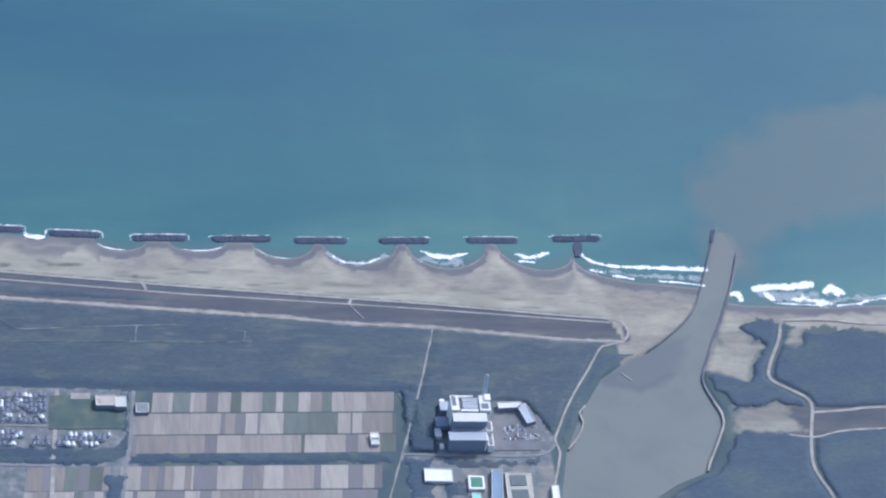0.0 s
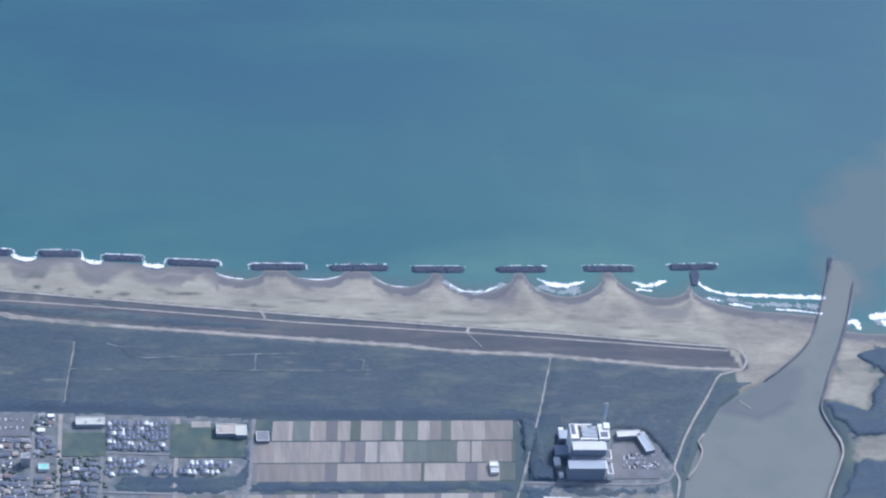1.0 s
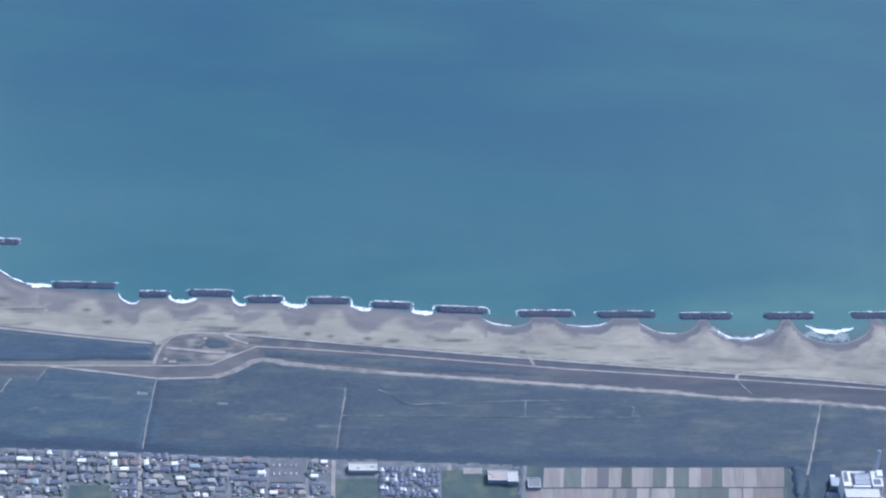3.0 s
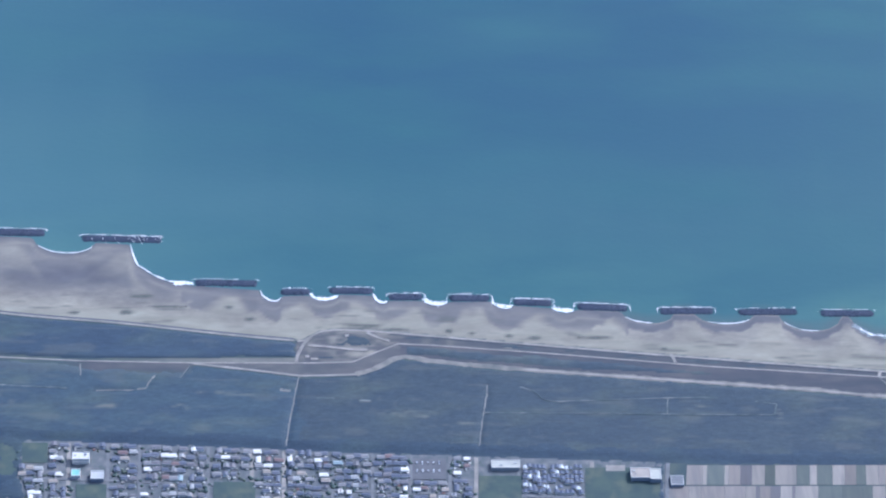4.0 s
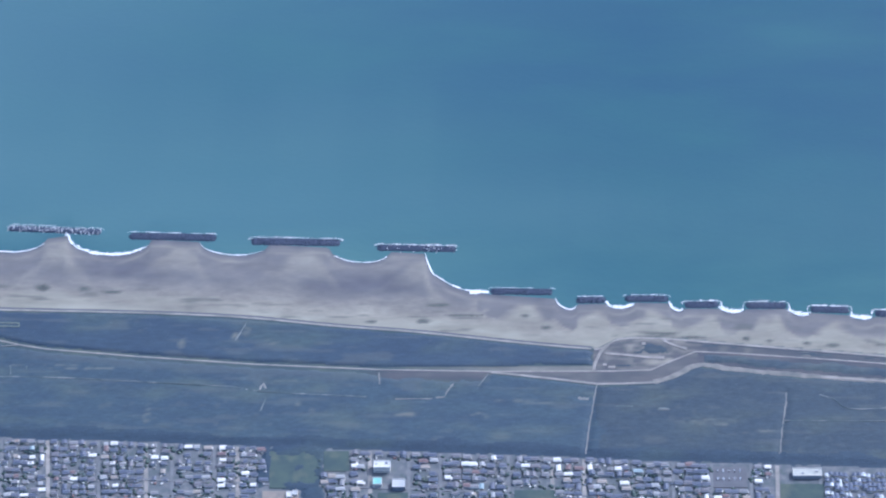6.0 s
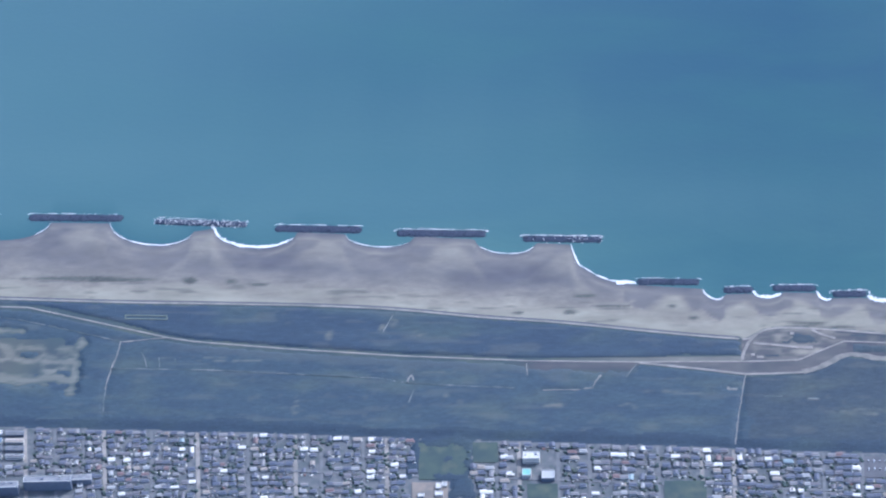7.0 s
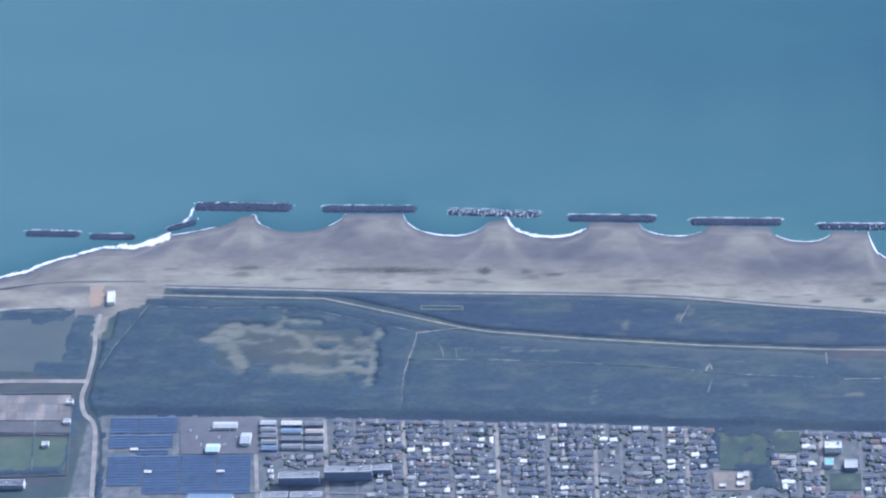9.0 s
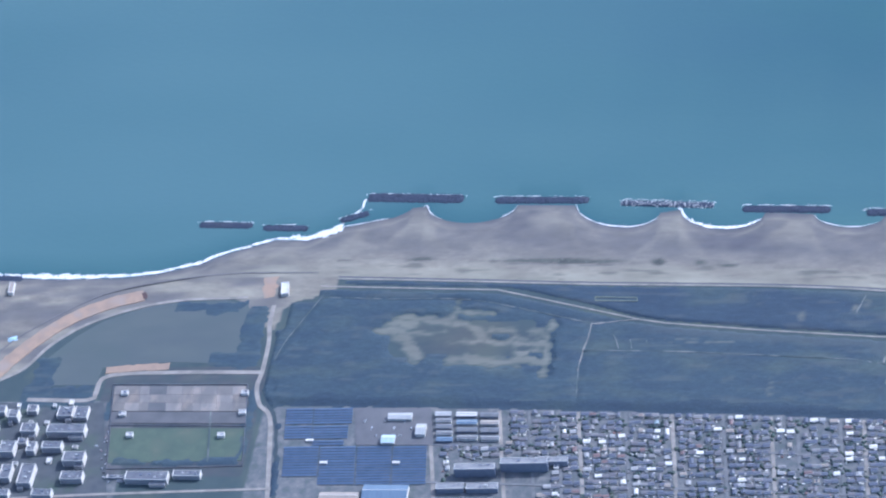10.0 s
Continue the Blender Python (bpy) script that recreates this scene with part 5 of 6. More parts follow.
M_PARK = mat("rough_park_grass", (0.098, 0.128, 0.105), (0.075, 0.102, 0.098), 0.05, 0.95, c=(0.14, 0.155, 0.115), scale2=0.04)
for g in GREENS:
    lot("green", *g, M_PARK, "open green plot among houses", "lawn")
lot("sandy_lot", -412, -451, -367, -482, mat("sandy_lot_soil", (0.34, 0.28, 0.22), (0.28, 0.24, 0.2), 0.08, 0.95, c=(0.2, 0.19, 0.17), scale2=0.05), "bare sandy lot among houses", "lot")
lot("sand_pit", 392, -422, 416, -432, M_ROAD, "bare sandy patch on the school ground", "sand pit", LAND + 0.95)
for g in CARPARKS:
    lot("car_park", *g, M_LOT, "grey asphalt yard among houses", "car park")

WALL_TONES = [(0.0, (0.62, 0.60, 0.57)), (0.35, (0.80, 0.78, 0.73)), (0.62, (0.54, 0.49, 0.44)), (0.82, (0.46, 0.46, 0.47))]
ROOF_TONES = [(0.0, (0.15, 0.162, 0.20)), (0.32, (0.185, 0.19, 0.22)), (0.56, (0.22, 0.205, 0.21)), (0.69, (0.30, 0.285, 0.275)), (0.79, (0.46, 0.44, 0.41)), (0.845, (0.88, 0.82, 0.71)), (0.92, (0.26, 0.18, 0.165)), (0.96, (0.42, 0.355, 0.29)), (0.994, (0.36, 0.43, 0.43))]
WALLS = palette("house_walls", WALL_TONES, 0.8)
ROOFS = palette("house_roofs", ROOF_TONES, 0.55)
WALLS_I = palette("house_walls_row", WALL_TONES, 0.8, True)
ROOFS_I = palette("house_roofs_row", ROOF_TONES, 0.55, True)


def house_shape(w, d, h, kind):
    """Walls and roof of a house as two bmeshes. kind: 0 ridge along the coast, 1 ridge across it, 2 flat with a parapet, 3 an L of two heights."""
    wall, roof = bmesh.new(), bmesh.new()
    box(wall, -w / 2, -d / 2, 0, w / 2, d / 2, h)
    if kind == 3:
        box(wall, w / 2 - 0.1, -d / 2, 0, w / 2 + w * 0.4, d * 0.15, h * 0.5)
        box(roof, w / 2 - 0.2, -d / 2 - 0.3, h * 0.5, w / 2 + w * 0.4 + 0.3, d * 0.15 + 0.3, h * 0.5 + 0.4)
    elif kind < 2:
        box(wall, w / 2 - 0.1, -d * 0.42, 0, w / 2 + 1.5, d * 0.2, h * 0.55)
        box(roof, w / 2 - 0.1, -d * 0.45, h * 0.55, w / 2 + 1.7, d * 0.23, h * 0.55 + 0.25)
    if kind == 2:
        box(roof, -w / 2 - 0.15, -d / 2 - 0.15, h - 0.1, w / 2 + 0.15, d / 2 + 0.15, h + 0.45)
        box(roof, -w * 0.2, -d * 0.2, h + 0.4, w * 0.1, d * 0.25, h + 1.6)
        return wall, roof
    x, y = w / 2 + 0.45, d / 2 + 0.45
    if kind == 1:
        top = h + 0.2 * w
        c = [roof.verts.new(q) for q in ((-x, -y, h), (x, -y, h), (x, y, h), (-x, y, h), (0, -y, top), (0, y, top))]
        faces = ((0, 1, 4), (2, 3, 5), (1, 2, 5, 4), (3, 0, 4, 5), (3, 2, 1, 0))
    else:
        top, r = h + 0.17 * d, x - (0.8 if kind == 0 else 0)
        c = [roof.verts.new(q) for q in ((-x, -y, h), (x, -y, h), (x, y, h), (-x, y, h), (-r, 0, top), (r, 0, top))]
        faces = ((0, 1, 5, 4), (2, 3, 4, 5), (1, 2, 5), (3, 0, 4), (3, 2, 1, 0))
    for q in faces:
        roof.faces.new([c[i] for i in q])
    bmesh.ops.recalc_face_normals(roof, faces=roof.faces)
    return wall, roof


HOUSE_KINDS = [(9.0, 5.4, 3.1, 0), (10.2, 5.2, 3.0, 0), (6.4, 6.4, 3.1, 1), (7.2, 5.4, 3.3, 2), (6.8, 5.4, 3.1, 3), (10.6, 5.0, 2.6, 0), (5.8, 5.8, 3.3, 1), (8.4, 6.0, 3.1, 0)]
HOUSE_LABELS = ["two-storey house with gabled tile roof", "wide two-storey house with gabled roof", "narrow two-storey house with steep gabled roof", "flat-roofed two-storey house with a parapet",
                "house with a low flat annexe", "long single-storey house with gabled roof", "small steep-roofed two-storey house", "deep two-storey house with gabled roof"]
MODELS = []
for kw, kd, kh, kk in HOUSE_KINDS:
    MODELS.append(house_shape(kw, kd, kh, kk))


def house_plots():
    """Every house: x, y, turn, model; rows run along the coast between the streets."""
    cuts = sorted(MAIN_STREETS + LANES)
    out = []
    for a, b in zip(cuts[:-1], cuts[1:]):
        half = 3.4
        wide = b - a - 2 * half
        n = max(1, int(round(wide / 11.4)))
        back = 5.5
        while back < 225:
            for i in range(n):
                x = a + half + wide * (i + 0.5) / n + rng.normal() * 1.5
                y = float(town_y(x)) - back - 3 + rng.normal() * 0.9
                sx = x + tilt(x) * (y - float(town_y(x)))
                if rng.random() < 0.09 or (sx > 285 and y < -505) or any(min(q[0], q[2]) - 4 < sx < max(q[0], q[2]) + 4 and min(q[1], q[3]) - 5 < y < max(q[1], q[3]) + 5 for q in GREENS + CARPARKS + BIG_LOTS):
                    continue
                out.append((sx, y, math.degrees(-math.atan(tilt(x))) * 0.6 + rng.normal() * 2 + (90 if rng.random() < 0.08 else 0), int(rng.choice(8, p=[0.22, 0.18, 0.07, 0.09, 0.13, 0.14, 0.03, 0.14]))))
            back += 10.6 if rng.random() < 0.6 else 13.6
    return out


PLOTS = house_plots()
# houses near the middle of the town stand singly; those farther along are joined
single = [q for q in PLOTS if -420 < q[0] < 140 and q[1] > -455][:300]
others = [q for q in PLOTS if q not in set(single)]
PROTO = []
for (wall_bm, roof_bm), label in zip(MODELS, HOUSE_LABELS):
    meshes = []
    for nm, bm_, m_ in (("wall", wall_bm, WALLS), ("roof", roof_bm, ROOFS)):
        me = bpy.data.meshes.new(nm)
        bm_.to_mesh(me)
        me.materials.append(m_)
        meshes.append(me)
    PROTO.append((meshes, label))
for hx, hy, ha, hk in single:
    base = new("house")
    base.matrix_world = pose(hx, hy, LAND, 0, 0, ha)
    tagged(base, PROTO[hk][1], "house", "houses of the town")
    for nm, me in zip(("wall", "roof"), PROTO[hk][0]):
        new(nm, me).parent = base
rest = new("town_houses")
tagged(rest, "close rows of small two-storey houses", "houses", kind="stuff")
for slot, nm, m_ in ((0, "walls", WALLS_I), (1, "roofs", ROOFS_I)):
    pieces = []
    for kind in range(len(MODELS)):
        sel = [q for q in others if q[3] == kind]
        if sel:
            v0, f0 = bm_arrays(MODELS[kind][slot].copy())
            q = np.array(sel)
            pieces.append(strew(v0, f0, np.c_[q[:, 0], q[:, 1], np.full(len(q), LAND)], np.random.default_rng(500 + kind).uniform((0.75, 0.78, 0.75), (1.05, 1.02, 1.05), (len(q), 3)), np.radians(q[:, 2])))
    tagged(bulk(nm, *joined(pieces), m_, rest), kind="stuff")

# sheds, car ports and porches between the houses
shed_rng = np.random.default_rng(77)
q = np.repeat(np.array([(x, y) for x, y, _, _ in PLOTS]), 2, 0)
q = q[shed_rng.random(len(q)) < 0.6]
q = q + np.c_[shed_rng.choice([-1, 1], len(q)) * shed_rng.uniform(1.0, 6.0, len(q)), shed_rng.uniform(-6.6, -4.2, len(q))]
shed_bm = bmesh.new()
box(shed_bm, -1.5, -1.1, 0, 1.5, 1.1, 2.3)
shed_v, shed_f = bm_arrays(shed_bm)
sheds = bulk("garden_sheds", *strew(shed_v, shed_f, np.c_[q, np.full(len(q), LAND)], shed_rng.uniform((0.4, 0.5, 0.6), (1.25, 1.0, 1.0), (len(q), 3)), shed_rng.normal(0, 0.06, len(q))),
             palette("shed_paint", [(0.0, (0.88, 0.82, 0.71)), (0.3, (0.55, 0.52, 0.48)), (0.5, (0.36, 0.33, 0.30)), (0.8, (0.30, 0.32, 0.36)), (0.96, (0.42, 0.24, 0.2))], 0.6, True))
tagged(sheds, "small pale sheds and car ports between houses", "sheds", kind="stuff")


def clump(name, spots, label, height_=1.6, density=0.10, cut=-2.0, seed=1, material=M_TREES):
    """Low soft bushes or trees inside a few rectangles x0, y0, x1, y1."""
    g = np.random.default_rng(seed)
    xs, ys = [], []
    for x0, y0, x1, y1 in spots:
        n = int(abs((x1 - x0) * (y1 - y0)) * density * 1.7) + 2
        xs.append(g.uniform(x0, x1, n))
        ys.append(g.uniform(y0, y1, n))
    x, y = np.concatenate(xs), np.concatenate(ys)
    ok = (value_noise(x, y, 14, seed + 80) > cut) & (y < town_y(x) - 9)
    for q in GREENS + CARPARKS + BIG_LOTS:
        ok &= ~((x > q[0] - 2) & (x < q[2] + 2) & (y < q[1] + 2) & (y > q[3] - 2))
    x, y = x[ok], y[ok]
    r = g.uniform(1.4, 3.2, len(x))
    ob = bulk(name, *strew(ICO_V, ICO_F, np.c_[x, y, LAND + 0.3 + r * 0.2], np.c_[r * 1.3, r, np.minimum(r * 0.36, height_)], g.uniform(0, 6.28, len(x))), material)
    ob.data.shade_smooth()
    return tagged(ob, label, "trees", kind="stuff")


clump("garden_trees", [(-1000, -620, 285, -350)], "small garden trees and hedges among houses", 1.4, 0.011, -0.2, 21, M_PARK)


# ---- farmland behind the forest ----
CROPS = {"t": mat("fallow_soil", (0.285, 0.246, 0.208), (0.245, 0.215, 0.188), 0.06, 0.95, stretch=(3, 0.4, 1), c=(0.225, 0.205, 0.185), scale2=0.03, obrand=0.14),
         "p": mat("pale_dry_field", (0.36, 0.315, 0.262), (0.315, 0.28, 0.238), 0.06, 0.95, stretch=(3, 0.4, 1), c=(0.27, 0.245, 0.215), scale2=0.03, obrand=0.12),
         "g": mat("green_crop", (0.145, 0.156, 0.132), (0.125, 0.136, 0.122), 0.06, 0.95, stretch=(3, 0.4, 1), obrand=0.2),
         "d": mat("dark_ploughed_soil", (0.185, 0.172, 0.172), (0.175, 0.16, 0.155), 0.06, 0.95, stretch=(3, 0.4, 1), obrand=0.12)}
CROP_LABELS = {"t": "fallow grey-brown vegetable field", "p": "pale dry harvested field", "g": "green field of low crops", "d": "dark freshly ploughed field"}
FIELD_ROWS = [(-421.5, -455.5, "130 t 205 p 225 g 305 p 325 t 380 d 432 p 492 g 540 p 638 g 700 p 733 g 805 p 862 t 915 g 960 p 1018 t 1060 p 1122 t 1250"),
              (-457.5, -493, "40 t 145 p 200 t 310 t 405 p 452 d 470 t 520 d 565 p 620 d 632 p 740 g 850 g 945 g 990 p 1050 d 1058 p 1105 t 1245 g 1262"),
              (-495, -525, "30 d 75 t 220 t 385 d 440 p 550 t 650 t 780 p 785 t 825 g 840 p 940 t 1030 d 1085 t 1190 g 1262"),
              (-546, -585, "15 p 110 d 145 t 185 d 215 t 255 p 305 t 335 p 345 d 450 p 567 d 610 t 660 p 750 t 890 d 920 p 1045 d 1110 p 1165 d 1200"),
              (-587, -640, "0 p 80 d 100 p 180 d 310 p 380 d 430 p 470 t 620 p 650 t 820 t 915 p 1020 d 1180"),
              (-546, -585, "-400 t -330 d -290 t -230 g -170 d -120 g -60 t -30"),
              (-587, -640, "-400 p -360 t -300 d -270 p -180 g -140 d -90 p -50")]
for y0, y1, spec in FIELD_ROWS:
    spec = spec.split()
    for a, kind, b in zip(spec[:-2:2], spec[1::2], spec[2::2]):
        xa, xb = 458.7 + float(a) * 0.2721, 458.7 + float(b) * 0.2721
        q = [(x + 0.115 * (y + 420), y) for x, y in ((xa + 0.12, y0), (xb - 0.12, y0), (xb - 0.12, y1), (xa + 0.12, y1))]
        ob = sheet("field", q, LAND + 0.25 + rng.uniform(0, 0.1), CROPS[kind], CROP_LABELS[kind], "field", kind="thing")
        ob["group"] = "fields behind the forest"
        del ob["kind"]
build_road("farm_road", [(470, -418), (462, -500), (452, -560), (445, -640)], 5, M_STREET, "grey farm road beside the fields")
build_road("farm_lane", [(805, -424), (815, -470), (795, -540)], 4, M_PATH, "narrow farm lane beside the fields")


for slab_x, slab_y, slab_w, slab_d in ((68.5, -187, 5, 4), (17, -226, 5, 4), (26, -230.5, 9, 3), (90, -213.5, 9, 5)):
    sheet("concrete_slab", [(slab_x - slab_w / 2, slab_y - slab_d / 2), (slab_x + slab_w / 2, slab_y - slab_d / 2), (slab_x + slab_w / 2, slab_y + slab_d / 2), (slab_x - slab_w / 2, slab_y + slab_d / 2)], LAND + 0.6, M_ROAD, "pale concrete slab between scrub and tracks", "slab")

# ---- larger buildings ----
M_WHITE = mat("white_render", (0.84, 0.785, 0.69), (0.74, 0.70, 0.62), 0.2, 0.7)
M_PARAPET = mat("pale_parapet", (0.76, 0.715, 0.64), (0.64, 0.61, 0.56), 0.25, 0.85)
M_DECK = mat("grey_roof_deck", (0.20, 0.205, 0.22), (0.155, 0.16, 0.18), 0.15, 0.85, c=(0.27, 0.27, 0.27), scale2=0.08)
M_GREYWALL = mat("grey_cladding", (0.21, 0.23, 0.28), (0.18, 0.20, 0.245), 0.2, 0.7)
M_PALEWALL = mat("pale_grey_render", (0.38, 0.37, 0.365), (0.32, 0.315, 0.315), 0.15, 0.8, c=(0.28, 0.28, 0.285))
M_DARKROOF = mat("dark_flat_roof", (0.26, 0.26, 0.26), (0.21, 0.21, 0.21), 0.15, 0.8)
M_PALEROOF = mat("pale_metal_roof", (0.60, 0.58, 0.53), (0.52, 0.505, 0.47), 0.1, 0.5, stretch=(4, 0.3, 1))
M_TEALROOF = mat("teal_painted_roof", (0.34, 0.65, 0.53), (0.29, 0.57, 0.47), 0.1, 0.5, stretch=(4, 0.3, 1))
M_PALETEAL = mat("pale_turquoise_roof", (0.66, 0.76, 0.72), (0.58, 0.69, 0.67), 0.1, 0.5, stretch=(4, 0.3, 1))
M_BLUEROOF = mat("slate_blue_metal_roof", (0.22, 0.29, 0.36), (0.19, 0.25, 0.32), 0.1, 0.5, stretch=(4, 0.3, 1))
M_CREAM = mat("cream_roof_sheet", (0.60, 0.57, 0.47), (0.52, 0.50, 0.42), 0.15, 0.8)
M_APTROOF = mat("weathered_apartment_roof", (0.34, 0.335, 0.33), (0.27, 0.27, 0.275), 0.15, 0.85, c=(0.40, 0.38, 0.35), scale2=0.06)
M_TANROOF = mat("tan_roof", (0.50, 0.42, 0.34), (0.42, 0.36, 0.30), 0.1, 0.7)


def building(name, x, y, w, d, h, label, category, turn=0.0, wall=M_WHITE, roof=M_DARKROOF, style="flat", group="", units=0, gables=False, wing=False, rim=0.6):
    """A larger building: wall, roof, parapet or ridge, roof units and a door on the shaded side."""
    base = new(name)
    base.matrix_world = pose(x, y, LAND, 0, 0, turn)
    tagged(base, label, category, group)
    bm = bmesh.new()
    box(bm, -w / 2, -d / 2, -0.3, w / 2, d / 2, h)
    part("wall", bm, wall, base)
    bm = bmesh.new()
    if style == "flat":
        box(bm, -w / 2 + rim, -d / 2 + rim, h - 0.1, w / 2 - rim, d / 2 - rim, h + 0.12)
        part("roof", bm, roof, base)
        for a, b, c, e in ((-w / 2, d / 2 - rim, w / 2, d / 2), (-w / 2, -d / 2, w / 2, -d / 2 + rim), (-w / 2, -d / 2 + rim, -w / 2 + rim, d / 2 - rim), (w / 2 - rim, -d / 2 + rim, w / 2, d / 2 - rim)):
            bm = bmesh.new()
            box(bm, a, b, h - 0.05, c, e, h + 0.9)
            part("parapet", bm, M_WHITE if rim > 1 else M_PARAPET, base)
    else:
        rise = 0.16 * d if style == "gable" else 0.5
        o = 0.6
        v = [bm.verts.new(q) for q in ((-w / 2 - o, -d / 2 - o, h), (w / 2 + o, -d / 2 - o, h), (w / 2 + o, d / 2 + o, h), (-w / 2 - o, d / 2 + o, h), (-w / 2 - o, 0, h + rise), (w / 2 + o, 0, h + rise))]
        for q in ((0, 1, 5, 4), (2, 3, 4, 5), (1, 2, 5), (3, 0, 4), (3, 2, 1, 0)):
            bm.faces.new([v[i] for i in q])
        part("roof", bm, roof, base)
        bm = bmesh.new()
        box(bm, -w / 2 - o, -0.25, h + rise - 0.1, w / 2 + o, 0.25, h + rise + 0.15)
        part("ridge_cap", bm, wall, base)
    for i in range(units):
        ux, uy = rng.uniform(-0.36, 0.36) * w, rng.uniform(-0.25, 0.3) * d
        bm = bmesh.new()
        us = rng.uniform(0.8, 1.9)
        box(bm, ux - us, uy - us * 0.7, h, ux + us, uy + us * 0.7, h + us)
        part("roof_unit", bm, M_CONC if i % 2 else M_GREYWALL, base)
    # white end slabs: the sunlit look of the gables is put into their colour
    if gables:
        for gx_side in (-1, 1):
            bm = bmesh.new()
            box(bm, gx_side * w / 2 - 0.3, -d / 2 - 0.05, -0.2, gx_side * w / 2 + 0.3, d / 2 + 0.05, h + 1.7)
            part("gable_wall", bm, M_WHITE, base, "white gable slab painted bright as if sunlit")
    if wing:
        side_ = 1 if w > 19 else -1
        bm = bmesh.new()
        box(bm, side_ * w * 0.08, -d / 2 - 5, -0.3, side_ * w * 0.46, -d / 2 + 0.02, h * 0.6)
        low_wing = part("wing", bm, M_PALEWALL, base, "lower grey wing")
        bm = bmesh.new()
        box(bm, side_ * w * 0.10, -d / 2 - 4.5, h * 0.6 - 0.05, side_ * w * 0.44, -d / 2 - 0.5, h * 0.6 + 0.12)
        part("wing_roof", bm, roof, low_wing)
    # bands of windows on the two broad sides
    floors = max(1, int(h / 3.2))
    for side in (-1, 1):
        for k in range(floors):
            bm = bmesh.new()
            z = h * (k + 0.5) / floors
            box(bm, -w * 0.44, side * d / 2 - 0.06, z - 0.5, w * 0.44, side * d / 2 + 0.06, z + 0.6)
            part("window_band", bm, M_BAND, base)
    return base


M_BAND = mat("hazed_window_band", (0.24, 0.26, 0.30), (0.20, 0.22, 0.26), 0.2, 0.3)
M_GLASS = mat("dark_window_glass", (0.05, 0.06, 0.075), (0.04, 0.05, 0.06), 0.2, 0.12, spec=0.6)

# waste plant beside the river
plant = new("waste_plant")
plant.matrix_world = pose(880, -500, LAND, 0, 0, -0.7)
tagged(plant, "large white industrial plant with stepped pale roofs and tall chimney", "plant")
M_PLANTWALL = mat("plant_grey_cladding", (0.24, 0.26, 0.30), (0.21, 0.23, 0.27), 0.2, 0.7, stretch=(3, 3, 0.3))
M_PLANTROOF = mat("plant_standing_seam_roof", (0.66, 0.63, 0.57), (0.58, 0.56, 0.52), 0.25, 0.55, stretch=(4, 0.3, 1))
M_COOLROOF = mat("plant_grey_roof", (0.42, 0.44, 0.46), (0.37, 0.39, 0.42), 0.25, 0.5, stretch=(4, 0.3, 1))


def plant_part(name, x0, y0, x1, y1, z0, z1, material, label="", parent=None):
    bm = bmesh.new()
    box(bm, x0, y0, z0, x1, y1, z1)
    return part(name, bm, material, parent or plant, label)


plant_part("front_hall", -24, -25, 22, -11, 0, 20.6, M_PLANTWALL)
plant_part("front_roof", -24.6, -25.6, 22.6, -10.6, 20.6, 21.4, M_COOLROOF)
plant_part("front_gable", 22, -24.6, 24.2, -11, 0, 21.2, M_WHITE, "white rendered end wall")
plant_part("step_hall", -20, -11, 24, -4, 0, 21.6, M_PLANTWALL)
plant_part("step_roof", -20, -10.6, 24, -4, 21.6, 22.0, M_DARKROOF)
plant_part("middle_hall", -18, -4, 24, 10, 0, 32.4, M_PLANTWALL)
plant_part("middle_roof", -18.6, -4.6, 24.6, 10, 32.4, 33.2, M_PLANTROOF)
plant_part("boiler_house", -18, 10, 30, 38, 0, 31, M_WHITE)
plant_part("boiler_roof", -17.4, 10.2, 29.4, 37.4, 31, 31.3, M_DECK)
plant_part("west_tower", -19, 13, -9, 38, 0, 35.5, M_WHITE)
plant_part("west_tower_roof", -17.6, 20, -12.5, 36.6, 35.5, 35.8, M_DECK)
plant_part("north_wall", -9, 36, 10, 38.4, 31.3, 35, M_WHITE)
for k in range(3):
    plant_part("cooler_bank", -4, 17 + k * 6.2, 15, 21 + k * 6.2, 31.3, 34.2, M_COOLROOF)
    plant_part("cooler_screen", -4, 21 + k * 6.2, 15, 21.8 + k * 6.2, 31.3, 34.8, M_WHITE)
plant_part("east_block", 17, 12, 30.5, 38, 31, 35.6, M_WHITE)
plant_part("east_block_recess", 19, 15, 28, 24, 35.6, 35.8, M_DECK)
plant_part("lift_house", 24, 28, 31.5, 38, 0, 38, M_WHITE)
plant_part("duct_house", -7, 12, 15, 15, 31.3, 34.6, M_WHITE)
plant_part("stair_tower", 26, -26, 33, -6, 0, 12, M_WHITE)
plant_part("stair_roof", 27, -25, 31.8, -7, 12, 12.2, M_DECK)
plant_part("east_annexe", 24.4, -6, 33, 10, 0, 18, M_WHITE)
plant_part("east_annexe_roof", 25.4, -5, 31.5, 9, 18, 18.2, M_DECK)
plant_part("west_annexe", -36, 10, -19.1, 26, 0, 9, M_PLANTWALL)
plant_part("west_store", -28, 38, -16, 54, 0, 8, M_PLANTWALL)
plant_part("west_store_roof", -27.5, 38.5, -16.5, 53.5, 8, 8.3, M_COOLROOF)
plant_part("gas_hut", -26, 58, -20, 62, 0, 4, M_WHITE)
plant_part("west_shed", -38, -4, -30, 10, 0, 5, M_PLANTROOF)
plant_part("weigh_hut", -34, -22, -29, -15, 0, 4, M_WHITE)
bm = bmesh.new()
bmesh.ops.create_cone(bm, cap_ends=True, segments=14, radius1=3.4, radius2=2.6, depth=59, matrix=Matrix.Translation((27, 50, 29.5)))
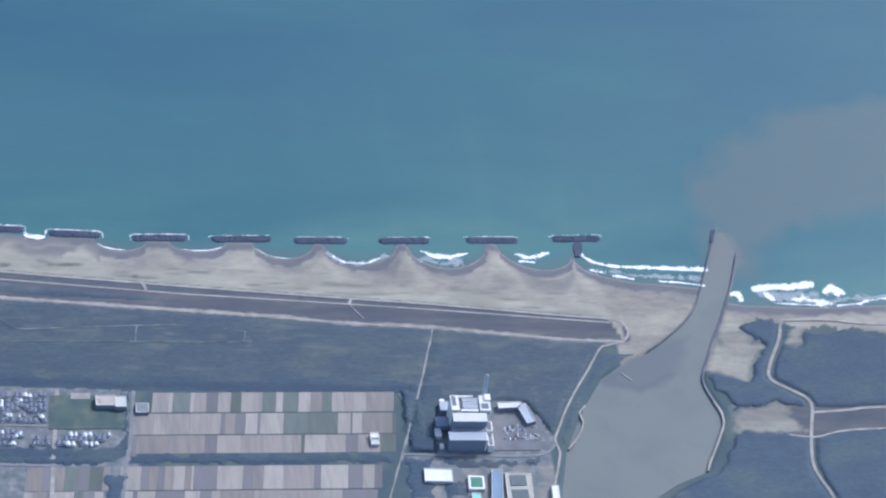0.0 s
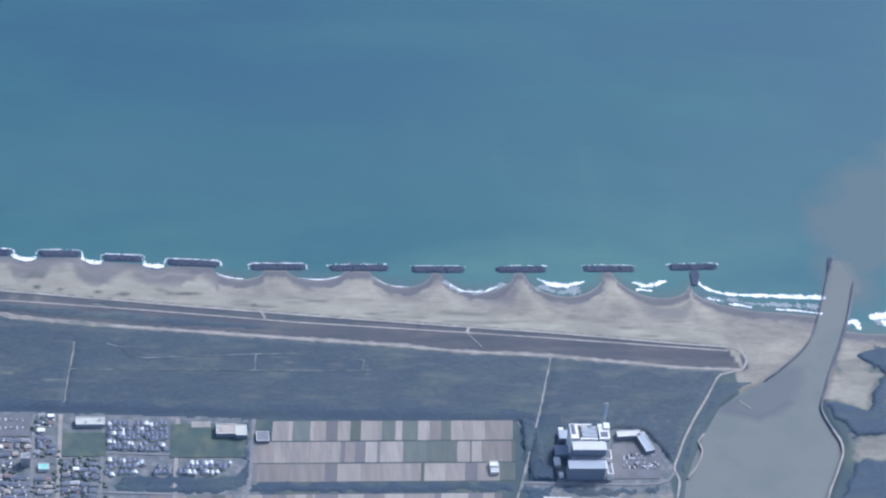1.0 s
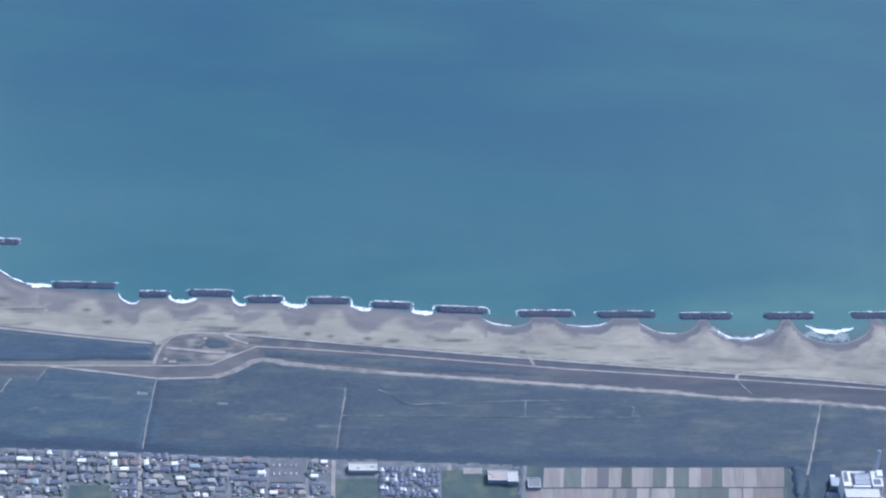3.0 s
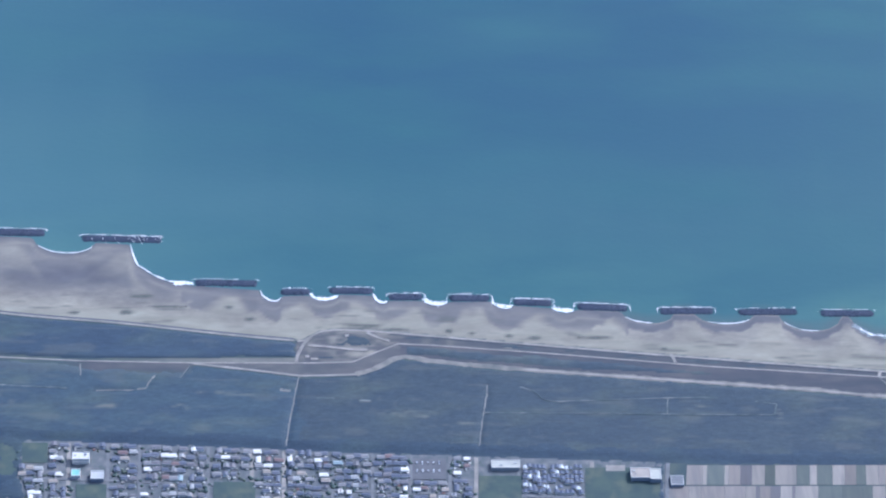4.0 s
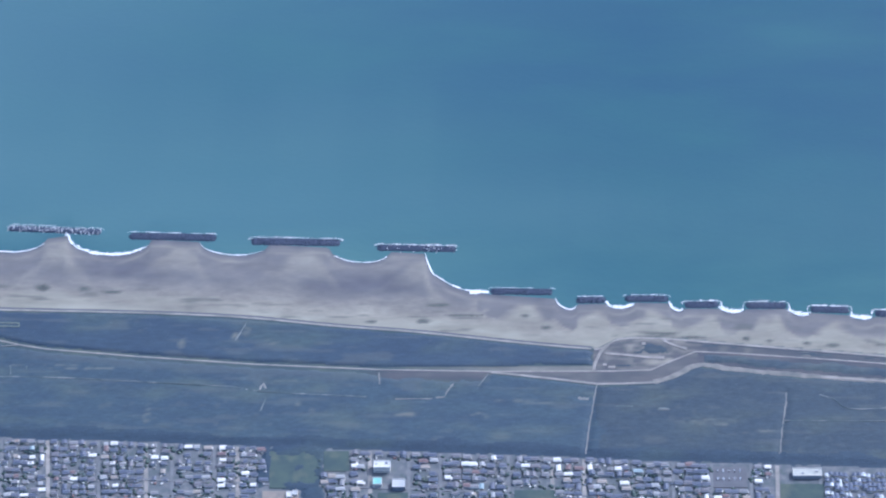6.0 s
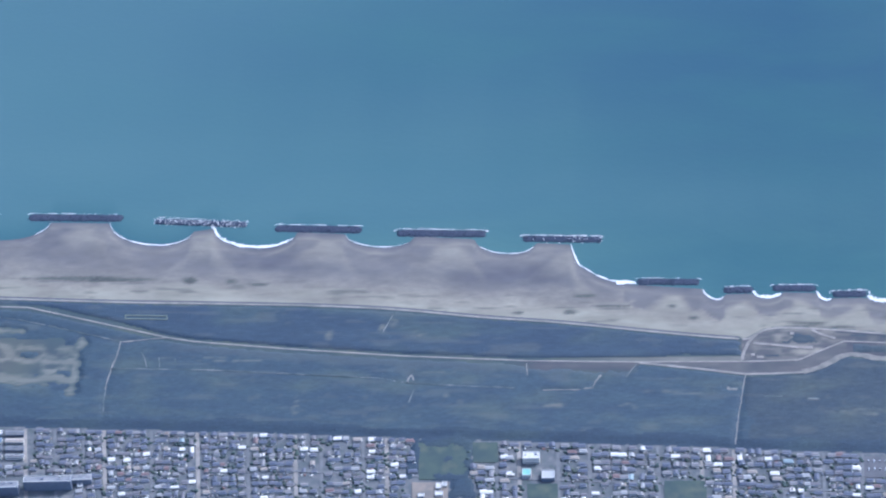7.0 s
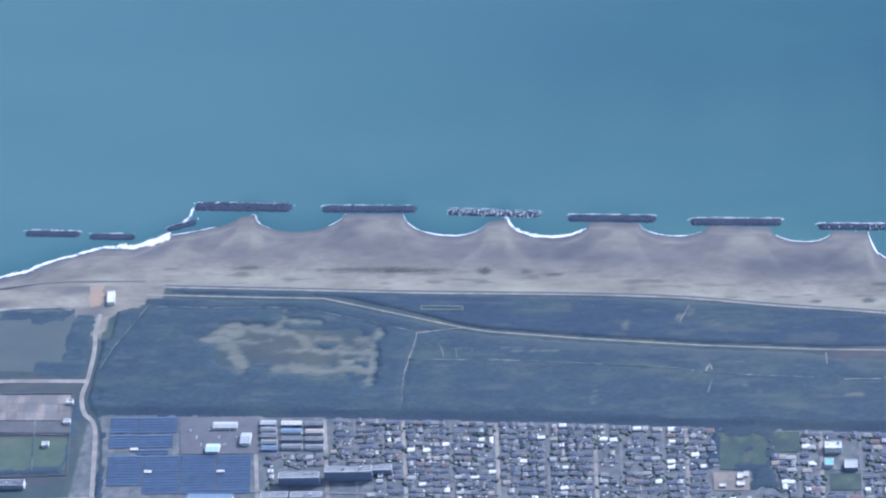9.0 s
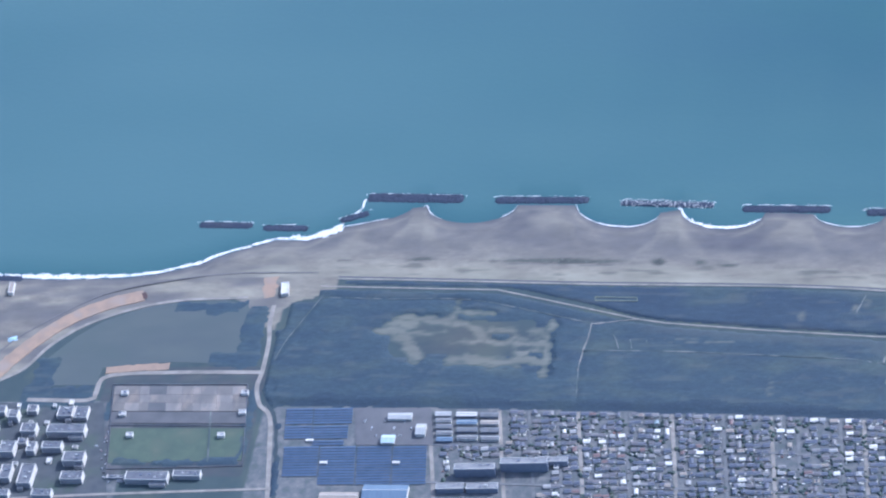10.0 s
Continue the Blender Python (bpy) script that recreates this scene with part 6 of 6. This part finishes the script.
chimney = part("chimney", bm, mat("pale_blue_grey_flue", (0.42, 0.47, 0.50), (0.37, 0.42, 0.46), 0.1, 0.6), plant, "tall pale blue-grey chimney")
bm = bmesh.new()
bmesh.ops.create_cone(bm, cap_ends=True, segments=14, radius1=2.2, radius2=2.2, depth=1.0, matrix=Matrix.Translation((27, 50, 59.4)))
part("flue_mouth", bm, M_DARKROOF, chimney)

building("visitor_hall", 943, -451, 30, 10, 6, "long pale hall with metal roof by the car park", "hall", 4, M_GREYWALL, M_PLANTROOF, "flat")
building("visitor_wing", 962.5, -466, 12, 32, 6, "angled pale hall wing with metal roof", "hall", 17, M_GREYWALL, M_COOLROOF, "flat")
lot("plant_yard", 921, -464, 984, -524, M_LOT, "grey asphalt car park beside the plant", "car park")
build_road("plant_road", [(800, -529), (880, -532), (970, -532), (996, -512)], 4, M_STREET, "grey access road in front of the plant")

SOUTH = [("white_hall", 838, -568, 35, 21, 4, M_WHITE, M_WHITE, "white hall with bright flat roof"),
         ("pool_house", 884, -581, 20, 22, 4, M_WHITE, mat("green_court", (0.12, 0.26, 0.17), (0.1, 0.22, 0.15), 0.1, 0.8), "low building with green court and white rim"),
         ("long_shed", 909, -588, 14, 54, 5, M_GREYWALL, M_BLUEROOF, "long shed with blue-grey metal roof"),
         ("basin_block", 937, -592, 33, 54, 3, mat("cream_concrete", (0.55, 0.50, 0.40), (0.48, 0.44, 0.36), 0.2, 0.8), mat("cream_deck", (0.50, 0.45, 0.36), (0.42, 0.39, 0.33), 0.1, 0.85), "cream concrete treatment block with dark basins"),
         ("bank_house", 981, -600, 9, 23, 6, M_WHITE, M_WHITE, "small white house on the river bank"),
         ("teal_shed", 881, -606, 11, 16, 4, M_WHITE, M_TEALROOF, "small shed with turquoise roof")]
for nm, x, y, w, d, h, wm, rm, lb in SOUTH:
    building(nm, x, y, w, d, h, lb, "building", -7 if nm == "long_shed" else -3, wm, rm, rim=2.6 if nm == "pool_house" else 0.6)
for dx, dy in ((0, 15), (0, -9)):
    sheet("treatment_basin", [(937 + dx - 10, -592 + dy - 9), (937 + dx + 10, -592 + dy - 9), (937 + dx + 10, -592 + dy + 8), (937 + dx - 10, -592 + dy + 8)], LAND + 4.2, M_BASIN, "open dark treatment basin", "basin")

FARM = [(434, -441, 25, 17, 7, M_GREYWALL, M_TANROOF, "school hall with tan roof"), (452.5, -443, 14, 18, 7, M_GREYWALL, M_CREAM, "pale cream school block with flat roof"), (479, -451, 16, 16, 4, M_GREYWALL, M_DARKROOF, "dark shed beside the fields"),
        (765, -501, 11, 8, 5, M_WHITE, M_WHITE, "small white farmhouse with flat roof"), (765, -511, 10, 9, 4, M_WHITE, M_PALEROOF, "small pale farm shed"),
        (-264, -413, 21, 12, 9, M_WHITE, M_WHITE, "white flat-roofed block in the town"), (-269, -438, 11, 12, 5, M_WHITE, M_TEALROOF, "small building with turquoise roof"), (-242, -443, 16, 14, 6, M_GREYWALL, M_PALEROOF, "grey workshop with pale roof"),
        (266, -424, 36, 13, 5, M_PALEWALL, M_CREAM, "long white school building with flat roof"), (-378, -459, 7, 9, 3, M_WHITE, M_WHITE, "small white hut on a sandy lot"), (-371, -456, 6, 8, 3, M_WHITE, M_PALEROOF, "small white hut on a sandy lot"), (-377, -472, 10, 7, 3, M_WHITE, M_WHITE, "small white hut on a sandy lot"), (-399, -475, 8, 5, 3, M_WHITE, M_WHITE, "small white hut on a sandy lot")]
for x, y, w, d, h, wm, rm, lb in FARM:
    building("block", x, y, w, d, h, lb, "building", 0, wm, rm, units=2 if w > 20 else 0)

building("tall_block", 186, -492, 11, 9, 15, "tall pale apartment house with flat roof", "apartments", 0, M_PALEWALL, M_APTROOF, units=2)
building("teal_shop", 208, -500, 13, 10, 4, "low shop with turquoise roof", "shop", 0, M_WHITE, M_TEALROOF)
YARD = [(-1044, -366, 31, 10, 5, M_PALEROOF, "long white warehouse with gabled roof"), (-1054, -407, 17, 13, 5, M_PALETEAL, "workshop with pale turquoise roof"), (-1013, -391, 12, 18, 6, M_PALEROOF, "small pale depot building"),
        (-1102, -509, 50, 14, 6, M_TANROOF, "long shed with pinkish roof"), (-1043, -502, 57, 24, 7, M_BLUEROOF, "wide hall with blue metal roof")]
for x, y, w, d, h, rm, lb in YARD:
    building("warehouse", x, y, w, d, h, lb, "warehouse", -0.5, M_WHITE, rm, "gable")
for i, (x, y0, n, w) in enumerate(((-988, -362, 5, 20), (-957, -363, 4, 26), (-927, -364, 4, 23))):
    for k in range(n):
        building("terrace", x + k * 2, y0 - k * (11.3 if n == 5 else 13.6), w, 6.4, 4.6, "long low terrace of dwellings with gabled roof", "terrace", -0.5, M_WHITE if k % 2 else M_GREYWALL, (M_PALEROOF, M_WHITE, M_DARKROOF, M_BLUEROOF, M_TANROOF)[(i + k * 2) % 5 if k < 2 else (2, 3, 2)[k % 3]], "gable", "terraces")
for x, y, w, d, h in ((-932, -466, 52, 10, 15), (-870, -457, 60, 10, 16), (-961, -493, 35, 10, 8), (-920, -493, 40, 10, 8), (-834, -448, 36, 9, 9)):
    building("apartment_block", x, y, w, d, h, "long concrete apartment block with flat roof", "apartments", 1, M_GREYWALL, M_APTROOF, units=3)
FLATS = [(-1498, -356, 20, 18, 7), (-1476, -357, 18, 20, 6), (-1488, -391, 51, 15, 11), (-1501, -420, 26, 12, 10), (-1466, -442, 28, 17, 11), (-1462, -474, 29, 14, 9), (-1567, -364, 13, 14, 12), (-1545, -350, 13, 12, 7), (-1540, -389, 20, 15, 11),
         (-1561, -424, 19, 20, 11), (-1545, -409, 12, 10, 6), (-1529, -422, 11, 17, 9), (-1524, -472, 18, 34, 10), (-1553, -467, 14, 24, 9), (-1361, -475, 56, 15, 9), (-1309, -469, 36, 10, 7), (-1404, -471, 24, 5, 3),
         (-1590, -352, 16, 13, 8), (-1594, -386, 18, 15, 9), (-1594, -428, 20, 16, 9), (-1590, -470, 22, 18, 9), (-1496, -503, 26, 11, 8), (-1556, -503, 30, 11, 8)]
# walls greyed for the shade on the fronts, gables left white as sunlit
for i, (x, y, w, d, h) in enumerate(FLATS):
    building("flats", x, y, w, d, h, "concrete block with shade-grey walls, sunlit-white gables and flat roof", "building", -0.6, M_PALEWALL, M_DECK, gables=True, units=4, group="blocks beside the depot", wing=i % 2 == 0 and w > 12, rim=0.4)
for k in range(26):
    sx_, sy_ = -1592 + (k % 6) * 23 + rng.normal() * 5, -344 - (k // 6) * 34 + rng.normal() * 5
    if all(abs(sx_ - q[0]) > q[2] / 2 + 4 or abs(sy_ - q[1]) > q[3] / 2 + 8 for q in FLATS):
        building("shed", sx_, sy_, rng.uniform(5, 9), rng.uniform(4, 7), 3, "small low shed between the concrete blocks", "shed", rng.choice([0, 90]), M_WHITE, (M_PALEROOF, M_WHITE, M_DARKROOF)[k % 3])
building("beach_hut", -1241, -121, 10, 23, 5, "white rescue hut on the sandy yard", "hut", 8, M_WHITE, M_WHITE)
building("beach_hut", -1634, -112, 7, 22, 5, "pale concrete hut on the beach", "hut", 6, M_WHITE, M_TANROOF)

# ---- solar park ----
M_PANEL = mat("solar_panels", (0.115, 0.16, 0.235), (0.10, 0.14, 0.215), 0.1, 0.35, obrand=0.08, spec=0.5)
M_FRAME = mat("galvanised_frame", (0.45, 0.46, 0.47), None, 0.2, 0.5, metal=0.6)


def post_mesh(top):
    bm = bmesh.new()
    box(bm, -0.1, -0.1, -0.1, 0.1, 0.1, top)
    me = bpy.data.meshes.new("post")
    bm.to_mesh(me)
    bm.free()
    me.materials.append(M_FRAME)
    return me


HIGH_POST, LOW_POST = post_mesh(1.05), post_mesh(0.65)


def solar_row(x, y, length):
    base = new("solar_row")
    base.matrix_world = pose(x, y, LAND, 0, 0, 1)
    tagged(base, "long tilted row of dark blue solar panels", "solar panels", "rows of the solar park")
    bm = bmesh.new()
    v = [bm.verts.new(q) for q in ((-length / 2, -1.95, 1.3), (length / 2, -1.95, 1.3), (length / 2, 1.95, 0.6), (-length / 2, 1.95, 0.6))]
    f = bm.faces.new(v)
    r = bmesh.ops.extrude_face_region(bm, geom=[f])
    bmesh.ops.translate(bm, verts=[q for q in r["geom"] if isinstance(q, bmesh.types.BMVert)], vec=(0, 0, -0.08))
    bmesh.ops.recalc_face_normals(bm, faces=bm.faces)
    part("panel", bm, M_PANEL, base)
    for k in range(int(length / 9) + 1):
        px = -length / 2 + 1 + k * (length - 2) / max(1, int(length / 9))
        for post, py in ((HIGH_POST, -1.0), (LOW_POST, 1.0)):
            ob = new("post", post)
            ob.parent = base
            ob.location = (px, py, 0)


def solar_block(y0, y1, edges):
    """Rows between two y; edges: pairs of x at the seaward end, the columns lean with the streets."""
    for k in range(int((y0 - y1) / 4.85) + 1):
        y = y0 - k * 4.85
        lean = (y0 - y) * 0.115
        for a, b in edges:
            solar_row((a + b) / 2 + lean, y, b - a)


solar_block(-349, -376, [(-1199, -1163), (-1161.5, -1110)])
solar_block(-380.5, -402, [(-1195.5, -1159), (-1157.5, -1111)])
solar_block(-407, -413, [(-1154.5, -1113)])
solar_block(-418, -467, [(-1190, -1144), (-1142, -1095), (-1093, -1048), (-1046, -1002)])
solar_block(-471.5, -484, [(-1137, -1089), (-1087, -1042), (-1040, -996)])
for x, y in ((-1158, -406), (-1133, -446), (-1038, -446)):
    building("inverter_cabin", x, y, 9, 3, 2.6, "small white inverter cabin among solar panels", "cabin", 0, M_WHITE, M_WHITE, "gable")

# ---- reservoir ground beside the basin ----
M_SLAB = mat("stained_slab", (0.27, 0.245, 0.22), (0.21, 0.195, 0.18), 0.06, 0.9, stretch=(1, 0.5, 1), c=(0.37, 0.305, 0.25), scale2=0.05, obrand=0.17)
M_SLABDARK = mat("dark_slab", (0.17, 0.165, 0.165), (0.14, 0.14, 0.14), 0.05, 0.9)
reservoir = sheet("covered_reservoir", [(-1443, -303), (-1262, -305), (-1253, -352), (-1437, -350)], LAND + 1.0, M_SLABDARK, "wide stained concrete cover of a reservoir", "reservoir")
cuts = [0, 0.09, 0.2, 0.27, 0.4, 0.52, 0.6, 0.66, 0.78, 0.9, 1.0]
for v0, v1 in ((0, 0.345), (0.35, 0.665), (0.67, 1.0)):
    for u0, u1 in zip(cuts[:-1], cuts[1:]):
        if rng.random() < 0.12:
            continue
        q = [(-1443 + u * 181 + v * (6 + u * 3), -303 - u * 2 - v * 47) for u, v in ((u0 + 0.0008, v0), (u1 - 0.0008, v0), (u1 - 0.0008, v1), (u0 + 0.0008, v1))]
        bm = bmesh.new()
        top = [bm.verts.new((x, y, LAND + 1.12)) for x, y in q]
        low = [bm.verts.new((x, y, LAND + 0.9)) for x, y in q]
        bm.faces.new(top[::-1])
        for i in range(4):
            bm.faces.new((top[i], top[(i + 1) % 4], low[(i + 1) % 4], low[i]))
        bmesh.ops.recalc_face_normals(bm, faces=bm.faces)
        part("slab", bm, M_SLAB, reservoir)
sheet("reservoir_apron", [(-1437, -351), (-1253, -353), (-1249, -374), (-1434, -372)], LAND + 0.9, M_SLABDARK, "dark grey apron beside the reservoir", "apron")
sheet("sports_lawn", [(-1431, -381), (-1249, -383), (-1243, -440), (-1422, -444)], LAND + 0.4, M_GRASS, "walled green lawn beside the reservoir", "lawn")
for k, line in enumerate(([(-1446, -300), (-1260, -302)], [(-1436, -376), (-1248, -378)], [(-1446, -300), (-1421, -455)], [(-1260, -302), (-1240, -450)], [(-1421, -455), (-1240, -450)])):
    strip_thing("boundary_wall", line, 0.9, LAND + 1.3, M_WALL, "low concrete wall round the reservoir ground", "wall", 2.6, 0.0)
strip_thing("lawn_path", [(-1301, -352), (-1288, -442)], 2.5, LAND + 1.3, M_PATH, "narrow path across the reservoir ground", "path", 1.2, 0.0)
for x, y in ((-1425, -319), (-1260, -320), (-1420, -358), (-1257, -356), (-1402, -396), (-1278, -397)):
    building("valve_house", x, y, 9, 7, 4.5, "small white valve house on the reservoir", "hut", 4, M_WHITE, M_PALEROOF, units=1)

# ---- parked cars ----
PAINT = palette("car_paint", [(0.0, (0.85, 0.85, 0.84)), (0.55, (0.6, 0.61, 0.62)), (0.75, (0.12, 0.12, 0.13)), (0.9, (0.2, 0.22, 0.28)), (0.97, (0.3, 0.14, 0.13))], 0.35)
M_TYRE = mat("tyre_rubber", (0.03, 0.03, 0.03), None, 1.0, 0.9)


def car():
    base = new("car")
    tagged(base, "parked family car seen from above", "car", "parked cars")
    bm = bmesh.new()
    vs = box(bm, -2.2, -0.85, 0.35, 2.2, 0.85, 1.0)
    bmesh.ops.bevel(bm, geom=bm.edges[:], offset=0.15, segments=1, affect="EDGES")
    part("body", bm, PAINT, base)
    bm = bmesh.new()
    vs = box(bm, -1.5, -0.78, 0.95, 1.1, 0.78, 1.5)
    for q in vs:
        if q.co.z > 1.2:
            q.co.x *= 0.72
            q.co.y *= 0.85
    cabin = part("cabin", bm, M_GLASS, base)
    bm = bmesh.new()
    box(bm, -1.05, -0.62, 1.49, 0.75, 0.62, 1.56)
    part("roof", bm, PAINT, cabin)
    for x in (-1.35, 1.35):
        for y in (-0.8, 0.8):
            bm = bmesh.new()
            bmesh.ops.create_cone(bm, cap_ends=True, segments=10, radius1=0.33, radius2=0.33, depth=0.2, matrix=Matrix.Translation((x, y, 0.33)) @ Matrix.Rotation(math.pi / 2, 4, "X"))
            part("wheel", bm, M_TYRE, base)
    return base


CAR = car()
places = []
for row_y in (-485, -491, -499, -505):
    for k in range(14):
        if rng.random() < 0.72:
            places.append((933 + k * 3.3 + (row_y + 485) * 0.12, row_y + rng.normal() * 1.2, 90 + rng.normal() * 3))
for k in range(10):
    places.append((155 + (k % 5) * 7, -418 - (k // 5) * 14, 90))
for k in range(9):
    places.append((-1090 + k * 9 + rng.normal() * 2, -372 - (k % 3) * 13, 60 + rng.normal() * 30))
for k in range(12):
    places.append((-1436 + k * 1.5 + rng.normal() * 4, -390 - k * 8, rng.uniform(0, 180)))
CAR.matrix_world = pose(places[0][0], places[0][1], LAND + 0.86, 0, 0, places[0][2])
for x, y, a in places[1:]:
    copy_thing(CAR, pose(x, y, LAND + (0.24 if x < -1400 else 0.86), 0, 0, a))


# ---- white houses by the school ----
row_wall = PROTO[6][0][0].copy()
row_wall.materials[0] = M_WHITE
# pale roof colour stands in for sunlit white walls that face away
row_roof = PROTO[6][0][1].copy()
row_roof.materials[0] = mat("sunlit_wall_white", (0.72, 0.71, 0.68), (0.60, 0.60, 0.58), 0.2, 0.7)
row_dark = row_roof.copy()
row_dark.materials[0] = mat("dark_row_roof", (0.15, 0.165, 0.21), (0.12, 0.135, 0.175), 0.2, 0.6)
# rows: first x, last x, y, and the share of pale roofs
ROW_LINES = [(387, 442, -494, 0.5), (380, 440, -500, 0.1), (371, 430, -509, 0.45), (286, 322, -459, 0.55), (286, 324, -466, 0.05), (324, 361, -463, 0.6), (326, 362, -470, 0.05), (286, 334, -490, 0.55), (286, 334, -496, 0.05), (282, 325, -508, 0.4), (340, 365, -500, 0.1), (340, 365, -508, 0.15),
             (287, 363, -426, 0.25), (287, 363, -435, 0.1), (287, 363, -443, 0.25), (287, 363, -450, 0.05)]
for xa, xb, y, share in ROW_LINES:
    for k in range(int((xb - xa) / 5.7)):
        pale = rng.random() < share
        if rng.random() < 0.1:
            continue
        base = new("house")
        base.matrix_world = pose(xa + 3 + k * 5.7 + rng.normal() * 0.5, y + rng.normal() * 1.2, LAND, 0, 0, rng.normal() * 2) @ Matrix.Diagonal((rng.uniform(0.35, 0.8) if pale else rng.uniform(0.75, 1.0), rng.uniform(0.7, 1.0), rng.uniform(0.75, 1.0), 1))
        tagged(base, "small white-walled house in a row, pale roof standing in for sunlit walls" if pale else "small white-walled house with dark steep roof in a row", "house", "houses of the town")
        for nm, me in (("wall", row_wall), ("roof", row_roof if pale else row_dark)):
            new(nm, me).parent = base

# a tarpaulin over stored gear on the beach
bm = bmesh.new()
bmesh.ops.create_grid(bm, x_segments=8, y_segments=6, size=1.0)
for q in bm.verts:
    q.co = Vector((q.co.x * 6.5 + 0.6 * math.sin(q.co.y * 5), q.co.y * 4.5 + 0.5 * math.cos(q.co.x * 6), 2.0 * (1 - q.co.x ** 2) * (1 - q.co.y ** 2) + 0.25 * math.sin(q.co.x * 9) * math.cos(q.co.y * 7) + 0.1))
tarp = part("tarpaulin", bm, mat("pale_blue_tarp", (0.42, 0.60, 0.70), (0.52, 0.68, 0.76), 0.3, 0.5))
tarp.matrix_world = pose(-1609, -210, LAND, 0, 0, 20)
tagged(tarp, "pale blue tarpaulin lying over gear on the beach", "tarpaulin")

# a mown loop in the pines
v, f = ribbon([(-812, -144), (-756, -146), (-755, -152.5), (-811, -150.5), (-812, -144)], 2.0, LAND + 2.4, 2.6, 0.1, False)
tagged(bulk("mown_loop", v, f, mat("pale_mown_grass", (0.23, 0.25, 0.19), (0.17, 0.2, 0.16), 0.2, 0.95)), "mown grass loop in a gap of the pines", "lawn", kind="structure")

lot("estate_yard", -1620, -333, -1452, -515, mat("worn_asphalt", (0.118, 0.124, 0.13), (0.095, 0.105, 0.112), 0.08, 0.9, c=(0.10, 0.125, 0.105), scale2=0.03), "worn asphalt yard between the blocks", "yard", LAND + 0.22)
